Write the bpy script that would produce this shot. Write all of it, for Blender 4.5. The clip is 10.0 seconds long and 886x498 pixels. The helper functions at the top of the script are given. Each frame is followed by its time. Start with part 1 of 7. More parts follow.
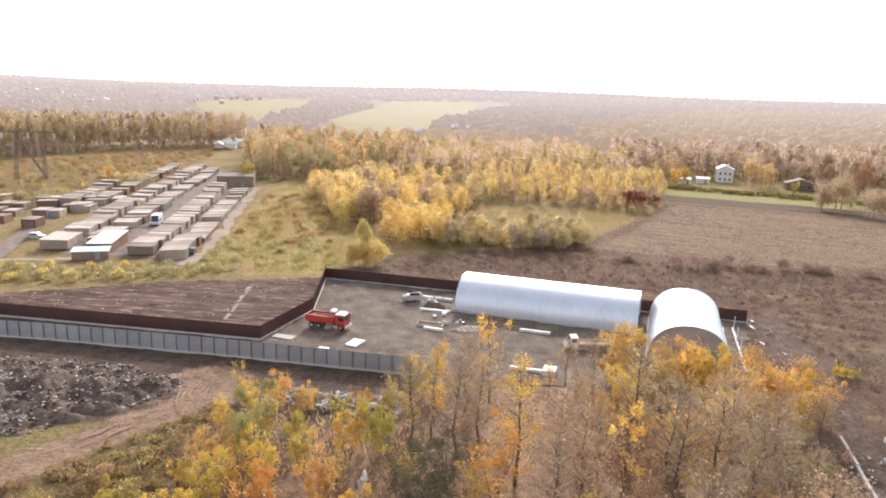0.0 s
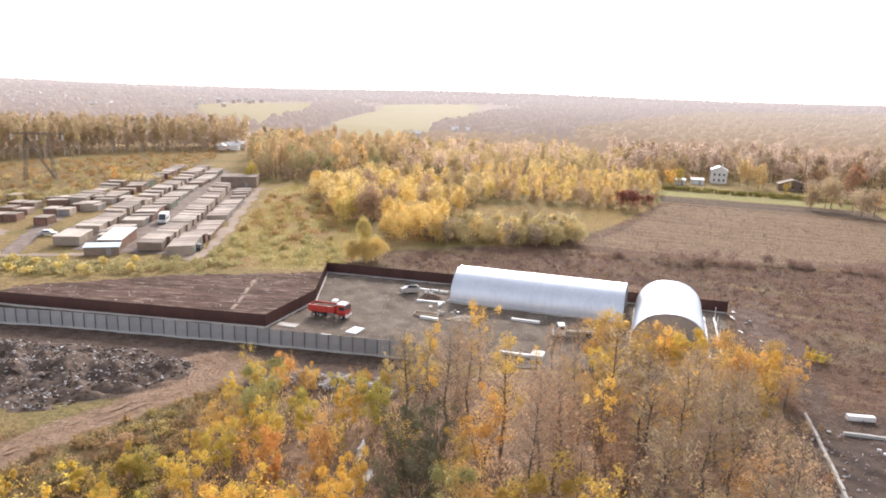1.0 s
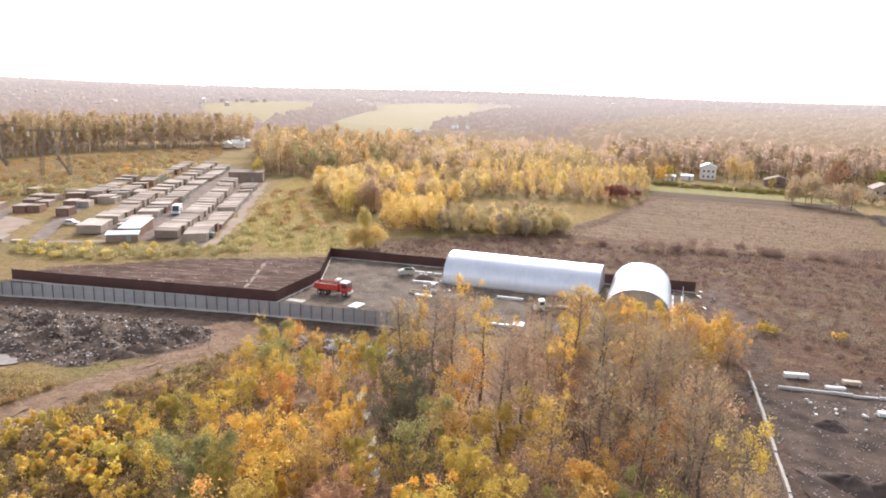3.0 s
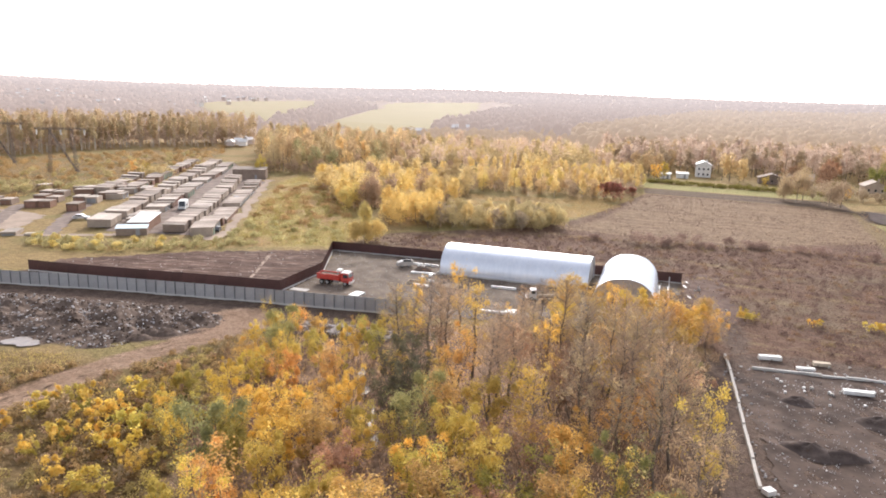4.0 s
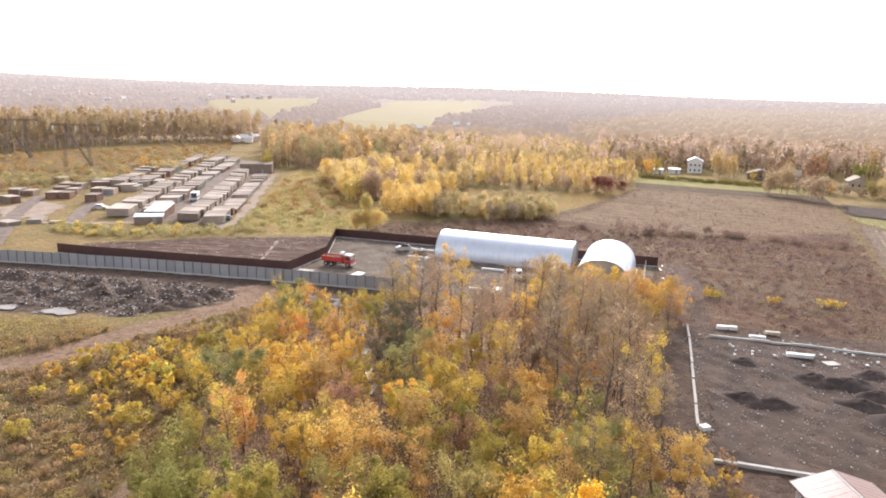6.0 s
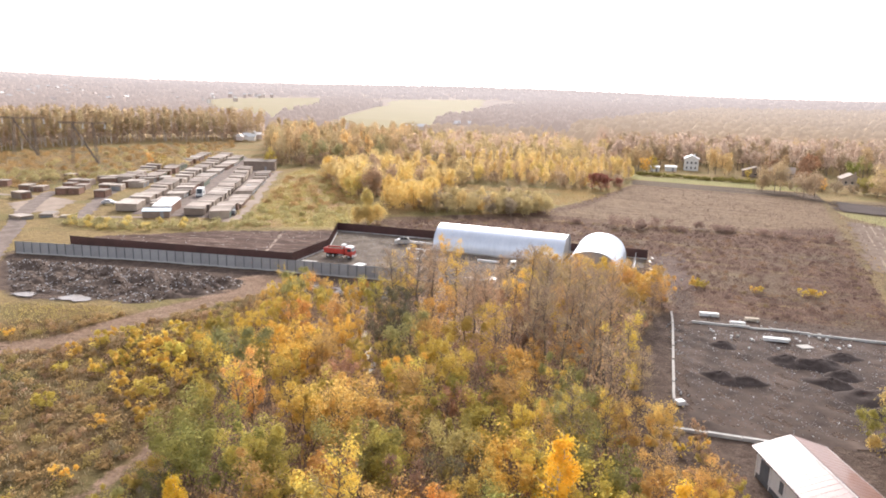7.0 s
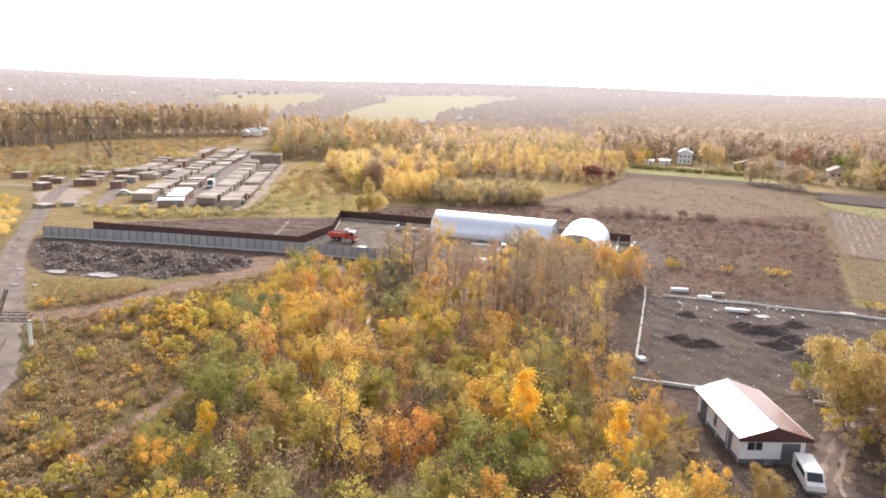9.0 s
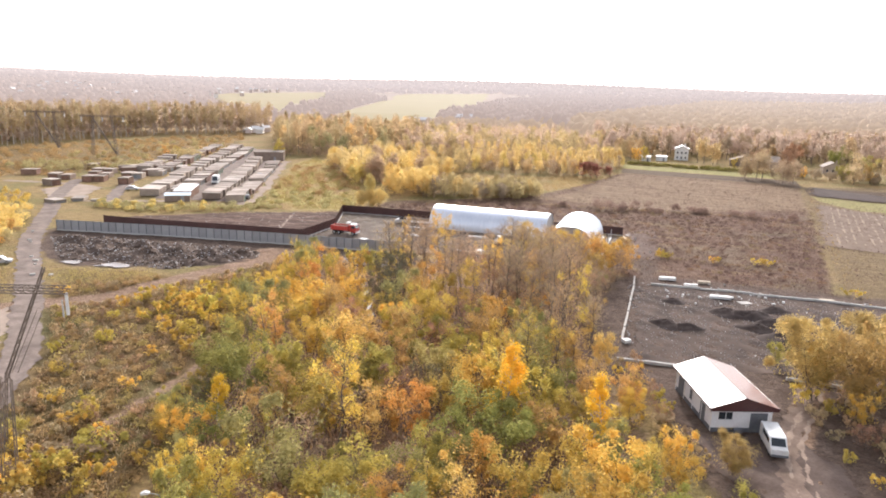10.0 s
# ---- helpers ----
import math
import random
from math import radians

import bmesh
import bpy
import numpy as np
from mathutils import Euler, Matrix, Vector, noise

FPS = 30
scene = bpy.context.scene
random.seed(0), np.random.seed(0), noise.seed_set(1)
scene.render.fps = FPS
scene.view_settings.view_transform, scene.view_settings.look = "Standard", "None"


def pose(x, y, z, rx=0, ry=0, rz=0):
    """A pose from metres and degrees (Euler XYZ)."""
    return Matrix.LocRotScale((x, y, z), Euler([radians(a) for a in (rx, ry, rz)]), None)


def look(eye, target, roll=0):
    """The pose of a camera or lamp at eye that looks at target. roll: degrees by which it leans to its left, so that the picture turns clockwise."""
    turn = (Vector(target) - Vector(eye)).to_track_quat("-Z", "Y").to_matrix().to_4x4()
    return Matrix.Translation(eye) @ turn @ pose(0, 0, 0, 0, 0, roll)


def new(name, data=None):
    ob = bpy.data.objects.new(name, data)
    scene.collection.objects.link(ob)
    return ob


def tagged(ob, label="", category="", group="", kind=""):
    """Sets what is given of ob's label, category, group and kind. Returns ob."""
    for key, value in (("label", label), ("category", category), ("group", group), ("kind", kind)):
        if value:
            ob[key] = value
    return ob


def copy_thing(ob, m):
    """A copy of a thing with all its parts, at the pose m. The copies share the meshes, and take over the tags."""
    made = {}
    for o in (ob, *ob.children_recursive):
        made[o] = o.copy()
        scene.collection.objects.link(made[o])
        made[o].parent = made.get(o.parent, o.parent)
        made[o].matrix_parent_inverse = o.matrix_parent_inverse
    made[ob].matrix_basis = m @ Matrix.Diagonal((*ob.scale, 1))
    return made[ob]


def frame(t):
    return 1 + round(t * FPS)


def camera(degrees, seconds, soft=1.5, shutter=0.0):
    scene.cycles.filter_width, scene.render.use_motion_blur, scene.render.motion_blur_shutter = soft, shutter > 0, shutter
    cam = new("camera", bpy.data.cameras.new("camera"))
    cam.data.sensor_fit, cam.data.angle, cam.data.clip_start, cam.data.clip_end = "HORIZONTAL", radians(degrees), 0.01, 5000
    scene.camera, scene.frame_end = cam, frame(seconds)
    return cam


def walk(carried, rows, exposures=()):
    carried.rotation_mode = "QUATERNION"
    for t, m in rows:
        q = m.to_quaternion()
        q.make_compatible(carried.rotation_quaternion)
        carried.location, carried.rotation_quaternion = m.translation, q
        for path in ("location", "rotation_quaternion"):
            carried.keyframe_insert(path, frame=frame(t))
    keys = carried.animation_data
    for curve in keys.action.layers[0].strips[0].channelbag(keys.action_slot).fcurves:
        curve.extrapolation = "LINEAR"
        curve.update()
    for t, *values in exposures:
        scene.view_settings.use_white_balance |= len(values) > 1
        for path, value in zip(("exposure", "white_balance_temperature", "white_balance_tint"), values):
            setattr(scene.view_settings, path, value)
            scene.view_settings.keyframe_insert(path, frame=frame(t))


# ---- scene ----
# ---- camera ----
cam = camera(66.0, 10.0, soft=1.8)
PATH = [
    (0, (-0.463, 4.627, 37.354), -1.081, -12.571, 1.73),
    (0.5, (0.024, 1.379, 37.259), -1.018, -12.418, 1.71),
    (1, (0.475, -1.870, 37.195), -0.966, -12.341, 1.70),
    (1.5, (0.899, -5.119, 37.155), -0.921, -12.318, 1.69),
    (2, (1.307, -8.364, 37.131), -0.879, -12.329, 1.70),
    (2.5, (1.709, -11.602, 37.116), -0.840, -12.360, 1.71),
    (4, (2.938, -21.258, 37.074), -0.709, -12.487, 1.76),
    (4.5, (3.372, -24.451, 37.050), -0.656, -12.526, 1.78),
    (5, (3.821, -27.629, 37.017), -0.598, -12.562, 1.79),
    (5.5, (4.287, -30.790, 36.974), -0.534, -12.597, 1.81),
    (7, (5.764, -40.172, 36.793), -0.311, -12.720, 1.83),
    (7.5, (6.271, -43.263, 36.722), -0.229, -12.777, 1.82),
    (8, (6.775, -46.338, 36.653), -0.147, -12.844, 1.80),
    (8.5, (7.269, -49.396, 36.589), -0.065, -12.923, 1.77),
    (9, (7.742, -52.438, 36.538), 0.013, -13.010, 1.73),
    (9.5, (8.185, -55.464, 36.505), 0.084, -13.102, 1.68),
    (10, (8.585, -58.478, 36.499), 0.145, -13.191, 1.61),
]
walk(cam, [(t, pose(*eye, 90 + tip, 0, turn) @ pose(0, 0, 0, 0, 0, lean)) for t, eye, turn, tip, lean in PATH],
     exposures=[(0, -0.12, 6250, 15), (10, -0.06, 6250, 15)])

# ---- sky, sun, exposure ----
SUN_EL, SUN_AZ = 28.0, 8.0          # degrees above the horizon; to the right of straight ahead
world = bpy.data.worlds.new("sky")
scene.world = world
world.use_nodes = True
wn = world.node_tree
sky = wn.nodes.new("ShaderNodeTexSky")
sky.sky_type = "NISHITA"
sky.sun_disc = False
sky.sun_elevation, sky.sun_rotation = radians(SUN_EL), radians(SUN_AZ)
sky.dust_density, sky.air_density, sky.ozone_density = 3.0, 1.0, 1.0
# autumn haze: the sky is bright and nearly white
haze = wn.nodes.new("ShaderNodeHueSaturation")
haze.inputs["Saturation"].default_value = 0.30
haze.inputs["Value"].default_value = 2.5
wn.links.new(sky.outputs["Color"], haze.inputs["Color"])
wn.links.new(haze.outputs["Color"], wn.nodes["Background"].inputs["Color"])
wn.nodes["Background"].inputs["Strength"].default_value = 0.15
sun_data = bpy.data.lights.new("sun", "SUN")
sun_data.energy, sun_data.angle, sun_data.color = 3.8, radians(0.8), (1.0, 0.93, 0.82)
sun = new("sun", sun_data)
far = Vector((math.sin(radians(SUN_AZ)) * math.cos(radians(SUN_EL)), math.cos(radians(SUN_AZ)) * math.cos(radians(SUN_EL)), math.sin(radians(SUN_EL))))
sun.matrix_world = look(far * 300, (0, 0, 0))

# ---- mesh and material tools ----
rng = np.random.default_rng(7)


class Geo:
    """Vertices and faces of one mesh, gathered piece by piece."""

    def __init__(self):
        self.v, self.f = [], []

    def add(self, verts, faces):
        k = len(self.v)
        self.v += [tuple(p) for p in verts]
        self.f += [tuple(k + i for i in q) for q in faces]
        return self

    def box(self, c, s, rz=0.0, taper=1.0, shear=0.0):
        co, si = math.cos(radians(rz)), math.sin(radians(rz))
        pts = []
        for dz in (-0.5, 0.5):
            k = 1.0 if dz < 0 else taper
            for dx, dy in ((-0.5, -0.5), (0.5, -0.5), (0.5, 0.5), (-0.5, 0.5)):
                x, y = dx * s[0] * k + (shear if dz > 0 else 0), dy * s[1] * k
                pts.append((c[0] + x * co - y * si, c[1] + x * si + y * co, c[2] + dz * s[2]))
        return self.add(pts, ((3, 2, 1, 0), (4, 5, 6, 7), (0, 1, 5, 4), (1, 2, 6, 5), (2, 3, 7, 6), (3, 0, 4, 7)))

    def tube(self, pts, radii, n=6, caps=True):
        pts = [Vector(p) for p in pts]
        rings = []
        for i, p in enumerate(pts):
            d = (pts[min(i + 1, len(pts) - 1)] - pts[max(i - 1, 0)]).normalized()
            a = d.orthogonal().normalized()
            b = d.cross(a)
            rings.append([p + (a * math.cos(math.tau * k / n) + b * math.sin(math.tau * k / n)) * radii[i] for k in range(n)])
        faces = [(i * n + k, i * n + (k + 1) % n, (i + 1) * n + (k + 1) % n, (i + 1) * n + k) for i in range(len(pts) - 1) for k in range(n)]
        if caps:
            faces += [tuple(range(n))[::-1], tuple(range((len(pts) - 1) * n, len(pts) * n))]
        return self.add([p for r in rings for p in r], faces)

    def slab(self, outline, z0, z1):
        """A polygon in plan, from z0 up to z1."""
        n = len(outline)
        return self.add([(x, y, z0) for x, y in outline] + [(x, y, z1) for x, y in outline],
                        [tuple(range(n))[::-1], tuple(range(n, 2 * n))] + [(i, (i + 1) % n, n + (i + 1) % n, n + i) for i in range(n)])

    def prism(self, outline, y0, y1):
        """A polygon in x and z, drawn out from y0 to y1."""
        n = len(outline)
        return self.add([(x, y0, z) for x, z in outline] + [(x, y1, z) for x, z in outline],
                        [tuple(range(n)), tuple(range(n, 2 * n))[::-1]] + [(i, n + i, n + (i + 1) % n, (i + 1) % n) for i in range(n)])

    def data(self, name, material, smooth=False):
        me = bpy.data.meshes.new(name)
        me.from_pydata(self.v, [], self.f)
        me.materials.append(material)
        if smooth:
            me.polygons.foreach_set("use_smooth", [True] * len(me.polygons))
        me.validate()
        bm = bmesh.new()
        bm.from_mesh(me)
        bmesh.ops.recalc_face_normals(bm, faces=bm.faces)
        bm.to_mesh(me)
        bm.free()
        return me


def part(name, geo, material, parent, label="", smooth=False, at=None):
    me = geo if isinstance(geo, bpy.types.Mesh) else geo.data(name, material, smooth)
    ob = new(name, me)
    ob.parent = parent
    if at is not None:
        ob.matrix_basis = at
    return tagged(ob, label) if label else ob


def thing(name, label, category, m=None, group="", kind=""):
    ob = new(name)
    ob.empty_display_size = 0.5
    ob.matrix_basis = m if m is not None else Matrix()
    return tagged(ob, label, category, group, kind)


def quads(name, centre, u, v, material):
    """One mesh of loose four-cornered leaves: centre, half width and half length of each."""
    n = len(centre)
    co = np.empty((n, 4, 3), np.float32)
    co[:, 0], co[:, 1], co[:, 2], co[:, 3] = centre - v, centre + u, centre + v, centre - u
    me = bpy.data.meshes.new(name)
    me.vertices.add(4 * n)
    me.vertices.foreach_set("co", co.ravel())
    me.loops.add(4 * n)
    me.loops.foreach_set("vertex_index", np.arange(4 * n, dtype=np.int32))
    me.polygons.add(n)
    me.polygons.foreach_set("loop_start", np.arange(0, 4 * n, 4, dtype=np.int32))
    me.materials.append(material)
    me.update(calc_edges=True)
    return me


def unit(n):
    a = rng.normal(size=(n, 3))
    return a / np.linalg.norm(a, axis=1)[:, None]


def leaf_mesh(name, centre, size, material, out=None, loose=0.75):
    """Loose pointed leaves in one mesh; where out is given they lie like shingles round their clump."""
    n = len(centre)
    w = unit(n)
    if out is not None:
        w = w * loose + out / (np.linalg.norm(out, axis=1)[:, None] + 1e-6)
        w /= np.linalg.norm(w, axis=1)[:, None] + 1e-6
    u = np.cross(w, unit(n))
    u /= np.linalg.norm(u, axis=1)[:, None] + 1e-6
    v = np.cross(w, u)
    s = size * rng.uniform(0.6, 1.35, (n, 1))
    co = np.empty((n, 3, 3), np.float32)
    co[:, 0], co[:, 1], co[:, 2] = centre + v * s * 1.1, centre - v * s * 0.6 + u * s * 0.8, centre - v * s * 0.6 - u * s * 0.8
    me = bpy.data.meshes.new(name)
    me.vertices.add(3 * n)
    me.vertices.foreach_set("co", co.ravel())
    me.loops.add(3 * n)
    me.loops.foreach_set("vertex_index", np.arange(3 * n, dtype=np.int32))
    me.polygons.add(n)
    me.polygons.foreach_set("loop_start", np.arange(0, 3 * n, 3, dtype=np.int32))
    me.materials.append(material)
    me.update(calc_edges=True)
    return me


class Nodes:
    """A node material with short calls."""

    def __init__(self, name):
        self.m = bpy.data.materials.new(name)
        self.m.use_nodes = True
        self.t = self.m.node_tree
        self.b = self.t.nodes["Principled BSDF"]
        self.co = self.add("ShaderNodeTexCoord").outputs["Object"]

    def add(self, kind, **sockets):
        n = self.t.nodes.new(kind)
        for k, val in sockets.items():
            self.put(n.inputs[k.replace("_", " ")], val)
        return n

    def put(self, socket, val):
        if isinstance(val, bpy.types.NodeSocket):
            self.t.links.new(val, socket)
        elif isinstance(val, tuple) and len(val) == 3 and socket.type == "RGBA":
            socket.default_value = (*val, 1)
        else:
            socket.default_value = val

    def noise(self, scale, detail=4.0, rough=0.6, co=None):
        return self.add("ShaderNodeTexNoise", Scale=scale, Detail=detail, Roughness=rough, Vector=co or self.co).outputs["Fac"]

    def ramp(self, fac, lo, hi):
        return self.add("ShaderNodeMapRange", Value=fac, From_Min=lo, From_Max=hi).outputs["Result"]

    def mix(self, fac, a, b, mode="MIX"):
        n = self.t.nodes.new("ShaderNodeMix")
        n.data_type, n.blend_type = "RGBA", mode
        self.put(n.inputs[0], fac)
        self.put(n.inputs[6], a)
        self.put(n.inputs[7], b)
        return n.outputs[2]

    def math(self, op, a, b=0.0):
        n = self.t.nodes.new("ShaderNodeMath")
        n.operation = op
        self.put(n.inputs[0], a)
        self.put(n.inputs[1], b)
        return n.outputs[0]

    def bump(self, height, strength=0.3, distance=0.05):
        self.put(self.b.inputs["Normal"], self.add("ShaderNodeBump", Strength=strength, Distance=distance, Height=height).outputs["Normal"])

    def done(self, colour, rough=0.8, metal=0.0):
        self.put(self.b.inputs["Base Color"], colour)
        self.put(self.b.inputs["Roughness"], rough)
        self.put(self.b.inputs["Metallic"], metal)
        if not isinstance(rough, bpy.types.NodeSocket) and rough >= 0.8:
            self.b.inputs["Specular IOR Level"].default_value = 0.08
        return self.m


def plain(name, a, b, scale=0.6, fine=9.0, rough=0.8, metal=0.0, bump=0.15, vary=0.0, stretch=None):
    """A weathered surface: two tones in large blotches, fine grain, a little relief; vary shifts the tone from piece to piece."""
    n = Nodes(name)
    co = n.co
    if stretch:
        co = n.add("ShaderNodeMapping", Vector=n.co, Scale=stretch).outputs["Vector"]
    big = n.ramp(n.noise(scale, 5, 0.62, co), 0.32, 0.68)
    small = n.noise(fine, 4, 0.65, co)
    c = n.mix(big, a, b)
    c = n.mix(0.55, c, n.mix(small, (0.2, 0.2, 0.2), (0.8, 0.8, 0.8)), "OVERLAY")
    if vary:
        r = n.add("ShaderNodeObjectInfo").outputs["Random"]
        c = n.mix(1.0, c, n.mix(r, (1 - vary,) * 3, (1.0 + vary * 0.4,) * 3), "MULTIPLY")
    n.bump(n.math("ADD", n.math("MULTIPLY", big, 0.6), small), bump)
    return n.done(c, rough, metal)


def foliage(name, a, b, c, through_light=0.46, vary=0.22, crowns=0.0):
    """Leaves: three tones from leaf to leaf, a shift from tree to tree, light passing through them."""
    n = Nodes(name)
    isl = n.add("ShaderNodeNewGeometry").outputs["Random Per Island"]
    own = n.add("ShaderNodeObjectInfo").outputs["Random"]
    if crowns:
        # whole crowns differ more than leaves do
        isl = n.math("ADD", n.math("MULTIPLY", isl, 0.12), n.math("MULTIPLY", n.ramp(n.noise(crowns, 2, 0.5), 0.28, 0.72), 0.88))
    col = n.mix(n.ramp(isl, 0.0, 0.55), a, b)
    col = n.mix(n.ramp(isl, 0.62, 1.0), col, c)
    col = n.mix(n.ramp(n.noise(0.9, 3), 0.42, 0.66), col, n.mix(0.5, col, c))
    own_b = n.math("FRACT", n.math("MULTIPLY", own, 7.31))
    col = n.mix(1.0, col, n.mix(own, (1 - vary * 1.3, 1 - vary * 1.25, 1 - vary), (1.10, 1.06, 1.0)), "MULTIPLY")
    col = n.mix(1.0, col, n.mix(own_b, (1 - vary * 0.45, 1.0, 1.0), (1.0, 1 - vary * 0.3, 1.0)), "MULTIPLY")
    d = n.add("ShaderNodeBsdfDiffuse", Color=col, Roughness=0.6)
    tr = n.add("ShaderNodeBsdfTranslucent", Color=col)
    mixed = n.add("ShaderNodeMixShader", Fac=through_light)
    n.t.links.new(d.outputs[0], mixed.inputs[1])
    n.t.links.new(tr.outputs[0], mixed.inputs[2])
    n.t.links.new(mixed.outputs[0], n.t.nodes["Material Output"].inputs["Surface"])
    n.t.nodes.remove(n.b)
    return n.m


# ---- materials ----
LEAF = {
    "yellow": foliage("leaf_yellow", (0.88, 0.61, 0.13), (0.92, 0.69, 0.165), (0.70, 0.51, 0.155)),
    "gold": foliage("leaf_gold", (0.82, 0.525, 0.16), (0.88, 0.60, 0.20), (0.64, 0.44, 0.18)),
    "bright": foliage("leaf_bright_yellow", (0.92, 0.63, 0.07), (0.93, 0.68, 0.10), (0.78, 0.55, 0.10), 0.5, 0.1),
    "willow": foliage("leaf_willow", (0.60, 0.45, 0.175), (0.68, 0.51, 0.20), (0.47, 0.37, 0.175), 0.55, 0.14),
    "orange": foliage("leaf_orange", (0.82, 0.45, 0.13), (0.87, 0.53, 0.16), (0.60, 0.36, 0.14)),
    "lime": foliage("leaf_lime", (0.66, 0.52, 0.13), (0.76, 0.60, 0.16), (0.50, 0.41, 0.13)),
    "green": foliage("leaf_green", (0.43, 0.39, 0.12), (0.53, 0.48, 0.15), (0.32, 0.30, 0.11)),
    "grey": foliage("leaf_grey_green", (0.52, 0.455, 0.18), (0.60, 0.52, 0.205), (0.40, 0.355, 0.155)),
    "rust": foliage("leaf_rust", (0.48, 0.29, 0.17), (0.56, 0.36, 0.21), (0.35, 0.22, 0.15)),
    "deep": foliage("leaf_deep_green", (0.20, 0.185, 0.11), (0.26, 0.24, 0.135), (0.15, 0.14, 0.095), 0.4, 0.15),
    "bush_mauve": foliage("bush_mauve", (0.36, 0.25, 0.20), (0.42, 0.30, 0.23), (0.30, 0.21, 0.175), 0.5, 0.1),
    "redbrown": foliage("leaf_red_brown", (0.58, 0.315, 0.20), (0.64, 0.38, 0.23), (0.42, 0.255, 0.17)),
    "red": foliage("leaf_red", (0.54, 0.20, 0.15), (0.48, 0.24, 0.17), (0.38, 0.18, 0.13)),
    "dry": foliage("leaf_dry", (0.60, 0.435, 0.25), (0.66, 0.49, 0.28), (0.50, 0.37, 0.23)),
    "straw": foliage("straw", (0.42, 0.295, 0.145), (0.48, 0.34, 0.165), (0.34, 0.245, 0.125), 0.5, 0.1, 0.12),
    "weed": foliage("brown_weed", (0.20, 0.135, 0.108), (0.25, 0.169, 0.133), (0.15, 0.101, 0.084), 0.45, 0.1),
    "straw_low": foliage("low_straw", (0.31, 0.225, 0.125), (0.36, 0.26, 0.145), (0.26, 0.19, 0.11), 0.45, 0.1),
    "weed_pale": foliage("pale_weed", (0.29, 0.19, 0.12), (0.34, 0.225, 0.14), (0.22, 0.145, 0.095), 0.45, 0.1),
    "meadow": foliage("meadow_grass", (0.43, 0.345, 0.135), (0.53, 0.42, 0.165), (0.35, 0.295, 0.125), 0.5, 0.1, 0.1),
    "pasture": foliage("pasture_grass", (0.46, 0.315, 0.15), (0.55, 0.37, 0.17), (0.35, 0.26, 0.13), 0.55, 0.1, 0.06),
    "wood_far": foliage("far_woods", (0.77, 0.61, 0.30), (0.83, 0.66, 0.33), (0.64, 0.51, 0.28), 0.50, 0.1, 0.10),
    "wood_yellow": foliage("yellow_woods", (0.87, 0.70, 0.25), (0.83, 0.66, 0.26), (0.72, 0.585, 0.26), 0.50, 0.1, 0.12),
    "wood_olive": foliage("olive_woods", (0.66, 0.54, 0.27), (0.59, 0.475, 0.26), (0.53, 0.43, 0.25), 0.48, 0.1, 0.12),
    "wood_rust": foliage("rust_woods", (0.60, 0.455, 0.29), (0.54, 0.41, 0.275), (0.48, 0.365, 0.26), 0.48, 0.1, 0.12),
    "wood_birch": foliage("birch_woods", (0.66, 0.525, 0.29), (0.60, 0.47, 0.28), (0.53, 0.42, 0.27), 0.48, 0.1, 0.12),
    "wood_green": foliage("green_woods", (0.55, 0.48, 0.24), (0.49, 0.43, 0.225), (0.60, 0.51, 0.25), 0.48, 0.1, 0.14),
    "wood_mauve": foliage("brown_woods", (0.72, 0.555, 0.43), (0.75, 0.58, 0.43), (0.63, 0.485, 0.39), 0.52, 0.1, 0.10),
}
BARK = plain("bark", (0.16, 0.125, 0.10), (0.24, 0.195, 0.155), 1.5, 20, 0.9, bump=0.4, vary=0.3)
TWIG = plain("twig", (0.44, 0.325, 0.235), (0.52, 0.395, 0.29), 1.5, 20, 0.9, vary=0.3)
BIRCH = plain("birch_bark", (0.66, 0.61, 0.54), (0.42, 0.37, 0.32), 2.0, 14, 0.8, stretch=(1, 1, 0.5))

# ---- the land ----
def side(px, py, poly):
    """How far points lie inside (above 0) or outside (below 0) a polygon."""
    inside = np.zeros(px.shape, bool)
    best = np.full(px.shape, 1e9)
    for (x0, y0), (x1, y1) in zip(poly, poly[1:] + poly[:1]):
        cross = ((y0 > py) != (y1 > py)) & (px < (x1 - x0) * (py - y0) / (y1 - y0 + 1e-9) + x0)
        inside ^= cross
        dx, dy = x1 - x0, y1 - y0
        k = np.clip(((px - x0) * dx + (py - y0) * dy) / (dx * dx + dy * dy), 0, 1)
        best = np.minimum(best, np.hypot(px - x0 - k * dx, py - y0 - k * dy))
    return np.where(inside, best, -best)


def along(px, py, line):
    """How far points lie from a line of points."""
    best = np.full(px.shape, 1e9)
    for (x0, y0), (x1, y1) in zip(line, line[1:]):
        dx, dy = x1 - x0, y1 - y0
        k = np.clip(((px - x0) * dx + (py - y0) * dy) / (dx * dx + dy * dy), 0, 1)
        best = np.minimum(best, np.hypot(px - x0 - k * dx, py - y0 - k * dy))
    return best


def soft(d, w):
    k = np.clip(d / w * 0.5 + 0.5, 0, 1)
    return k * k * (3 - 2 * k)


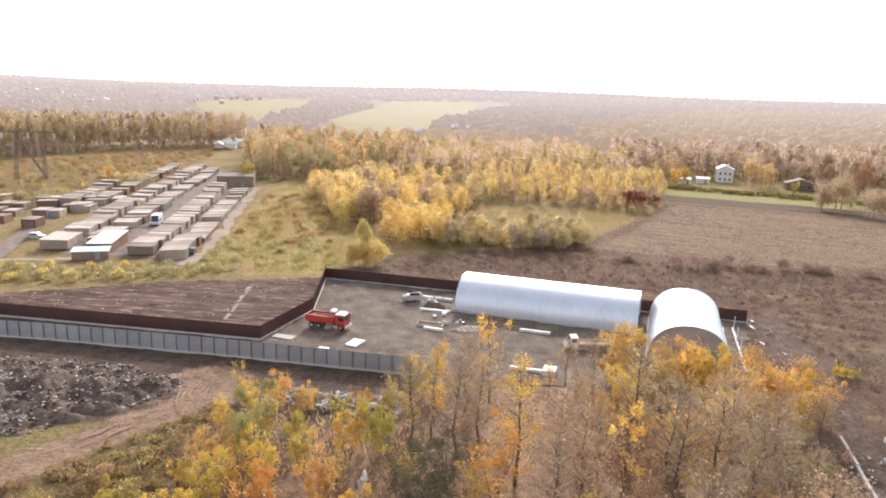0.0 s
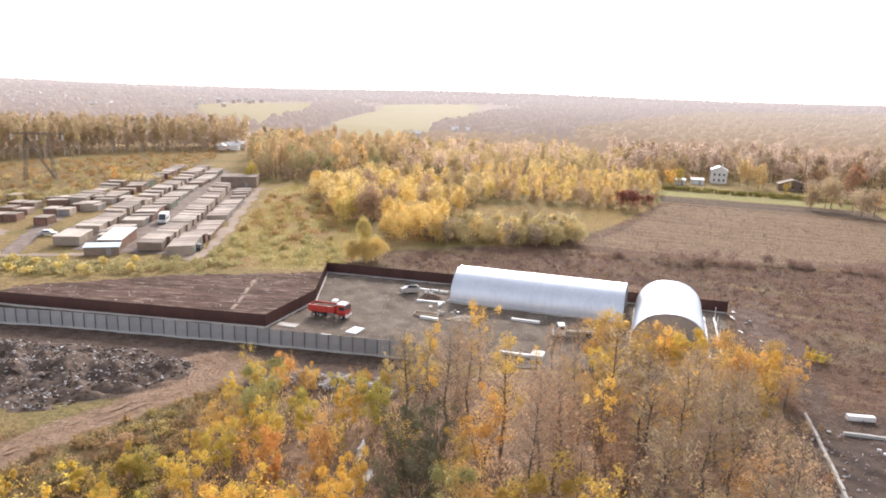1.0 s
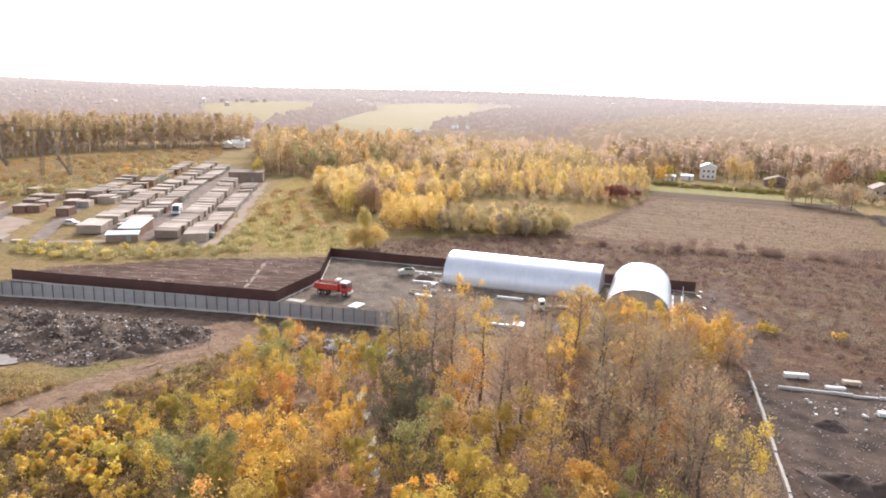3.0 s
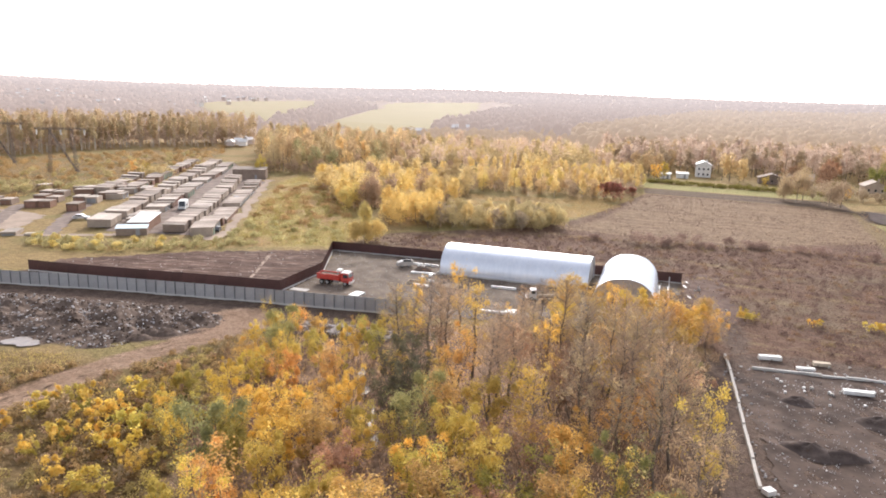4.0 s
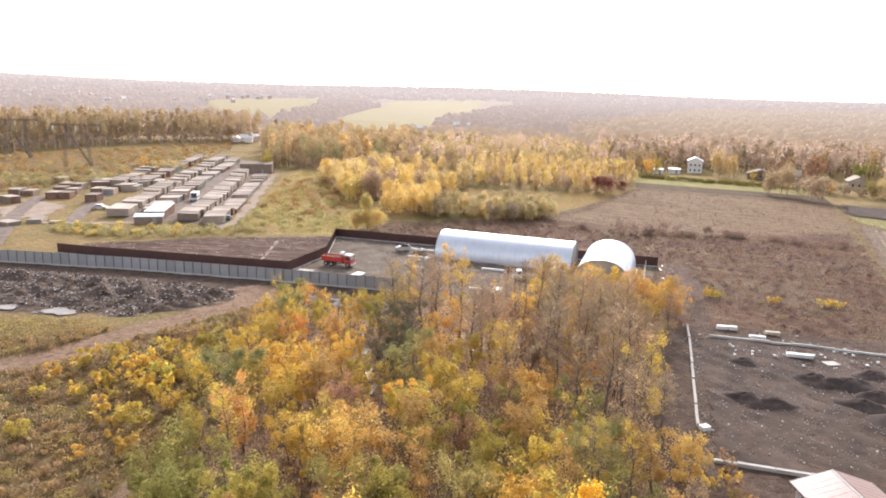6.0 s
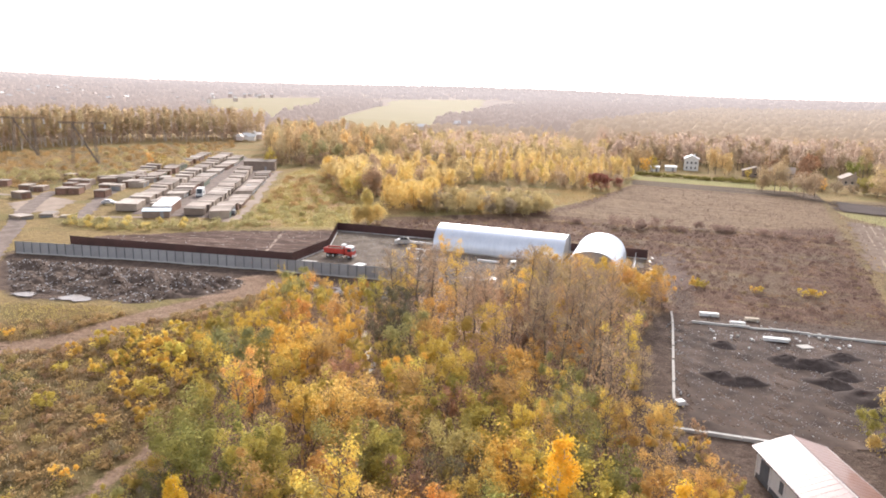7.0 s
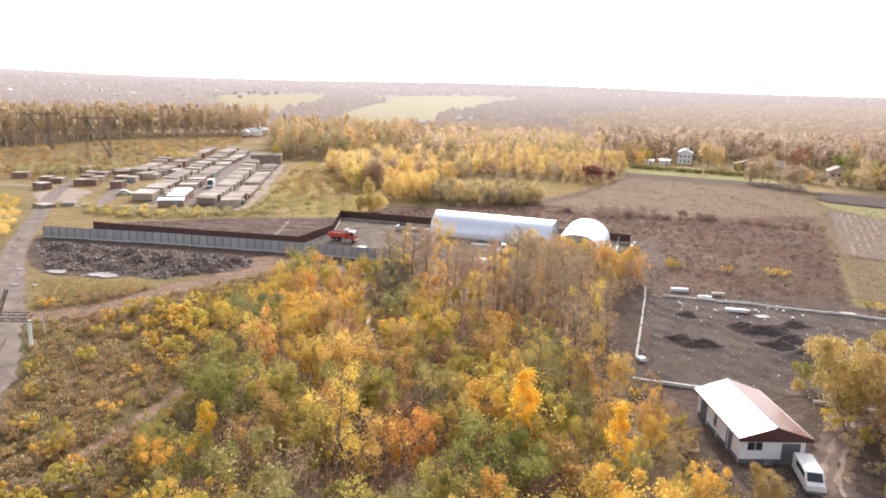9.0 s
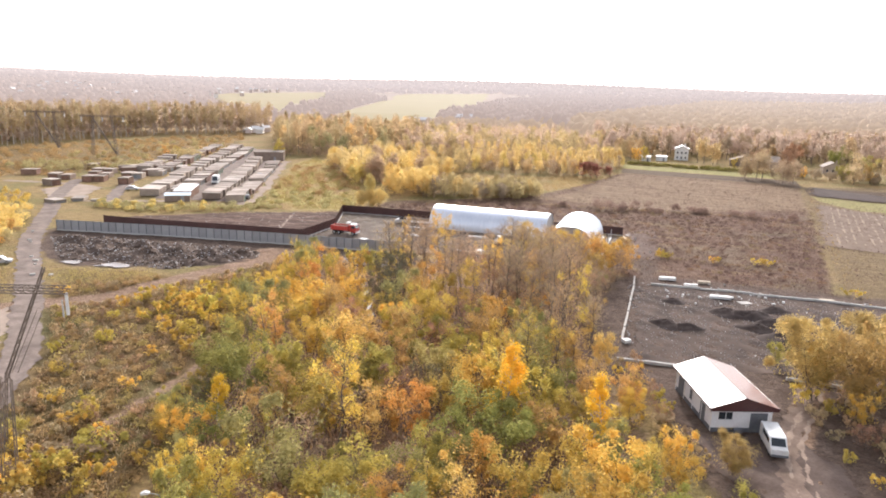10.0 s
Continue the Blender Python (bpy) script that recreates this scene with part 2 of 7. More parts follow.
ROAD = [(60, -240), (14, -130), (-6, -82), (-20, -48), (-33, -14), (-42.5, 10), (-47, 25), (-53.9, 37.8), (-61.5, 51.2), (-71.9, 68.5), (-82.7, 86.4), (-90, 100.3), (-96.7, 115.8), (-105.6, 135.2), (-113.8, 152.7), (-121.9, 172.5), (-128.3, 193.6)]
TRACK = [(-90, 40), (-62, 47), (-49, 54), (-42, 66), (-36, 74), (-31, 80), (-30, 86), (-28, 91)]
FOOTPATH = [(-40, -2), (-33, 1), (-29.3, 5.6), (-27.8, 9.8), (-26.4, 14.7), (-24.9, 19.5), (-23.2, 26)]
WOOD = [(-24, 84), (-26, 66), (-24, 50), (-22, 34), (-21, 20), (-18, 4), (-15.5, -8), (-13, -24), (-10, -40), (30, -40), (33, -15), (31, 4), (30, 24), (32, 44), (43, 72), (44, 90), (30, 94), (12, 88), (0, 84), (-10, 80)]
FIELD = [(-22, 146), (-9, 165), (36, 181), (55, 205), (92, 266), (159, 232), (123.5, 152), (83, 66), (46, 74), (44, 92), (56, 121), (4, 137)]
MOWN = [(40, 178), (58, 200), (92, 262), (158, 229), (131, 170), (92, 160)]
PLOUGH = [(92, 268), (97, 286), (168, 254), (158, 226), (150, 238)]
MEADOW = [(-50, 150), (-64, 262), (-60, 300), (-38, 250), (-14, 182), (-18, 146), (-40, 143), (-76, 132), (-90, 134)]
RUBBLE = [(-84, 101), (-60, 98), (-24, 91), (-5, 86), (-12, 81), (-28, 80), (-36, 77), (-50, 74), (-66, 73), (-76, 80)]
PASTURE = [(-300, 180), (-300, 300), (-229, 306), (-140, 458), (-115, 330), (-112, 250), (-140, 205), (-170, 190)]
PALE = [(-520, 1250), (-420, 980), (-150, 780), (60, 640), (140, 900), (330, 1500), (380, 2400), (-100, 2600), (-900, 2300)]

xs = np.concatenate([-np.geomspace(4900, 156, 46), np.arange(-150, 181, 1.6), np.geomspace(186, 4900, 46)])
ys = np.concatenate([-np.geomspace(1500, 66, 18), np.arange(-60, 300, 1.6), np.geomspace(304, 4900, 60)])
gx, gy = np.meshgrid(xs, ys)


def land(x, y):
    """The height of the bare land."""
    x, y = np.asarray(x, float), np.asarray(y, float)
    r = np.hypot(x, y)
    k = np.clip((r - 750) / 3600, 0, 1)
    swell = 66 * k * k * (3 - 2 * k)
    roll = k * 14 * (np.sin(x / 520 + 1.0) * np.cos(y / 610 + 0.5))
    near = 0.10 * np.sin(x * 0.61 + 1.3 * np.sin(y * 0.23)) * np.cos(y * 0.47 + np.sin(x * 0.31)) + 0.05 * np.sin(x * 1.7 + y * 0.9)
    return swell + roll + near * np.clip(1 - r / 500, 0, 1) - 0.06


gz = land(gx, gy)
tr = along(gx, gy, TRACK)
gz -= 0.12 * np.exp(-((tr - 1.0) / 0.6) ** 2)
mo = side(gx, gy, MOWN)
pl = np.maximum(side(gx, gy, PLOUGH), side(gx, gy, [(160, 231), (215, 212), (205, 190), (164, 193), (150, 206)]))
ny, nx = gx.shape
idx = np.arange(nx * ny).reshape(ny, nx)
faces = np.stack([idx[:-1, :-1], idx[:-1, 1:], idx[1:, 1:], idx[1:, :-1]], -1).reshape(-1, 4)
ground_mesh = bpy.data.meshes.new("ground")
ground_mesh.vertices.add(nx * ny)
ground_mesh.vertices.foreach_set("co", np.stack([gx, gy, gz], -1).astype(np.float32).ravel())
ground_mesh.loops.add(len(faces) * 4)
ground_mesh.loops.foreach_set("vertex_index", faces.astype(np.int32).ravel())
ground_mesh.polygons.add(len(faces))
ground_mesh.polygons.foreach_set("loop_start", np.arange(0, len(faces) * 4, 4, dtype=np.int32))
ground_mesh.polygons.foreach_set("use_smooth", np.ones(len(faces), bool))
ground_mesh.update(calc_edges=True)


def zone(name, r, g, b):
    at = ground_mesh.color_attributes.new(name, "FLOAT_COLOR", "POINT")
    at.data.foreach_set("color", np.stack([r, g, b, np.ones_like(r)], -1).astype(np.float32).ravel())


dirt = np.maximum.reduce([soft(2.8 - tr, 2.4), soft(6.5 - np.hypot(gx + 29.5, gy - 87), 4), soft(0.7 - along(gx, gy, FOOTPATH), 0.6),
                          soft(1.8 - along(gx, gy, [(39, -26), (42.0, -8), (44.2, 2), (46.9, 8.8), (49.7, 12.9), (53, 17.4), (57.5, 25), (62, 36)]), 1.2)])
soil = np.maximum.reduce([soft(side(gx, gy, [(-90, 107), (-81, 116), (-26, 105.5), (-22, 97), (-58, 101.5)]), 1.5), soft(side(gx, gy, RUBBLE), 4), soft(side(gx, gy, [(-90, 107), (-58, 103.5), (-29, 98.5), (-1, 93), (6, 84), (-10, 76), (-24, 80), (-36, 84), (-60, 90), (-80, 84)]), 4), np.maximum(soft(side(gx, gy, [(34, -20), (35, 26), (58, 24), (80, 22), (90, -30)]), 5), np.maximum(soft(side(gx, gy, [(28, 24), (31, 44), (43, 76), (54, 78), (92, 66), (120, 56), (126, 16), (60, 20)]), 6), soft(side(gx, gy, [(51, 92), (57, 122), (61, 122), (58, 100), (54, 82), (49, 74)]), 4)))])
zone("zone_a", soft(side(gx, gy, FIELD), 4), soft(side(gx, gy, MEADOW), 8), dirt)
zone("zone_b", soft(side(gx, gy, WOOD), 6), soft(mo, 5), soft(side(gx, gy, PALE), 30))
zone("zone_c", soft(pl, 2), np.maximum(soft(side(gx, gy, [(98, 289), (102, 306), (172, 276), (168, 258)]), 3), soft(side(gx, gy, [(149, 204), (165, 191), (205, 186), (195, 163), (150, 171), (146, 190)]), 3)), soft(np.hypot(gx, gy) - 520, 200))
zone("zone_d", soil, soft(side(gx, gy, [(83, 62), (122.5, 152), (158, 231), (240, 240), (300, 120), (150, 20), (118, 50)]), 6), np.maximum(soft(side(gx, gy, [(-62, 62), (-36, 72), (-24, 84), (-22, 30), (-18, -30), (-34, -30), (-50, 24)]), 5), soft(side(gx, gy, PASTURE), 12)))


def ground_material():
    n = Nodes("land_surface")
    a = n.add("ShaderNodeVertexColor")
    a.layer_name = "zone_a"
    b = n.add("ShaderNodeVertexColor")
    b.layer_name = "zone_b"
    c = n.add("ShaderNodeVertexColor")
    c.layer_name = "zone_c"
    d = n.add("ShaderNodeVertexColor")
    d.layer_name = "zone_d"
    a, b, c, d = [n.add("ShaderNodeSeparateColor", Color=q.outputs["Color"]).outputs for q in (a, b, c, d)]
    big, mid, fine = n.noise(0.045, 5), n.noise(0.35, 6, 0.65), n.noise(3.2, 5, 0.7)
    ragged = n.math("ADD", n.math("MULTIPLY", mid, 0.5), n.math("MULTIPLY", fine, 0.5))

    def edge(mask):
        return n.ramp(n.math("ADD", mask, n.math("MULTIPLY", n.math("SUBTRACT", ragged, 0.5), 1.5)), 0.38, 0.62)

    grass = n.mix(n.ramp(mid, 0.35, 0.65), (0.25, 0.175, 0.082), (0.34, 0.24, 0.11))
    grass = n.mix(n.ramp(big, 0.45, 0.62), grass, (0.22, 0.18, 0.075))
    meadow = n.mix(n.ramp(mid, 0.35, 0.62), (0.27, 0.225, 0.085), (0.40, 0.31, 0.125))
    meadow = n.mix(n.ramp(big, 0.46, 0.6), meadow, (0.32, 0.21, 0.105))
    field = n.mix(n.ramp(mid, 0.36, 0.64), (0.128, 0.076, 0.051), (0.185, 0.114, 0.079))
    field = n.mix(n.ramp(big, 0.5, 0.66), field, (0.18, 0.13, 0.085))
    lie = n.add("ShaderNodeMapping", Vector=n.co, Rotation=(0, 0, radians(24.8))).outputs["Vector"]
    drift = n.noise(1.0, 5, 0.62, n.add("ShaderNodeMapping", Vector=lie, Scale=(0.035, 0.16, 0.1)).outputs["Vector"])
    field = n.mix(n.math("MULTIPLY", n.ramp(drift, 0.54, 0.68), 0.75), field, (0.27, 0.195, 0.105))
    field = n.mix(n.math("MULTIPLY", n.ramp(drift, 0.46, 0.34), 0.6), field, (0.090, 0.056, 0.042))
    mown = n.mix(n.ramp(mid, 0.35, 0.65), (0.185, 0.122, 0.075), (0.26, 0.178, 0.112))
    dirt = n.mix(n.ramp(mid, 0.35, 0.65), (0.235, 0.15, 0.098), (0.35, 0.24, 0.165))
    litter = n.mix(n.ramp(mid, 0.35, 0.65), (0.21, 0.137, 0.095), (0.36, 0.245, 0.165))
    pale = n.mix(n.ramp(big, 0.4, 0.6), (0.44, 0.38, 0.17), (0.52, 0.44, 0.22))
    plough = n.mix(n.ramp(mid, 0.35, 0.65), (0.075, 0.05, 0.04), (0.12, 0.085, 0.06))
    green = n.mix(n.ramp(mid, 0.35, 0.65), (0.25, 0.23, 0.09), (0.33, 0.29, 0.12))
    woods = n.mix(n.ramp(n.noise(0.012, 6, 0.7), 0.35, 0.65), (0.22, 0.14, 0.07), (0.33, 0.22, 0.10))
    earth = n.mix(n.ramp(mid, 0.35, 0.65), (0.10, 0.069, 0.053), (0.16, 0.115, 0.088))
    tan = n.mix(n.ramp(mid, 0.35, 0.65), (0.165, 0.115, 0.06), (0.23, 0.163, 0.082))
    slope = n.mix(n.ramp(mid, 0.35, 0.65), (0.165, 0.112, 0.055), (0.255, 0.175, 0.083))
    slope = n.mix(n.ramp(big, 0.5, 0.64), slope, (0.165, 0.142, 0.060))
    col = n.mix(c["Blue"], grass, woods)
    for mask, tone in ((a["Green"], meadow), (a["Red"], field), (b["Green"], mown), (d["Green"], tan), (d["Blue"], slope), (b["Red"], litter), (d["Red"], earth), (a["Blue"], dirt), (c["Red"], plough), (c["Green"], green), (b["Blue"], pale)):
        col = n.mix(edge(mask), col, tone)
    rows = n.add("ShaderNodeMapping", Vector=n.co, Rotation=(0, 0, radians(24.8))).outputs["Vector"]
    rows = n.noise(1.0, 3, 0.55, n.add("ShaderNodeMapping", Vector=rows, Scale=(0.018, 0.55, 0.1)).outputs["Vector"])
    tilled = n.math("MINIMUM", n.math("ADD", n.math("ADD", b["Green"], c["Red"]), n.math("MULTIPLY", d["Green"], 0.8)), 1.0)
    col = n.mix(n.math("MULTIPLY", tilled, 0.8), col, n.mix(n.ramp(rows, 0.36, 0.64), n.mix(0.28, col, (0.06, 0.04, 0.025)), n.mix(0.25, col, (0.40, 0.30, 0.19))))
    clump = n.ramp(n.noise(1.15, 6, 0.72), 0.33, 0.67)
    col = n.mix(0.75, col, n.mix(n.math("MULTIPLY", n.math("ADD", clump, n.ramp(fine, 0.3, 0.7)), 0.5), (0.14, 0.14, 0.14), (0.86, 0.86, 0.86)), "OVERLAY")
    n.bump(n.math("ADD", clump, fine), 1.0, 0.22)
    return n.done(col, 0.95)


ground_mesh.materials.append(ground_material())
ground = tagged(new("ground", ground_mesh), "autumn land of dry grass, weeds, bare earth and leaf litter", "ground", kind="structure")


def sheet(name, poly_side, box, step, z, material, label, category, relief=None, ragged=0.3):
    """A thin ragged-edged layer lying on the land, where poly_side is above 0."""
    ax, ay = np.meshgrid(np.arange(box[0], box[1], step), np.arange(box[2], box[3], step))
    s = poly_side(ax, ay) + ragged * (np.sin(ax * 1.9 + ay) * np.cos(ay * 1.3 - ax * 0.7) + np.sin(ax * 0.53 + 1.7 * np.sin(ay * 0.41)) * np.cos(ay * 0.37))
    az = land(ax, ay) + z + (relief(ax, ay) if relief else 0)
    keep = s > 0
    h, w = ax.shape
    ids = np.arange(h * w).reshape(h, w)
    ok = keep[:-1, :-1] & keep[1:, :-1] & keep[1:, 1:] & keep[:-1, 1:]
    f = np.stack([ids[:-1, :-1], ids[:-1, 1:], ids[1:, 1:], ids[1:, :-1]], -1)[ok]
    used, inv = np.unique(f, return_inverse=True)
    me = bpy.data.meshes.new(name)
    me.from_pydata(np.stack([ax, ay, az], -1).reshape(-1, 3)[used].tolist(), [], inv.reshape(-1, 4).tolist())
    me.polygons.foreach_set("use_smooth", [True] * len(me.polygons))
    me.materials.append(material)
    return tagged(new(name, me), label, category, kind="structure")


ASPHALT = plain("old_asphalt", (0.150, 0.116, 0.096), (0.265, 0.208, 0.172), 0.32, 3, 0.9, bump=0.3)
GRAVEL = plain("crushed_stone_yard", (0.088, 0.068, 0.052), (0.205, 0.163, 0.125), 0.25, 1.3, 0.95, bump=0.9)


def soil_material():
    """Turned soil: dark brown ridges with dry paler streaks along the tractor's way."""
    n = Nodes("turned_soil")
    way = n.add("ShaderNodeMapping", Vector=n.co, Rotation=(0, 0, radians(12)), Scale=(0.22, 1.2, 1.0)).outputs["Vector"]
    big, fine, streak = n.noise(0.3, 5, 0.6, way), n.noise(3.0, 4, 0.65), n.noise(0.95, 6, 0.7, way)
    c = n.mix(n.ramp(big, 0.34, 0.66), (0.058, 0.033, 0.024), (0.125, 0.076, 0.056))
    c = n.mix(n.math("MULTIPLY", n.ramp(streak, 0.53, 0.62), 0.8), c, (0.27, 0.195, 0.155))
    c = n.mix(0.5, c, n.mix(fine, (0.2, 0.2, 0.2), (0.8, 0.8, 0.8)), "OVERLAY")
    n.bump(n.math("ADD", streak, fine), 0.7)
    return n.done(c, 0.95)


SOIL = soil_material()
CINDERS = plain("cinder_ground", (0.046, 0.033, 0.027), (0.135, 0.098, 0.078), 0.22, 1.2, 0.95, bump=0.7)
BLACKEARTH = plain("black_rubble_soil", (0.088, 0.063, 0.051), (0.145, 0.108, 0.088), 0.5, 3.5, 0.95, bump=0.6)
DUST = plain("dusty_lane", (0.27, 0.208, 0.16), (0.37, 0.29, 0.225), 0.16, 3, 0.95)
CONCRETE = plain("pale_concrete", (0.40, 0.37, 0.33), (0.55, 0.51, 0.46), 0.5, 6, 0.9)

sheet("road", lambda x, y: 2.45 - along(x, y, ROAD), (-130, 64, -242, 195), 0.3, 0.10, ASPHALT, "worn grey asphalt road with dusty patches", "road")
sheet("garage_lane", lambda x, y: 1.9 + 0.9 * np.sin(y * 0.11) * np.sin(y * 0.31 + 1) - along(x, y, [(-55, 150), (-53.5, 158), (-54.5, 168), (-56.5, 182), (-57, 192), (-60.5, 206), (-63, 228), (-66, 246), (-70, 275)]), (-76, -46, 146, 276), 0.7, 0.10, DUST, "pale dusty lane beside the garages", "lane")
sheet("service_lane", lambda x, y: 1.5 - along(x, y, [(-103, 148), (-86.3, 151), (-79, 152.3)]), (-112, -76, 140, 156), 0.6, 0.10, DUST, "pale concrete service lane", "lane")
sheet("garage_apron", lambda x, y: side(x, y, [(-84, 156), (-56, 153), (-67, 262), (-105, 345), (-112, 340), (-104, 250), (-100, 180), (-96, 172)]), (-116, -50, 150, 348), 1.0, 0.09, ASPHALT, "grey packed ground between the garage rows", "yard")
sheet("side_lane", lambda x, y: 2.6 - along(x, y, [(-96, 150), (-101, 166), (-108, 188), (-114, 212), (-122, 232)]), (-128, -92, 148, 236), 0.8, 0.085, ASPHALT, "grey asphalt lane between the stray garages", "lane")
sheet("side_lane", lambda x, y: 2.0 - along(x, y, [(-111, 172), (-124, 182), (-134, 184), (-150, 186)]), (-152, -108, 168, 190), 0.8, 0.08, DUST, "dusty turning to the stray garages", "lane")
sheet("turning_place", lambda x, y: side(x, y, [(-114, 150), (-107, 158), (-111, 178), (-124, 184), (-128, 168)]), (-130, -104, 148, 186), 0.7, 0.075, DUST, "pale dusty turning place at the end of the road", "yard", None, 0.6)
sheet("sandy_shoulder", lambda x, y: side(x, y, [(-49, 20), (-55, 36), (-62, 47), (-70, 44), (-64, 24), (-54, 8)]), (-72, -46, 6, 50), 0.6, 0.075, DUST, "pale sandy shoulder beside the road", "verge", None, 0.8)

# ---- the fenced yard ----
GREY_SHEET = plain("grey_profiled_sheet", (0.31, 0.30, 0.295), (0.39, 0.38, 0.37), 0.4, 7, 0.55, 0.0, 0.1, 0.12)
GREY_POST = plain("dark_grey_post", (0.10, 0.105, 0.115), (0.15, 0.155, 0.165), 1, 9, 0.6)
BROWN_SHEET = plain("brown_profiled_sheet", (0.062, 0.024, 0.020), (0.085, 0.034, 0.027), 0.4, 7, 0.5, 0.0, 0.1, 0.15)
BROWN_POST = plain("brown_post", (0.05, 0.022, 0.018), (0.07, 0.03, 0.024), 1, 9, 0.6)
KERB = plain("cast_concrete", (0.42, 0.40, 0.37), (0.55, 0.53, 0.49), 0.8, 8, 0.9)
WHITE_METAL = plain("zinc_coated_steel", (0.70, 0.73, 0.78), (0.63, 0.66, 0.71), 0.35, 1.6, 0.36, 0.45, 0.03, stretch=(1, 1, 0.25))
END_METAL = plain("end_wall_steel", (0.40, 0.36, 0.32), (0.34, 0.305, 0.275), 0.3, 3, 0.6, 0.0, 0.05)
GATE_METAL = plain("gate_steel", (0.33, 0.295, 0.265), (0.28, 0.25, 0.225), 0.3, 3, 0.6, 0.0, 0.05)
WHITE = plain("white_paint", (0.76, 0.75, 0.72), (0.62, 0.60, 0.56), 0.8, 6, 0.6)
PALE_WOOD = plain("pale_timber", (0.55, 0.47, 0.36), (0.40, 0.33, 0.25), 1.0, 8, 0.85)
DARK = plain("dark_gap", (0.02, 0.02, 0.02), (0.035, 0.03, 0.03), 1, 8, 0.9)
STEEL = plain("weathered_steel", (0.34, 0.34, 0.34), (0.22, 0.21, 0.20), 1, 10, 0.5, 0.6)
RUST = plain("rusty_steel", (0.16, 0.08, 0.05), (0.24, 0.13, 0.08), 1, 9, 0.85)


def wave_panel(length, height, pitch=0.25, depth=0.035):
    """A sheet with upright folds, along x from 0."""
    n = max(2, round(length / pitch))
    g = Geo()
    xs_ = [length * i / (2 * n) for i in range(2 * n + 1)]
    for y0 in (0.0, 0.012):
        pts = []
        for i, x in enumerate(xs_):
            d = depth if i % 2 else 0.0
            pts += [(x, y0 + d, 0.0), (x, y0 + d, height)]
        g.add(pts, [(2 * i, 2 * i + 2, 2 * i + 3, 2 * i + 1) for i in range(2 * n)])
    return g


def fence(name, line, height, pitch, sheet_mat, post_mat, label, base=None, rail=True, post_side=-1, sink=0.0):
    """Posts and folded sheets along a line on the ground."""
    f = thing(name, label, "fence")
    panel = wave_panel(pitch - 0.02, height - 0.12).data("panel", sheet_mat)
    post = Geo().box((0, 0, (height + 0.12) / 2), (0.085, 0.1, height + 0.12)).data("post", post_mat)
    beam = Geo().box((pitch / 2, 0.0, 0), (pitch, 0.05, 0.06)).data("rail", post_mat)
    kerb = Geo().box((pitch / 2, 0, 0.10), (pitch - 0.01, 0.34, 0.34)).data("base_block", base) if base else None
    for (x0, y0), (x1, y1) in zip(line, line[1:]):
        run = math.hypot(x1 - x0, y1 - y0)
        n = max(1, round(run / pitch))
        turn = math.degrees(math.atan2(y1 - y0, x1 - x0))
        k = run / n / pitch
        for i in range(n):
            x, y = x0 + (x1 - x0) * i / n, y0 + (y1 - y0) * i / n
            z = -0.06 - sink
            m = pose(x, y, z, 0, 0, turn) @ Matrix.Diagonal((k, 1, 1, 1))
            part("panel", panel, None, f, at=m @ pose(0, 0, 0.12))
            part("post", post, None, f, at=m @ pose(0, post_side * 0.11, 0))
            if rail:
                for h in (0.35, height * 0.5, height - 0.3):
                    part("rail", beam, None, f, at=m @ pose(0, post_side * 0.045, h))
            if kerb:
                part("base_block", kerb, None, f, at=m)
        if (x1, y1) == line[-1]:
            part("post", post, None, f, at=pose(x1, y1, -0.06 - sink, 0, 0, turn) @ pose(0, post_side * 0.11, 0))
    return f


fence("grey_fence", [(-87.3, 106.0), (-58.1, 102.6), (-29.3, 97.6), (-1.6, 92.0)], 2.65, 1.9, GREY_SHEET, GREY_POST,
      "long grey profiled-sheet fence with dark posts on a concrete base", KERB, rail=False)
BROWN_LINE = [(-80.2, 115.0), (-71.2, 112.9), (-26.3, 104.5), (-20.8, 120.0), (-21.9, 141.3), (4.0, 134.0), (55.5, 118.6)]
fence("brown_fence", BROWN_LINE, 2.3, 2.5, BROWN_SHEET, BROWN_POST, "dark brown profiled-sheet fence round the yard and plot", KERB, rail=False, post_side=1)

YARD = [(-26.6, 104.4), (-21.2, 120.0), (-22.2, 141.6), (4.2, 134.3), (55.8, 119.0), (46.3, 95.6), (34, 86), (-3, 92.4), (-26, 97.3)]
sheet("yard", lambda x, y: side(x, y, YARD), (-28, 57, 84, 143), 0.7, 0.10, GRAVEL, "dark crushed-stone yard inside the fences", "yard",
      lambda x, y: 0.05 * np.sin(x * 0.9 + 2 * np.sin(y * 0.4)) * np.cos(y * 1.1))
PATHDIRT = plain("trodden_dirt", (0.24, 0.175, 0.135), (0.34, 0.26, 0.20), 0.8, 6, 0.95)
PLOT = [(-80, 116), (-71, 113.4), (-26.8, 105.2), (-21.4, 120), (-22.4, 141.5), (-52, 136), (-79, 125)]
sheet("soil_plot", lambda x, y: side(x, y, PLOT), (-82, -20, 104, 143), 0.5, 0.10, SOIL, "brown turned-soil plot with tractor ridges", "plot",
      lambda x, y: 0.10 + 0.03 * np.sin((x * 0.28 + y * 0.96) * math.tau / 1.7 + 1.9 * np.sin(x * 0.17 + 1.3 * np.sin(y * 0.3)) + 0.9 * np.sin(x * 0.7 + y)) + 0.04 * np.sin(x * 1.1 + y * 2.2) * np.cos(x * 0.6))
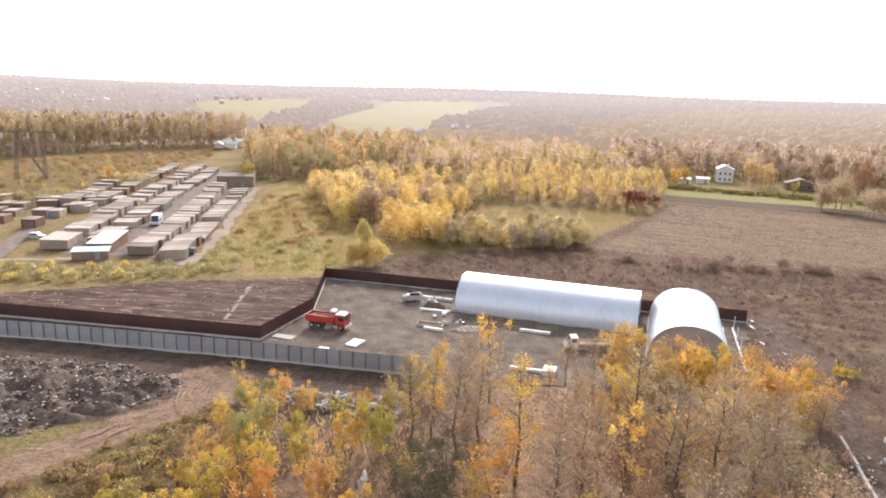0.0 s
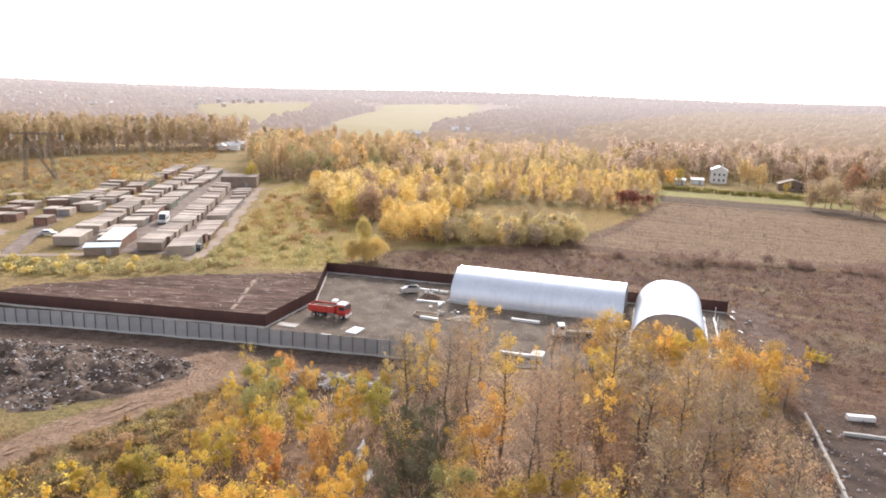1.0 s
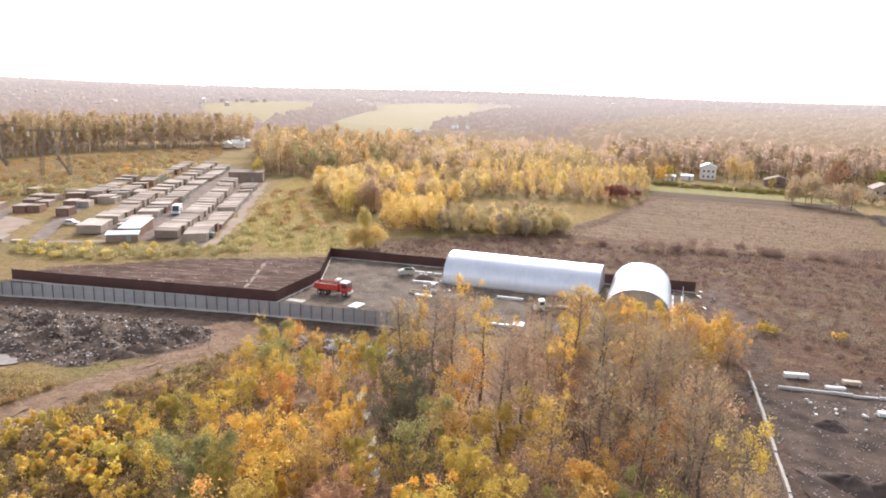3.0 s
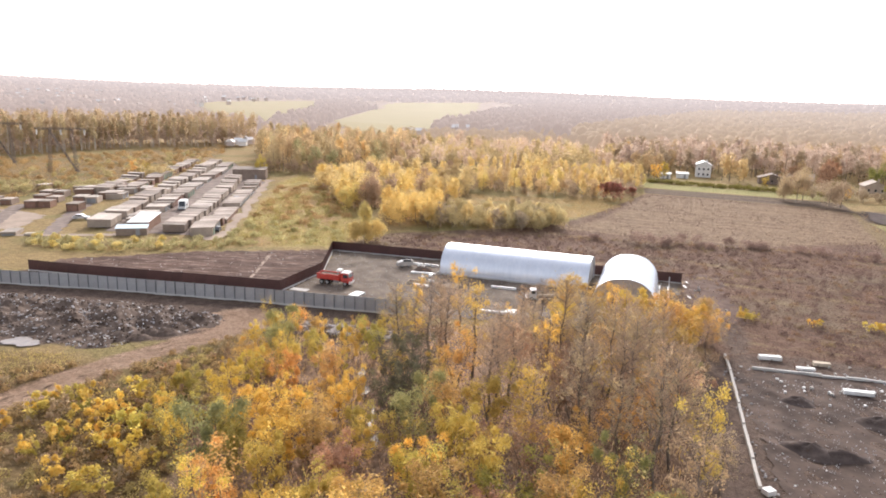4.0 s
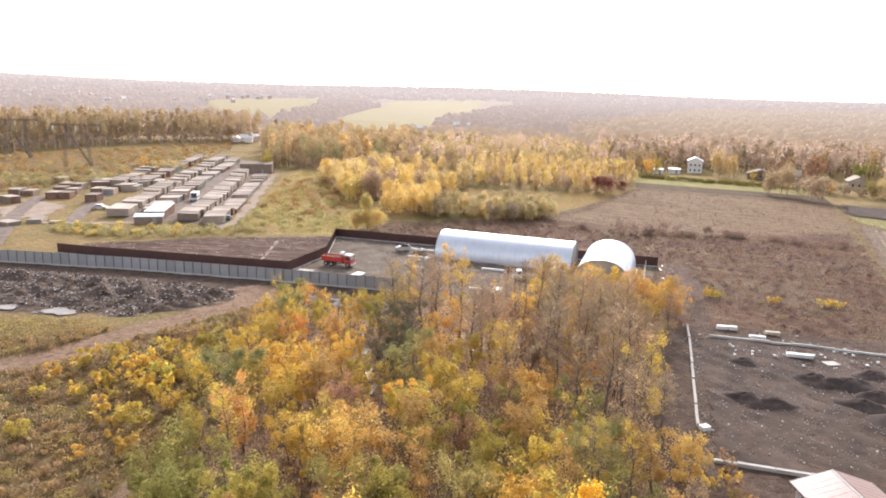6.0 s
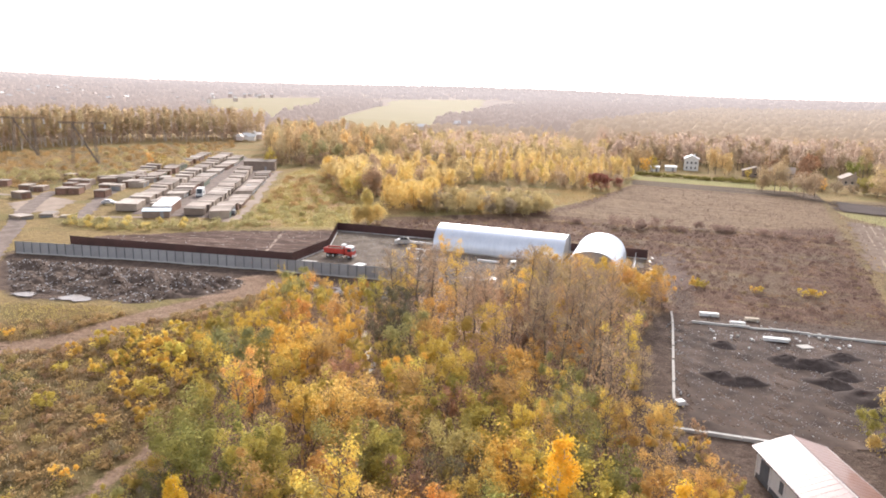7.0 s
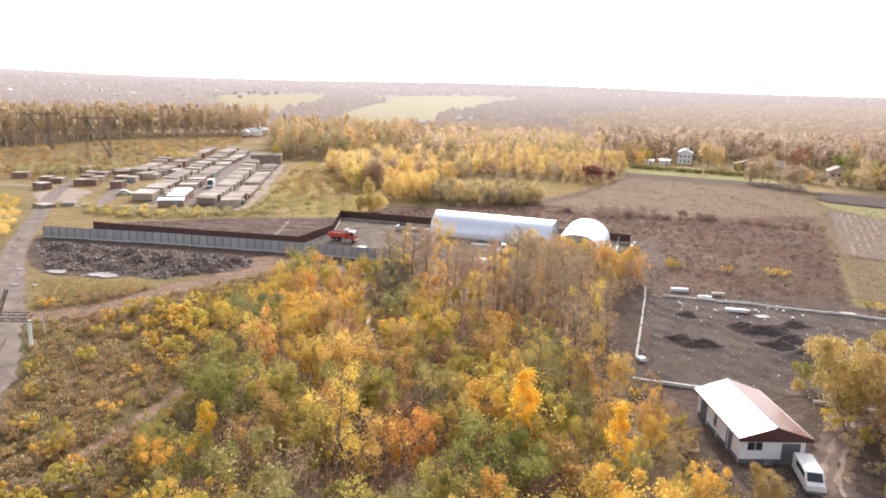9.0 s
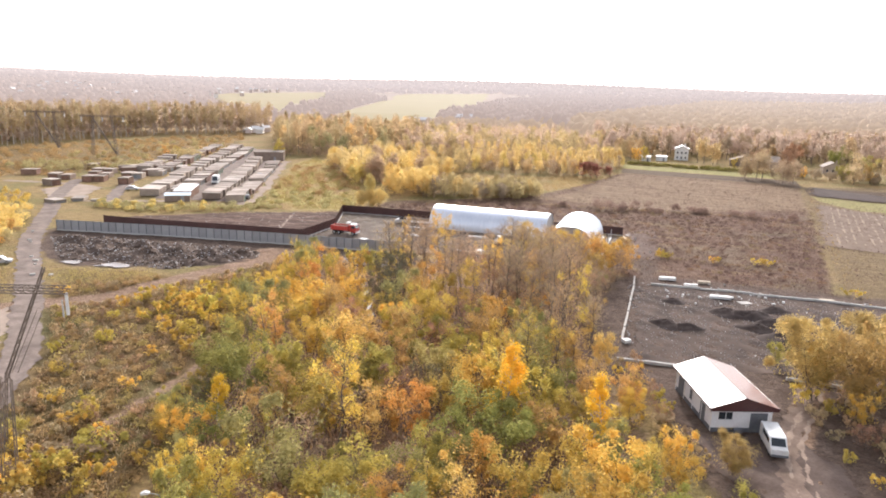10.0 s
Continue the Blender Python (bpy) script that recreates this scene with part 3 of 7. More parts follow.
sheet("plot_path", lambda x, y: 0.55 - along(x, y, [(-34.3, 113.6), (-35.5, 134.5)]), (-38, -32, 112, 136), 0.25, 0.24, PATHDIRT, "pale trodden path across the soil plot", "path", lambda x, y: 0.05 * np.sin(x * 2.1 + y * 1.3), 0.1)


def arch_hall(name, label, m, width, length, height, front_wall):
    """A frameless arched hall along y from 0, ribbed steel, with end walls."""
    h = thing(name, label, "arched hall", m)
    n = 40
    prof = []
    for i in range(n + 1):
        a = math.pi * i / n
        c, s = math.cos(a), math.sin(a)
        prof.append((-width / 2 * math.copysign(abs(c) ** 0.86, c), height * abs(s) ** 0.86))
    rib = 0.305
    count = round(length / rib)
    g = Geo()
    rows = []
    for j in range(count * 2 + 1):
        y = length * j / (count * 2)
        d = 0.0 if j % 2 else 0.035
        rows.append([(x * (1 - d / width * 2), y, z * (1 - d / height)) for x, z in prof])
    k = n + 1
    g.add([p for r in rows for p in r], [(j * k + i, j * k + i + 1, (j + 1) * k + i + 1, (j + 1) * k + i) for j in range(count * 2) for i in range(n)])
    part("shell", g, WHITE_METAL, h)
    for end, y in (("front_wall", 0.25), ("back_wall", length - 0.25)):
        e = Geo().prism([(x * 0.985, z * 0.985) for x, z in prof], y - 0.06, y + 0.06)
        wall = part(end, e, front_wall, h)
        if end == "front_wall":
            gate = part("gate", Geo().box((1.5, y - 0.08, 1.25), (7.4, 0.07, 2.5)), GATE_METAL, h, "wide low gate in the end wall")
            part("hatch", Geo().box((3.1, y - 0.13, 1.25), (0.7, 0.06, 0.8)), DARK, gate, "small dark hatch")
            for i in range(7):
                part("wall_stud", Geo().box(((i - 3) * 1.6, y - 0.075, 1.25 + 0.5 * math.sqrt(max(0, 1 - (i - 3) ** 2 * 0.08)) * (height - 1.6)), (0.07, 0.05, math.sqrt(max(0.02, 1 - (i - 3) ** 2 * 0.08)) * (height - 2.2))), front_wall, wall)
    for y in (0.0, length):
        part("edge_trim", Geo().tube([(x, y, z) for x, z in prof], [0.07] * (n + 1), 5), WHITE_METAL, h)
    for sx in (-1, 1):
        part("footing", Geo().box((sx * width / 2, length / 2, 0.12), (0.4, length, 0.36)), KERB, h)
    return h


# long hall: its long side faces the fence
ang = -19.2
arch_hall("arched_hall", "long arched hall of ribbed white steel in the yard", pose(4.2 + 5.8 * math.sin(radians(-ang)), 121.3 + 5.8 * math.cos(radians(ang)), 0, 0, 0, ang - 90), 11.6, 31.4, 5.65, END_METAL)
# shorter hall: its end faces the wood
arch_hall("arched_hall", "shorter arched hall of white steel with a grey end wall", pose(37.6, 98.0, 0, 0, 0, -18.3), 11.6, 21.7, 6.0, END_METAL)

# ---- the garage colony ----
G_WALL = [plain("brick_wall_grey", (0.30, 0.23, 0.18), (0.22, 0.165, 0.13), 0.5, 7, 0.9, vary=0.25), plain("rust_wall", (0.20, 0.12, 0.085), (0.26, 0.165, 0.12), 0.5, 7, 0.9, vary=0.3), plain("rendered_wall", (0.44, 0.36, 0.285), (0.33, 0.265, 0.21), 0.5, 6, 0.9, vary=0.25)]
G_ROOF = [plain("tar_roof", (0.31, 0.255, 0.21), (0.43, 0.355, 0.295), 0.35, 2, 0.9, vary=0.35), plain("pale_roof", (0.56, 0.475, 0.40), (0.40, 0.34, 0.285), 0.35, 2, 0.85, vary=0.35)]
G_DOOR = [plain("door_rust", (0.20, 0.10, 0.07), (0.27, 0.15, 0.10), 0.8, 8, 0.7, vary=0.3), plain("door_grey", (0.22, 0.22, 0.22), (0.30, 0.29, 0.28), 0.8, 8, 0.7, vary=0.3),
          plain("door_green", (0.10, 0.14, 0.10), (0.15, 0.19, 0.13), 0.8, 8, 0.7, vary=0.3)]
BLUE_ROOF = plain("pale_blue_roof", (0.50, 0.62, 0.66), (0.60, 0.70, 0.72), 0.5, 6, 0.5)


def garage_kind(w, d, h, wall, roof, doors):
    """One lock-up: walls, an overhanging sloped roof slab, double doors in its front (y = 0)."""
    g = thing("garage", "low brick lock-up garage with flat felt roof and metal doors", "garage", group="garages")
    part("wall", Geo().box((0, d / 2, h / 2), (w, d, h)), wall, g)
    r = Geo()
    r.add([(-w / 2, -0.25, h + 0.02), (w / 2, -0.25, h + 0.02), (w / 2, d + 0.1, h - 0.12), (-w / 2, d + 0.1, h - 0.12),
           (-w / 2, -0.25, h + 0.22), (w / 2, -0.25, h + 0.22), (w / 2, d + 0.1, h + 0.06), (-w / 2, d + 0.1, h + 0.06)],
          ((3, 2, 1, 0), (4, 5, 6, 7), (0, 1, 5, 4), (1, 2, 6, 5), (2, 3, 7, 6), (3, 0, 4, 7)))
    part("roof", r, roof, g)
    for s in (-1, 1):
        leaf = part("door", Geo().box((s * w * 0.19, -0.04, h * 0.43), (w * 0.36, 0.07, h * 0.82)), doors, g)
        part("handle", Geo().box((s * 0.12, -0.10, h * 0.42), (0.05, 0.06, 0.22)), STEEL, leaf)
    return g


kinds = []
for i in range(6):
    kinds.append(garage_kind(3.7, 6.0, (2.0, 2.15, 2.35)[i % 3], G_WALL[(0, 2, 1, 2, 0, 2)[i]], G_ROOF[(0, 1, 0, 0, 1, 0)[i]], G_DOOR[(0, 1, 0, 1, 0, 2)[i]]))
for g in kinds:
    g.matrix_basis = pose(0, 0, 0)
ROW_DIR = 97.7
gu = Vector((-math.sin(radians(ROW_DIR)), math.cos(radians(ROW_DIR)), 0))
gv = Vector((math.cos(radians(ROW_DIR)), math.sin(radians(ROW_DIR)), 0))
G0 = Vector((-55.0, 154.0, 0))
used_kind = set()


def put_garage(k, m):
    m = m @ Matrix.Diagonal((rng.uniform(0.97, 1.0), rng.uniform(0.88, 1.05), rng.uniform(0.94, 1.06), 1))
    if k in used_kind:
        copy_thing(kinds[k], m)
    else:
        used_kind.add(k)
        kinds[k].matrix_basis = m


# rows: distance from the lane, first and last metre, side of the doors, chance that a run of lock-ups ends
for a, v0, v1, face, gap, lift in ((0.2, 0, 104, 1, 0.12, -0.3), (13.6, 4, 112, -1, 0.14, 0.35), (21.0, 16, 172, 1, 0.12, -0.3), (34.4, 10, 186, -1, 0.12, 0.3), (41.0, 62, 190, 1, 0.16, -0.2), (54.0, 70, 112, -1, 0.3, 0.1)):
    v, rise, step_in = v0, lift, 0.0
    k = int(rng.integers(6))
    while v < v1:
        if rng.random() < 0.33:
            k = int(rng.integers(6))
            rise = lift + rng.uniform(-0.45, 0.45)
            step_in = rng.uniform(-0.9, 0.9)
        if rng.random() < gap:
            v += rng.uniform(1.0, 6.5)
        p = G0 + gu * (a + step_in) + gv * (v + 1.85)
        # doors look along -gu (to the lane) or +gu
        turn = ROW_DIR - 90 + (90 if face > 0 else -90)
        put_garage(k, pose(p.x, p.y, float(land(p.x, p.y)) + rise, 0, 0, turn))
        v += 3.68
# stray lock-ups on the grass
for x, y, turn in ((-122.5, 188.5, 8), (-118.8, 189.3, 8), (-107.6, 184.6, 6), (-113.5, 200, 8), (-109.8, 200.7, 8), (-130, 210, 5), (-126, 211, 5), (-126, 224, 9), (-122.2, 224.6, 9), (-118, 219, 100), (-112, 226, 6), (-108, 227, 6),
                   (-104, 232, 190), (-133, 193, 8), (-137, 192, 8), (-128, 178, 60), (-140, 226, 8), (-150, 205, 95), (-99.0, 240.0, 8), (-118, 240, 5), (-122, 200, 8), (-126, 199.5, 8), (-106, 212, 98), (-106.5, 216, 98), (-115, 231, 8), (-107.3, 143.6, 60), (-104.4, 147.6, 14)):
    put_garage(1 if y < 150 else (2, 0, 2, 4, 1)[int(rng.integers(5))], pose(x, y, float(land(x, y)) - (1.15 if y < 150 else 0.25), 0, 0, turn))


def shed(label, m, w, d, h, wall, roof):
    s = thing("shed", label, "shed", m)
    part("wall", Geo().box((0, 0, h / 2), (w, d, h)), wall, s)
    r = Geo().add([(-w / 2 - 0.2, -d / 2 - 0.3, h - 0.02), (w / 2 + 0.2, -d / 2 - 0.3, h - 0.02), (w / 2 + 0.2, d / 2 + 0.3, h + 0.45), (-w / 2 - 0.2, d / 2 + 0.3, h + 0.45),
                   (-w / 2 - 0.2, -d / 2 - 0.3, h + 0.1), (w / 2 + 0.2, -d / 2 - 0.3, h + 0.1), (w / 2 + 0.2, d / 2 + 0.3, h + 0.57), (-w / 2 - 0.2, d / 2 + 0.3, h + 0.57)],
                  ((3, 2, 1, 0), (4, 5, 6, 7), (0, 1, 5, 4), (1, 2, 6, 5), (2, 3, 7, 6), (3, 0, 4, 7)))
    part("roof", r, roof, s)
    part("gable_fill", Geo().add([(-w / 2, d / 2, h), (w / 2, d / 2, h), (w / 2, d / 2, h + 0.42), (-w / 2, d / 2, h + 0.42), (-w / 2, -d / 2, h), (w / 2, -d / 2, h)],
                                 ((0, 1, 2, 3), (0, 3, 4), (1, 5, 2), (4, 3, 2, 5))), wall, s)
    part("door", Geo().box((w * 0.2, -d / 2 - 0.03, 1.0), (1.0, 0.07, 2.0)), G_DOOR[1], s)
    return s


shed("low shed with a pale blue sheet roof", pose(-75.6, 153.0, 0, 0, 0, 14), 7.4, 2.6, 1.9, G_WALL[0], BLUE_ROOF)
shed("garage block with a bright white metal roof", pose(-77.2, 164.5, 0, 0, 0, 8), 5.2, 13.0, 2.3, G_WALL[1], WHITE)
shed("wide grey brick building at the end of the garages", pose(-79, 279, 0, 0, 0, 8), 14.0, 8.0, 4.2, G_WALL[0], G_ROOF[0])

# ---- trees ----
def grow(name, label, h, base, r, column, limbs, leaves, leaf, tone, twigs=3, bark=None, spread=0.55, cat="tree", lean=0.03, stems=1, dense=0.80):
    """A tree or bush: tapered bent trunk with limbs and twigs in one part, the leaves in another."""
    wood, spray, tips = Geo(), Geo(), []
    twiggy = spray if bark is TWIG and cat == "tree" else wood
    for s in range(stems):
        ang0 = rng.uniform(0, math.tau)
        off = 0.0 if stems == 1 else 0.25 * r
        foot = Vector((math.cos(ang0) * off * 0.4, math.sin(ang0) * off * 0.4, -0.15))
        top = Vector((math.cos(ang0) * off * 3 + rng.normal() * h * lean, math.sin(ang0) * off * 3 + rng.normal() * h * lean, h * (1 if s == 0 else rng.uniform(0.75, 0.95))))
        path = [foot.lerp(top, k) + Vector((rng.normal(), rng.normal(), 0)) * h * 0.012 * math.sin(k * math.pi) * 2 for k in (0, 0.2, 0.4, 0.6, 0.8, 1.0)]
        r0 = h * 0.0125 / math.sqrt(stems)
        wood.tube(path, [r0 * 1.25, r0, r0 * 0.8, r0 * 0.55, r0 * 0.32, r0 * 0.08], 6, False)
        for i in range(max(3, limbs // stems)):
            k = base + (0.96 - base) * (i + rng.random()) / max(3, limbs // stems)
            j = min(int(k * 5), 4)
            p = path[j].lerp(path[j + 1], k * 5 - j)
            rel = (k - base) / (1 - base)
            shape = (1 - rel) ** 0.75 * (0.45 + 0.55 * min(1, rel * 4 + 0.3)) * 1.25 if column else math.sqrt(max(0.05, 1 - (1.75 * rel - 0.7) ** 2 * 0.85))
            length = r * shape * rng.uniform(0.75, 1.15)
            az = i * 2.4 + rng.normal() * 0.4 + s
            up = rng.uniform(0.5, 1.1) if not column else rng.uniform(0.3, 0.9)
            d = Vector((math.cos(az), math.sin(az), up)).normalized()
            q1 = p + d * length * 0.5
            q2 = q1 + (d + Vector((0, 0, rng.uniform(-0.1, 0.5)))).normalized() * length * 0.55
            rr = r0 * 0.42 * (1 - 0.6 * k)
            wood.tube([p, q1, q2], [rr, rr * 0.6, rr * 0.15], 4 if cat == "tree" else 3, False)
            tips += [p.lerp(q1, 0.7), q1, q1.lerp(q2, 0.5), q2]
            for _ in range(twigs):
                a = q1.lerp(q2, rng.random()) if rng.random() < 0.65 else p.lerp(q1, rng.uniform(0.4, 1))
                e = a + (d * 0.6 + Vector(rng.normal(size=3)) * 0.6 + Vector((0, 0, 0.35))).normalized() * length * rng.uniform(0.25, 0.5)
                side_a = (e - a).orthogonal().normalized() * max(0.014, rr * 0.3)
                side_b = (e - a).normalized().cross(side_a)
                twiggy.add([a + side_a, a - side_a * 0.5 + side_b * 0.87, a - side_a * 0.5 - side_b * 0.87, e], ((0, 1, 3), (1, 2, 3), (2, 0, 3)))
                tips.append(e)
    tips = np.array([tuple(t) for t in tips])
    # most leaves lie on the skin of a few lobes round the limb ends, the rest along the twigs
    lobes = max(7, int(limbs * 0.75))
    heart = tips[rng.integers(len(tips), size=lobes)]
    wide = r * rng.uniform(0.14, 0.36, lobes)
    held = int(leaves * dense)
    k = rng.integers(lobes, size=held)
    d = unit(held) + np.array([0, 0, 0.35])
    d /= np.linalg.norm(d, axis=1)[:, None]
    skin = heart[k] + d * (wide[k] * rng.uniform(0.40, 1.12, held))[:, None] * np.array([1, 1, 1.35])
    pick = tips[rng.integers(len(tips), size=leaves - held)]
    loose = pick + rng.normal(size=pick.shape) * (spread * r * 0.25)
    pts = np.concatenate([skin, loose])
    pts[:, 2] = np.clip(pts[:, 2], 0.15, None)
    out = np.concatenate([d, (loose - pick) + np.stack([loose[:, 0] * 0.3, loose[:, 1] * 0.3, np.full(len(loose), 0.15 * r)], -1)])
    t = thing(name, label, cat)
    part("trunk" if cat == "tree" else "stem", wood, BARK if spray.v else bark or BARK, t)
    if spray.v:
        tagged(part("twig_spray", spray, TWIG, t), "pale bare twigs", kind="stuff")
    part("crown" if cat == "tree" else "foliage", leaf_mesh("crown", pts, leaf, LEAF[tone], out, 0.6), None, t)
    return t


def scatter(poly, gap, tries, keep=None, taken=()):
    """Points in a polygon, none nearer to another than gap."""
    x0, x1 = min(p[0] for p in poly), max(p[0] for p in poly)
    y0, y1 = min(p[1] for p in poly), max(p[1] for p in poly)
    out = list(taken)
    first = len(out)
    cell = {}
    for p in out:
        cell.setdefault((int(p[0] // gap), int(p[1] // gap)), []).append(p)
    cx, cy = rng.uniform(x0, x1, tries), rng.uniform(y0, y1, tries)
    ok = side(cx, cy, poly) > 0
    for x, y in zip(cx[ok], cy[ok]):
        if keep and not keep(x, y):
            continue
        i, j = int(x // gap), int(y // gap)
        if any((x - a) ** 2 + (y - b) ** 2 < gap * gap for di in (-1, 0, 1) for dj in (-1, 0, 1) for a, b in cell.get((i + di, j + dj), ())):
            continue
        out.append((x, y))
        cell.setdefault((i, j), []).append((x, y))
    return out[first:]


PROTO = {
    "yellow": grow("tree", "young tree with dense bright yellow autumn leaves", 7.0, 0.10, 2.1, False, 24, 3800, 0.105, "yellow", stems=2),
    "yellow_b": grow("tree", "bushy young tree with bright yellow leaves", 5.6, 0.08, 2.4, False, 26, 3600, 0.105, "yellow", stems=4, lean=0.06),
    "gold": grow("tree", "tree with golden orange autumn leaves", 7.4, 0.12, 2.3, False, 26, 3800, 0.105, "gold", stems=2, twigs=4),
    "gold_b": grow("tree", "loose bushy tree with thinning golden leaves", 6.4, 0.10, 2.7, False, 28, 2900, 0.105, "gold", stems=3, twigs=8, bark=TWIG, lean=0.05),
    "orange": grow("tree", "small tree with orange autumn leaves", 6.2, 0.12, 2.1, False, 22, 3000, 0.105, "orange", stems=2, twigs=4),
    "lime": grow("tree", "rounded tree with yellow-green autumn leaves", 6.2, 0.08, 2.5, False, 26, 4200, 0.105, "lime", stems=3),
    "lime_b": grow("tree", "loose tree with thinning olive leaves", 7.2, 0.10, 2.3, False, 26, 3000, 0.105, "lime", stems=2, twigs=6, lean=0.05),
    "green": grow("tree", "bushy tree with dull green leaves", 5.4, 0.06, 2.6, False, 26, 4300, 0.105, "green", stems=4),
    "grey": grow("tree", "willow with grey-green leaves", 6.8, 0.08, 2.5, False, 26, 4300, 0.10, "grey", stems=3),
    "rust": grow("tree", "tree with thin rust-brown leaves", 6.6, 0.14, 2.3, False, 26, 1900, 0.10, "rust", twigs=10, bark=TWIG, stems=2),
    "bare": grow("tree", "tall tree nearly bare, grey twigs and few leaves", 11.5, 0.34, 2.6, False, 32, 1300, 0.09, "dry", twigs=24, bark=TWIG),
    "thin": grow("tree", "slender tree half bare with sparse yellow leaves", 10.5, 0.30, 2.2, False, 26, 1600, 0.09, "yellow", twigs=15, bark=TWIG),
    "birch": grow("tree", "birch with a tapering crown of yellow leaves", 9.5, 0.12, 2.0, True, 28, 4200, 0.105, "bright", bark=BIRCH),
    "willow": grow("tree", "broad rounded willow with olive-gold leaves", 8.5, 0.10, 3.2, False, 44, 15000, 0.105, "willow", twigs=5, stems=3),
    "oak": grow("tree", "broad field tree with thin brown leaves", 8.5, 0.12, 3.5, False, 34, 5500, 0.14, "rust", twigs=6, stems=2),
    "red_bush": grow("tree", "bushy tree with thin reddish-brown leaves", 6.0, 0.08, 2.4, False, 26, 2600, 0.10, "redbrown", twigs=8, bark=TWIG, stems=3),
    "bare_bush": grow("tree", "bushy leafless tree of pale brown twigs", 5.6, 0.06, 2.6, False, 30, 900, 0.10, "dry", twigs=24, bark=TWIG, stems=4),
    "dark": grow("tree", "dark bushy tree with grey twigs and few deep green leaves", 8.2, 0.06, 2.5, False, 34, 2600, 0.10, "deep", twigs=14, stems=4),
}
SHRUB = {
    "yellow": grow("shrub", "low shrub with bright yellow leaves", 1.5, 0.05, 1.1, False, 8, 520, 0.13, "yellow", cat="shrub", stems=3),
    "lime": grow("shrub", "low yellow-green leafy shrub", 1.6, 0.05, 1.2, False, 8, 520, 0.13, "lime", cat="shrub", stems=3),
    "dry": grow("shrub", "dry brown weedy shrub", 1.4, 0.05, 1.2, False, 8, 420, 0.13, "dry", cat="shrub", stems=3),
}
planted = set()


def plant(book, kind, x, y, size=1.0, turn=None):
    turn = rng.uniform(0, 360) if turn is None else turn
    m = pose(x, y, float(land(x, y)) - 0.03, 0, 0, turn) @ Matrix.Diagonal((size * rng.uniform(0.9, 1.35), size * rng.uniform(0.9, 1.35), size, 1))
    src = book[kind]
    if src.name in planted:
        ob = copy_thing(src, Matrix())
        ob.matrix_basis = m
        return ob
    planted.add(src.name)
    src.matrix_basis = m
    return src


def choose(table):
    names, w = zip(*table)
    return names[int(np.searchsorted(np.cumsum(w) / sum(w), rng.random()))]


def mix_at(x, y):
    """Which trees stand where in the near wood."""
    if x > 18 and y > 72:
        return (("gold", 5), ("gold_b", 3), ("yellow", 2), ("bare", 2), ("thin", 1.5))
    if 12 < x < 36 and 38 < y < 80 or (x > 26 and y > 14 and y < 45):
        return (("bare", 7), ("thin", 2.4), ("gold", 0.8), ("gold_b", 1.6), ("rust", 1.6), ("yellow", 0.6))
    if x > 26 and y > 78:
        return (("gold", 5), ("yellow", 4), ("thin", 1))
    if -4 < x < 26 and y > 62:
        return (("thin", 5), ("bare", 6), ("yellow", 1.2), ("yellow_b", 0.8), ("gold_b", 1.5), ("rust", 1))
    if x < 0 and y > 42:
        return (("yellow", 4), ("yellow_b", 3), ("gold", 2.2), ("gold_b", 0.8), ("orange", 0.7), ("lime", 1.4), ("lime_b", 0.5), ("grey", 0.5), ("rust", 0.2))
    if y < 12:
        return (("lime", 2.8), ("lime_b", 1), ("green", 1.6), ("grey", 1.1), ("yellow", 2.8), ("yellow_b", 3.4), ("gold", 1.2), ("gold_b", 0.9), ("rust", 0.8), ("birch", 0.3), ("thin", 0.3), ("orange", 0.5), ("bare_bush", 0.5))
    return (("lime", 2.2), ("lime_b", 0.9), ("yellow", 2.8), ("yellow_b", 2.8), ("gold", 2.0), ("gold_b", 1.2), ("rust", 1.2), ("green", 1.4), ("thin", 0.7), ("orange", 0.4), ("grey", 1.4), ("dark", 0.4))


DITCH = [(-7.4, 67.5), (-6.2, 63.5), (-5.0, 58.5), (-4.2, 53), (-3.4, 49), (-2.4, 45)]
GLADE = [(3, 53), (9.5, 53), (13.5, 66), (17, 78), (15, 90), (6, 88), (4.5, 70)]
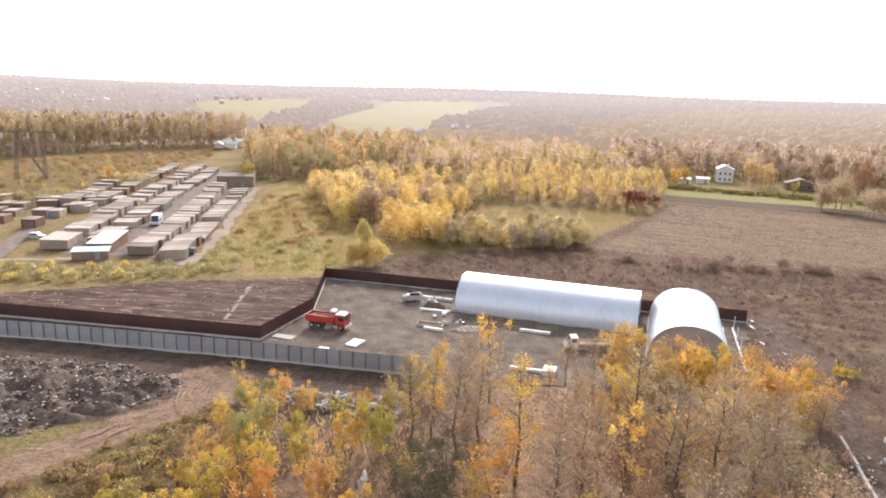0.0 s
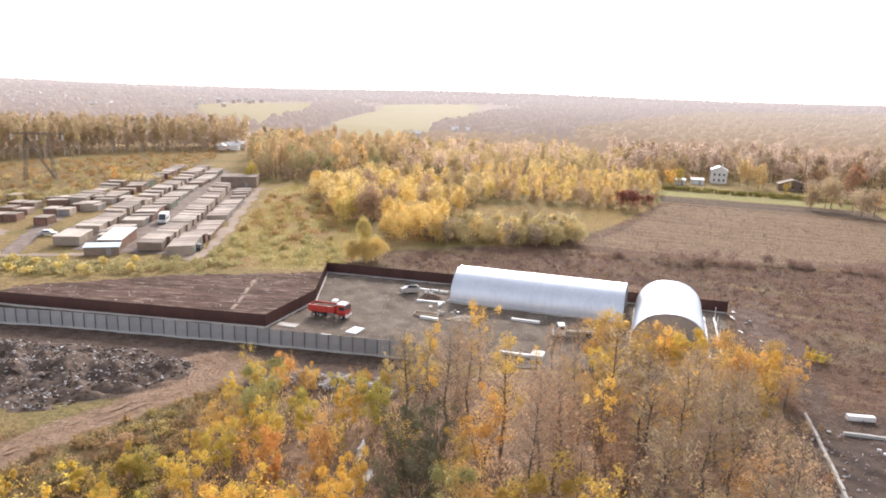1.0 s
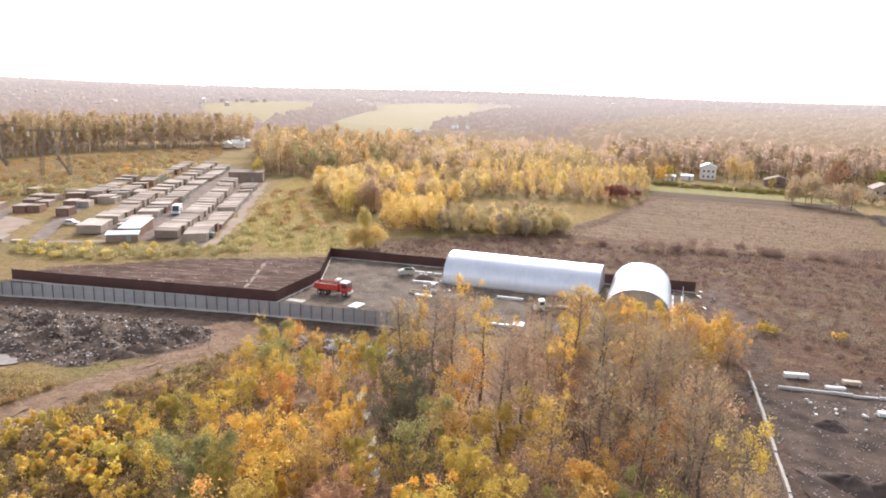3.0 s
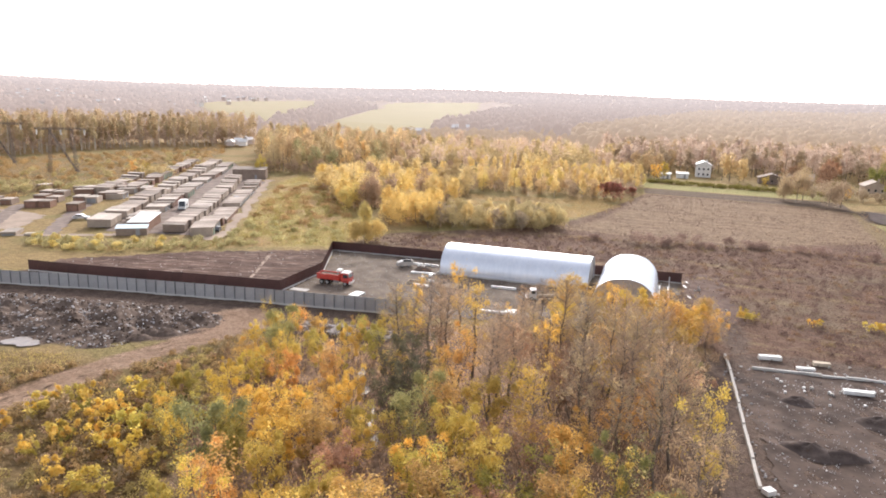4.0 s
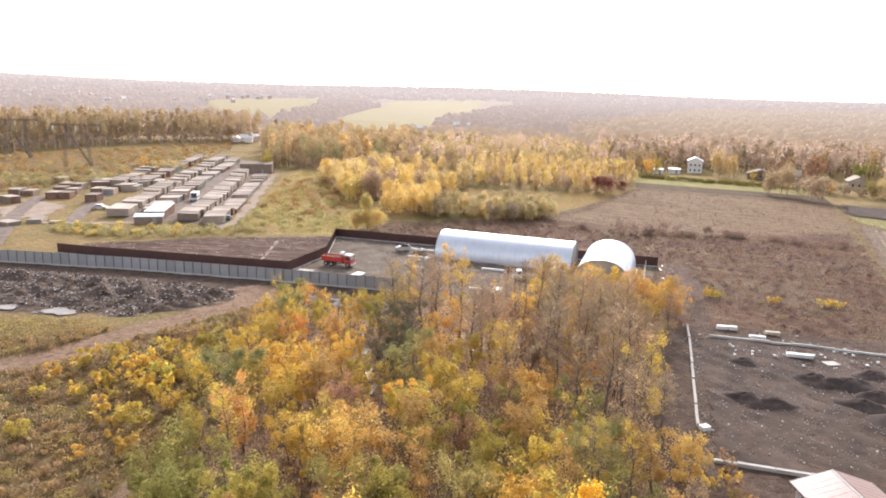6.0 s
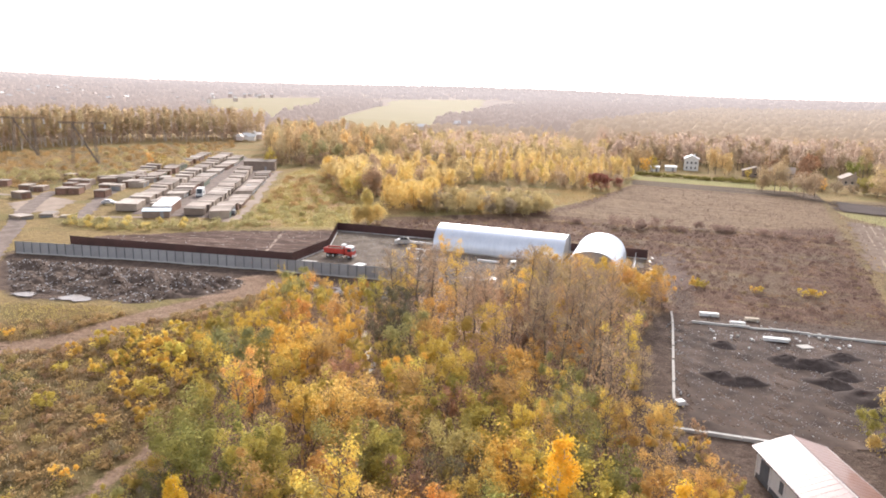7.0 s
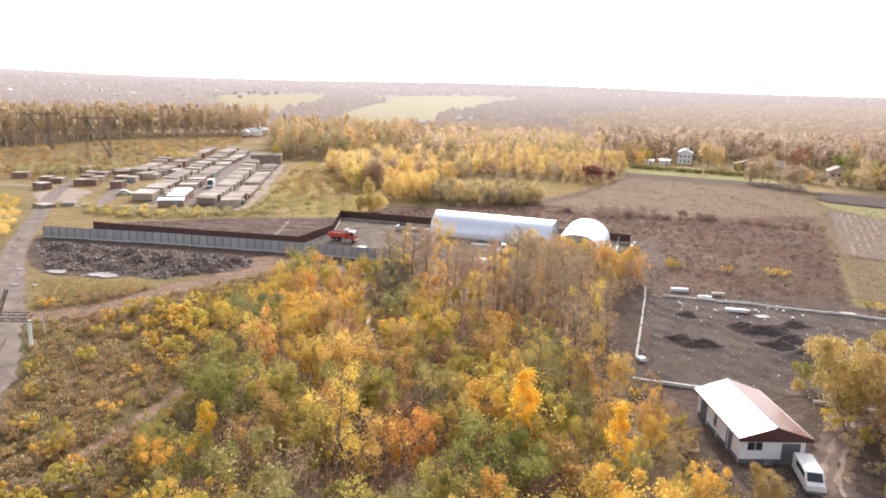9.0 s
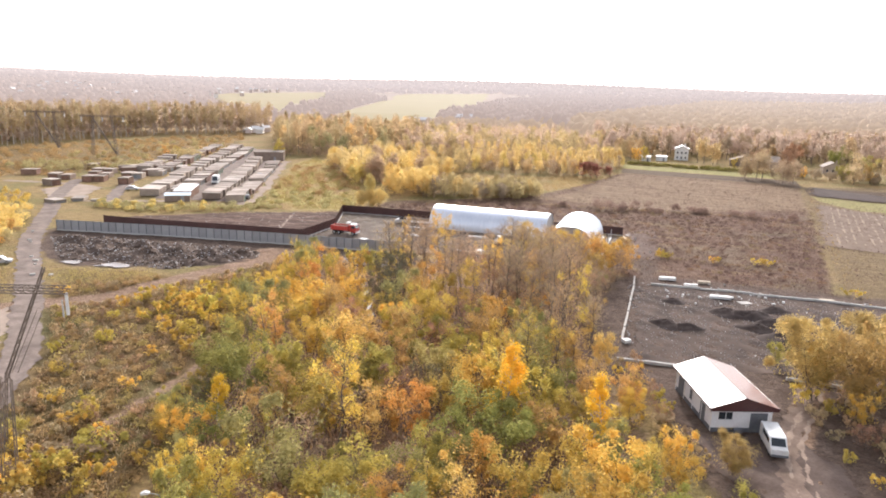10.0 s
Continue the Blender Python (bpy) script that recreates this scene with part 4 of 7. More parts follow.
# trees that can be told apart, then the rest between them
KNOWN = [("grey", -18.7, 69.3, 1.0), ("orange", -14.6, 56.0, 1.05), ("dark", -2.0, 59.8, 1.0), ("dark", -0.5, 56.5, 0.95), ("dark", -1.6, 52.5, 0.85), ("red_bush", -6.5, 37.8, 0.9), ("red_bush", -4.4, 36.0, 0.8), ("thin", 7.4, 84.3, 1.03), ("birch", 24.6, 6.5, 0.95),
         ("gold", 26.6, 25.6, 0.9), ("gold", 29.0, 25.0, 0.85), ("green", -17.2, 18.8, 1.25), ("green", -14.0, 16.5, 1.15), ("green", -18.6, 22.0, 0.95), ("grey", -19.3, 41.0, 1.1), ("lime", -17.0, 43.5, 0.95), ("lime", -5.0, 7.0, 1.1), ("yellow", -3.0, 8.5, 0.95),
         ("grey", 7.3, 19.0, 0.95), ("green", 8.6, 21.5, 0.9), ("green", -1.8, 17.5, 1.15), ("lime", 0.4, 19.4, 0.95), ("orange", 5.6, 7.0, 1.05), ("orange", 3.4, 9.5, 0.85), ("yellow", -10.0, 13.6, 1.1), ("yellow_b", -8.0, 12.4, 1.0), ("grey", -16.0, 1.0, 0.55), ("green", -13.8, 5.0, 0.75), ("bare_bush", -4.7, 0.5, 0.95), ("bare_bush", -2.8, -0.8, 0.85),
         ("yellow_b", 12.7, 15.2, 1.15), ("yellow", 14.6, 14.0, 1.0), ("yellow_b", 11.4, 24.0, 1.0), ("gold", 4.6, 30.6, 1.0), ("red_bush", 2.3, 12.6, 0.85), ("lime_b", 18.9, 31.6, 1.0), ("grey", 21.4, 24.8, 1.05), ("grey", 19.6, 27.5, 0.85), ("gold", 30.7, 15.0, 0.8), ("rust", 18.0, 55.6, 1.2), ("rust", 20.0, 54.0, 1.1), ("yellow_b", 11.2, 19.6, 0.9),
         ("bare", 24.9, 38.4, 1.15), ("bare", 24.3, 27.5, 1.05), ("bare", 9.5, 52.5, 1.05), ("bare", 11.1, 59.0, 1.1), ("bare", 18.7, 46.5, 1.1), ("bare", 28.0, 62.5, 1.15), ("bare", 25.5, 60.0, 1.1), ("bare", 30.0, 58.0, 1.05), ("bare", 27.0, 55.5, 1.1), ("bare", 22.5, 63.0, 1.1),
         ("gold", 23.5, 90.5, 0.98), ("gold", 27.0, 91.0, 1.10), ("gold_b", 30.0, 89.5, 1.04), ("gold", 32.6, 88.0, 1.04), ("yellow", 35.4, 83.7, 1.10), ("gold", 38.0, 80.0, 1.10), ("gold_b", 37.5, 75.2, 1.17), ("yellow", 42.1, 78.4, 1.04), ("gold", 40.5, 86.0, 0.98), ("gold", 44.5, 82.5, 0.78), ("gold", 46.5, 84.0, 0.91), ("gold_b", 47.0, 80.0, 0.85),
         ("lime_b", -1.6, 85.5, 0.8), ("yellow", 24.6, 86.0, 0.7), ("yellow", 25.2, 60.5, 0.85), ("gold", 38.4, 70.8, 0.8), ("yellow", 30.9, 62.6, 0.8), ("yellow_b", -2.3, 65.5, 0.7),
         ("yellow", -16, 62, 0.9), ("yellow", -20, 60, 0.75), ("yellow", -12.5, 66, 0.8), ("gold", -10, 61, 0.85), ("yellow", -8.6, 70, 0.75)]
for kind, x, y, size in KNOWN:
    plant(PROTO, kind, x, y, size)
spots = [(x, y) for _, x, y, _ in KNOWN]
near = scatter(WOOD, 3.55, 9000, lambda x, y: y > -24 and float(along(np.array(x), np.array(y), DITCH)) > 1.9 and not (float(side(np.array(x), np.array(y), GLADE)) > 0 and rng.random() < 0.96), spots)
for x, y in near:
    e = float(side(np.array(x), np.array(y), WOOD))
    kind = choose(mix_at(x, y))
    size = rng.uniform(0.62, 1.18) * (0.72 if e < 3 else 1.0)
    if x < -2 and y > 50:
        size *= 0.80
    elif y > 72 and x > 8:
        size *= 0.80
    plant(PROTO, kind, x, y, size)

# ---- woods further off ----
def woods(name, label, pts, h, r, tone, n, leaf, base=0.2, trunk=None, round_top=True, clumps=7, low=0.66):
    """Many trees in one mesh: every crown is a heap of leafy lobes round its stem; the stems are a part."""
    pts = np.array(pts)
    N = len(pts)
    hs = h * rng.uniform(low, 1.15, N)
    rs = r * rng.uniform(0.7, 1.25, N)
    z0 = land(pts[:, 0], pts[:, 1])
    half = hs * (1 - base) / 2
    lobe = rng.normal(size=(N, clumps, 3))
    lobe /= np.linalg.norm(lobe, axis=-1)[..., None]
    lobe *= rng.uniform(0.35, 1.0, (N, clumps, 1)) ** 0.5
    lobe[:, 0] = (0, 0, 0.75)
    wide = np.ones((N, clumps)) if round_top else np.clip(0.62 - 0.62 * lobe[..., 2], 0.12, 1.1)
    mid = np.stack([pts[:, :1] + lobe[..., 0] * rs[:, None] * 0.62 * wide, pts[:, 1:2] + lobe[..., 1] * rs[:, None] * 0.62 * wide,
                    (z0 + hs * base + half)[:, None] + lobe[..., 2] * half[:, None] * 0.72], -1)
    size = rs[:, None] * rng.uniform(0.34, 0.60, (N, clumps)) * (1.0 if round_top else 0.8)
    pick = rng.integers(clumps, size=(N, n))
    d = rng.normal(size=(N, n, 3)) + np.array([0, 0, 0.3])
    d /= np.linalg.norm(d, axis=-1)[..., None]
    tall = np.clip(half / rs, 0.7, 1.7)[:, None]
    reach = np.take_along_axis(size, pick, 1) * rng.uniform(0.55, 1.08, (N, n))
    c = np.take_along_axis(mid, pick[..., None], 1) + d * reach[..., None] * np.stack([np.ones((N, n)), np.ones((N, n)), np.broadcast_to(tall, (N, n))], -1)
    c[..., 2] = np.maximum(c[..., 2], z0[:, None] + 0.1)
    ob = new(name, leaf_mesh(name, c.reshape(-1, 3), leaf, LEAF[tone], d.reshape(-1, 3), 0.32))
    tagged(ob, label, "woods", kind="stuff")
    if trunk:
        g = Geo()
        thick = 0.0055 if trunk is BIRCH else 0.010
        for (x, y), z, hh in zip(pts, z0, hs):
            w = hh * thick
            dx, dy = rng.normal(size=2) * hh * 0.015
            g.add([(x - w, y - w, z - 0.3), (x + w, y - w, z - 0.3), (x + w, y + w, z - 0.3), (x - w, y + w, z - 0.3),
                   (x + dx - w * 0.3, y + dy - w * 0.3, z + hh * 0.85), (x + dx + w * 0.3, y + dy - w * 0.3, z + hh * 0.85), (x + dx, y + dy + w * 0.4, z + hh * 0.85)],
                  ((0, 1, 5, 4), (1, 2, 6, 5), (2, 3, 6), (3, 0, 4, 6)))
        tagged(part("stem", g, trunk, ob), kind="stuff")
    return ob


def share(pts, *parts):
    """Deals points out in the given shares."""
    draw = rng.random(len(pts)) * sum(parts)
    edges = np.cumsum((0,) + parts)
    return [[p for p, q in zip(pts, draw) if lo <= q < hi] for lo, hi in zip(edges, edges[1:])]


# tall birch wood beyond the pasture
BIRCHES = [(-420, 240), (-330, 267), (-236, 322), (-218, 374), (-200, 420), (-164, 448), (-128, 472), (-140, 520), (-300, 420), (-430, 330)]
woods("birch_wood", "tall birch wood with thin golden crowns", scatter(BIRCHES, 7.0, 9000), 23.5, 3.9, "wood_birch", 420, 0.50, 0.10, BIRCH, clumps=12, low=0.88)
woods("birch_edge", "row of birches at the edge of the wood", scatter([(-420, 234), (-330, 261), (-230, 314), (-212, 370), (-194, 416), (-150, 448), (-150, 456), (-200, 430), (-240, 330), (-420, 250)], 3.9, 4000), 22.5, 2.2, "wood_birch", 420, 0.40, 0.14, BIRCH, clumps=14, low=0.86)
woods("birch_undergrowth", "brown young growth under the birches", scatter(BIRCHES, 6.0, 7000), 13.0, 3.4, "wood_mauve", 90, 0.8, 0.02)
# mixed wood behind the garages
olive_pts, brown_pts, gold_pts, dark_pts = share(scatter([(-92, 345), (-75, 302), (-58, 306), (-44, 306), (-20, 330), (-8, 420), (-30, 455), (-118, 455)], 6.6, 5000), 5, 4, 2, 1.6)
woods("mixed_wood", "dense olive autumn wood behind the garages", olive_pts, 17.5, 4.6, "wood_olive", 560, 0.42, 0.10, BARK, clumps=10)
woods("mixed_wood", "tall brown-gold trees in the wood behind the garages", brown_pts, 18.5, 4.4, "wood_birch", 560, 0.42, 0.12, BARK, clumps=10)
woods("mixed_wood", "golden crowns in the wood behind the garages", gold_pts, 17.0, 4.3, "wood_far", 560, 0.42, 0.08, BARK, clumps=10)
woods("dark_wood", "darker green trees in the mixed wood", dark_pts, 15.5, 4.0, "wood_green", 520, 0.42, 0.08, BARK)
woods("wood_edge", "grey-green scrub at the foot of the mixed wood", scatter([(-92, 340), (-76, 299), (-57, 303), (-40, 300), (-40, 304), (-76, 306), (-90, 346)], 3.4, 900), 6.5, 2.6, "wood_rust", 260, 0.32, 0.02, BARK)
gold_pts, brown_pts, olive_pts = share(scatter([(-20, 330), (20, 332), (60, 338), (110, 334), (120, 420), (60, 480), (-30, 480), (-8, 420)], 7.0, 6000), 4, 3, 3)
woods("mixed_wood", "lower golden wood beyond the thicket", gold_pts, 12.5, 4.2, "wood_far", 420, 0.42, 0.06, BARK, clumps=9, low=0.55)
woods("mixed_wood", "brown crowns among the mixed wood", brown_pts, 13.5, 4.2, "wood_mauve", 420, 0.42, 0.06, BARK, clumps=9)
woods("mixed_wood", "olive crowns among the mixed wood", olive_pts, 12.5, 4.2, "wood_olive", 420, 0.42, 0.06, BARK, clumps=9)
# yellow thicket in front of it: one planting shared out among kinds
THICKET = [(-50, 286), (-46, 260), (-35, 229), (-28, 206), (-20, 207), (-9, 200), (2, 208), (12, 230), (16, 256), (6, 290), (-24, 304)]
gold_pts, yellow_pts, brown_pts, olive_pts = share(scatter(THICKET, 6.4, 4000), 4, 3, 1.6, 2.4)
woods("thicket", "golden rounded trees of the thicket", gold_pts, 11.5, 4.3, "wood_far", 1000, 0.32, 0.04, BARK, clumps=11, low=0.55)
woods("thicket", "bright yellow trees among the thicket", yellow_pts, 10.5, 4.1, "wood_yellow", 1000, 0.32, 0.04, BARK, clumps=11, low=0.5)
woods("thicket", "brown trees among the thicket", brown_pts, 11.0, 3.8, "wood_rust", 800, 0.32, 0.05, BARK, clumps=10)
woods("thicket", "olive bushes among the thicket", olive_pts, 9.5, 3.9, "wood_olive", 900, 0.32, 0.04, BARK, clumps=10, low=0.5)
woods("thicket_floor", "brown undergrowth between the trees of the thicket", scatter(THICKET, 4.0, 3000), 2.6, 2.6, "wood_rust", 90, 0.36, 0.0)
woods("thicket", "dark brown tree standing out of the thicket", [(-20.5, 203), (-17.5, 205), (-19, 208)], 11.0, 3.6, "wood_rust", 1100, 0.30, 0.03, BARK, clumps=11, low=0.9)
woods("thicket", "bright yellow bush at the corner of the thicket", [(-26.5, 201), (-24, 204)], 8.5, 3.0, "wood_yellow", 1100, 0.28, 0.02, BARK, clumps=11, low=0.9)
# belt on the far side of the field
BELT = [(14, 262), (16, 252), (38, 250), (62, 244), (76, 250), (90, 270), (100, 300), (90, 332), (40, 332), (14, 304)]
gold_pts, yellow_pts, brown_pts, round_pts = share(scatter(BELT, 4.7, 5000), 5, 1.6, 1.6, 3)
woods("field_belt", "belt of young golden birches beyond the field", gold_pts, 11.0, 2.7, "wood_far", 620, 0.28, 0.04, BIRCH, round_top=False, clumps=10, low=0.5)
woods("field_belt", "yellow young trees in the field belt", yellow_pts, 9.5, 2.9, "wood_yellow", 620, 0.28, 0.04, BARK, clumps=9, low=0.5)
woods("field_belt", "rusty bushes in the field belt", brown_pts, 7.5, 2.9, "wood_rust", 520, 0.28, 0.04, BARK, clumps=9)
woods("field_belt", "rounded golden trees in the field belt", round_pts, 9.5, 3.2, "wood_birch", 620, 0.28, 0.04, BARK, clumps=10, low=0.5)
# hedge of willow scrub at the edge of the meadow, yellow trees at its end
HEDGE = [(0, 173), (34, 173), (41, 180), (39, 197), (16, 192), (0, 190)]
olive_pts, brown_pts, gold_pts = share(scatter(HEDGE, 3.2, 4000), 4.5, 2.5, 1.5)
woods("scrub_hedge", "long hedge of olive willow scrub", olive_pts, 6.8, 2.8, "wood_olive", 800, 0.25, 0.03, BARK, clumps=10, low=0.75)
woods("scrub_hedge", "brown willow scrub in the hedge", brown_pts, 6.8, 2.6, "wood_rust", 700, 0.25, 0.03, TWIG, clumps=10, low=0.75)
woods("scrub_hedge", "golden willow scrub in the hedge", gold_pts, 6.4, 2.6, "wood_far", 700, 0.25, 0.03, BARK, clumps=10, low=0.75)
woods("hedge_end", "tall bright yellow willows at the end of the hedge", scatter([(-12, 175), (1, 173), (5, 177), (4, 192), (-8, 198), (-14, 190)], 5.2, 900), 9.2, 3.5, "wood_yellow", 1200, 0.25, 0.02, BARK, clumps=12, low=0.7)
# woods round the houses
brown_pts, rust_pts, gold_pts = share(scatter([(104, 344), (150, 358), (210, 332), (300, 300), (420, 320), (440, 420), (250, 450), (120, 470)], 6.4, 12000), 6, 3, 1.2)
woods("brown_wood", "tall bare-brown woods behind the houses", brown_pts, 16.5, 4.2, "wood_mauve", 460, 0.50, 0.10, BARK, clumps=10)
woods("brown_wood", "rust-brown trees in the woods behind the houses", rust_pts, 16.0, 4.0, "wood_rust", 460, 0.50, 0.10, BARK, clumps=10)
woods("golden_wood", "golden trees in the woods behind the houses", gold_pts, 15.5, 3.8, "wood_birch", 460, 0.50, 0.08, BARK, clumps=10)

# trees that stand apart
woods("lone_bush", "dense bright yellow bushes behind the brown fence", [(-17.8, 151.5), (-14.8, 150.5), (-12.6, 153)], 5.6, 2.9, "wood_yellow", 2600, 0.17, 0.0, BARK, clumps=13, low=0.85)
woods("lone_bush", "taller golden tree among the yellow bushes", [(-15.8, 155.5)], 10.5, 3.1, "wood_yellow", 3600, 0.18, 0.05, BARK, clumps=14, low=0.95)
for kind, x, y, size in (
                         ("lime", 158, 300, 0.8), ("oak", 178, 288, 1.3), ("oak", 186, 300, 1.4), ("oak", 172, 300, 1.1),
                         ("yellow", 112, 318, 1.15), ("yellow", 117, 322, 1.2), ("lime", -74.5, 284, 1.35), ("grey", 205, 262, 1.6), ("green", 212, 300, 2.0), ("gold", 200, 250, 1.2), ("gold", -134, 290, 0.75), ("lime", -130, 292, 0.7),
                         ("yellow", 175, 262, 0.8), ("green", 190, 255, 1.3)):
    plant(PROTO, kind, x, y, size)
woods("garden_tree", "broad golden-brown trees beside the gardens", [(146, 257), (151, 256), (155, 259)], 13.0, 5.4, "wood_birch", 1500, 0.30, 0.05, BARK, clumps=13, low=0.85)
woods("garden_tree", "broad dark-brown tree at the field's corner", [(156, 241), (160, 240)], 10.5, 5.2, "wood_rust", 1300, 0.30, 0.05, BARK, clumps=13, low=0.9)
woods("garden_tree", "tall golden trees beside the white house", [(149, 327), (152, 325), (155.5, 321), (159, 324)], 15.0, 3.4, "wood_far", 900, 0.34, 0.06, BARK, clumps=11, low=0.8)
woods("garden_tree", "rounded golden trees at the end of the belt", [(113, 333), (117, 331)], 13.5, 4.4, "wood_birch", 1000, 0.34, 0.05, BARK, clumps=11, low=0.85)
woods("garden_tree", "dark bushes along the far gardens", scatter([(160, 262), (176, 258), (215, 240), (220, 250), (180, 270), (164, 270)], 4.5, 400), 5.0, 2.8, "wood_rust", 420, 0.3, 0.03, BARK, clumps=9)
woods("garden_tree", "golden trees beyond the second ploughed strip", scatter([(184, 246), (215, 230), (240, 236), (215, 262), (190, 262)], 8.5, 300), 13.0, 4.6, "wood_birch", 700, 0.36, 0.05, BARK, clumps=11, low=0.7)
PROTO["red"] = grow("tree", "small tree with dark red leaves", 6.5, 0.1, 2.6, False, 20, 1300, 0.28, "red", stems=2)
for x, y, s in ((69, 244.5, 0.95), (72, 240.5, 1.0), (75, 242, 0.9), (83, 252.5, 0.6)):
    plant(PROTO, "red", x, y, s)
# leafy trees beside the warehouse and its drive
for kind, x, y, size in (("willow", 55.4, 20.6, 1.1), ("willow", 60.2, 18.8, 1.15), ("willow", 65.0, 24.0, 1.05), ("grey", 58.5, 27.0, 0.75), ("lime", 55.5, 31.0, 0.55), ("willow", 62.0, 13.0, 0.9), ("yellow", 56.5, 13.0, 0.6), ("rust", 54.5, 8.5, 0.55), ("lime", 55.0, 3.0, 0.6),
                         ("willow", 37.6, 2.6, 0.42), ("yellow", 31.5, 1.0, 0.75), ("rust", 33.2, 22, 0.5), ("rust", 32.5, 17, 0.5), ("yellow", 30.5, 12, 0.7), ("rust", 34.0, 12.5, 0.4), ("thin", 60, 3, 0.7), ("gold", 66, 5, 0.9), ("rust", 52.5, -2, 0.6), ("lime", 36, -6, 0.6), ("yellow", 68, 20, 1.0), ("rust", 58, 8, 0.6)):
    plant(PROTO, kind, x, y, size)


# ---- shrubs and weeds ----
for poly, gap, table, lo, hi, skip in (
        ([(-60, 58), (-44, 60), (-27, 72), (-24, 40), (-21, 10), (-20, -12), (-36, -8), (-46, 30)], 7.0, (("yellow", 5), ("lime", 2), ("dry", 5)), 0.5, 1.1, 0.5),
        ([(50, -10), (52, 20), (70, 22), (80, -10)], 3.0, (("dry", 5), ("lime", 1), ("yellow", 1)), 0.6, 1.2, 0.3),
        ([(33, 2), (32, 30), (36, 30), (36, 12), (36, 2)], 2.2, (("dry", 5), ("lime", 1), ("yellow", 1)), 0.6, 1.1, 0.1)):
    for x, y in scatter(poly, gap, 2500, lambda x, y: rng.random() > skip and float(along(np.array(x), np.array(y), ROAD)) > 4.5 and float(along(np.array(x), np.array(y), TRACK)) > 3.5 and float(along(np.array(x), np.array(y), FOOTPATH)) > 1.4):
        plant(SHRUB, choose(table), x, y, rng.uniform(lo, hi))
VERGE = [(-96, 139), (-80, 133), (-60, 136), (-44, 144), (-44, 150), (-58, 146), (-80, 143), (-96, 147)]
woods("verge_scrub", "yellow-green scrub along the garage lane", scatter(VERGE, 2.4, 2500), 1.5, 1.7, "wood_green", 160, 0.2, 0.05)
woods("verge_scrub", "bright yellow scrub along the garage lane", scatter(VERGE, 4.6, 900, lambda x, y: x < -62), 2.1, 1.7, "wood_yellow", 240, 0.2, 0.05)
woods("meadow_scrub", "low green scrub in the meadow", scatter([(-48, 152), (-56, 215), (-40, 240), (-24, 200), (-22, 150)], 6.0, 900), 1.0, 1.7, "meadow", 90, 0.22, 0.05)
woods("pasture_scrub", "scrub scattered over the rough pasture", scatter([(-150, 215), (-190, 300), (-140, 400), (-118, 330), (-118, 250)], 12.0, 900, lambda x, y: rng.random() < 0.5), 2.4, 2.8, "wood_green", 160, 0.3, 0.05)
woods("roadside_scrub", "yellow scrub beyond the road", scatter([(-105, 120), (-120, 150), (-150, 170), (-150, 110), (-92, 86)], 4.0, 900, lambda x, y: float(along(np.array(x), np.array(y), ROAD)) > 5.5), 2.6, 2.0, "yellow", 130, 0.24, 0.05)
for x, y, k in ((58.2, 95.2, 1.0), (59.3, 95, 0.9), (60.4, 94.6, 0.7), (69.6, 92.2, 0.7), (70.5, 92.0, 0.6), (78.6, 90.4, 0.75), (79.8, 90.0, 0.8), (81.2, 89.7, 0.8), (86, 68, 0.7), (88, 67, 0.7)):
    plant(SHRUB, "yellow", x, y, k)


def tufts(name, label, poly, count, h, w, tone, blades=3, avoid=(), without=None):
    """Clumps of stalks standing over a stretch of land, in one mesh."""
    x0, x1 = min(p[0] for p in poly), max(p[0] for p in poly)
    y0, y1 = min(p[1] for p in poly), max(p[1] for p in poly)
    px, py = rng.uniform(x0, x1, count * 2), rng.uniform(y0, y1, count * 2)
    ok = side(px, py, poly) > rng.uniform(0, 2.5, count * 2)
    for line, d in avoid:
        ok &= along(px, py, line) > d
    if without:
        ok &= side(px, py, without) < rng.normal(size=len(px)) * 2
    # patchy growth
    ok &= np.sin(px * 0.23 + 2 * np.sin(py * 0.11)) * np.cos(py * 0.19 + np.sin(px * 0.3)) + rng.normal(size=len(px)) * 0.5 > -0.35
    px, py = px[ok][:int(count * 1.2)], py[ok][:int(count * 1.2)]
    n = len(px)
    c = np.repeat(np.stack([px, py, land(px, py)], -1), blades, 0)
    c += rng.normal(size=c.shape) * np.array([w, w, 0])
    hh = h * rng.uniform(0.4, 1.3, (n * blades, 1))
    v = np.concatenate([rng.normal(size=(n * blades, 2)) * 0.35 * hh, hh], 1) * 0.5
    a = rng.uniform(0, math.tau, n * blades)
    u = np.stack([np.cos(a), np.sin(a), np.zeros_like(a)], -1) * w * 0.17
    ob = new(name, quads(name, c + v, u, v, LEAF[tone]))
    return tagged(ob, label, "weeds", kind="stuff")


LANES = ((ROAD, 3.2), (TRACK, 2.6), (FOOTPATH, 0.7))
tufts("tall_weeds", "brown dry weeds covering the fallow field", FIELD, 20000, 0.36, 0.6, "weed", 2, (), MOWN)
tufts("dry_grass", "straw-coloured grass in the fallow field", FIELD, 1500, 0.35, 0.3, "straw", 2, (), MOWN)
tufts("meadow_grass", "yellow-green meadow grass", MEADOW, 16000, 0.5, 0.42, "meadow", 2)
tufts("dry_grass", "dry brown tussocks in the meadow", MEADOW, 5000, 0.6, 0.5, "straw", 2)
tufts("dry_grass", "dry straw-coloured grass on the slope by the road", [(-62, 62), (-36, 72), (-24, 84), (-22, 30), (-18, -20), (-34, -14), (-50, 24)], 9000, 0.30, 0.5, "straw_low", 2, LANES)
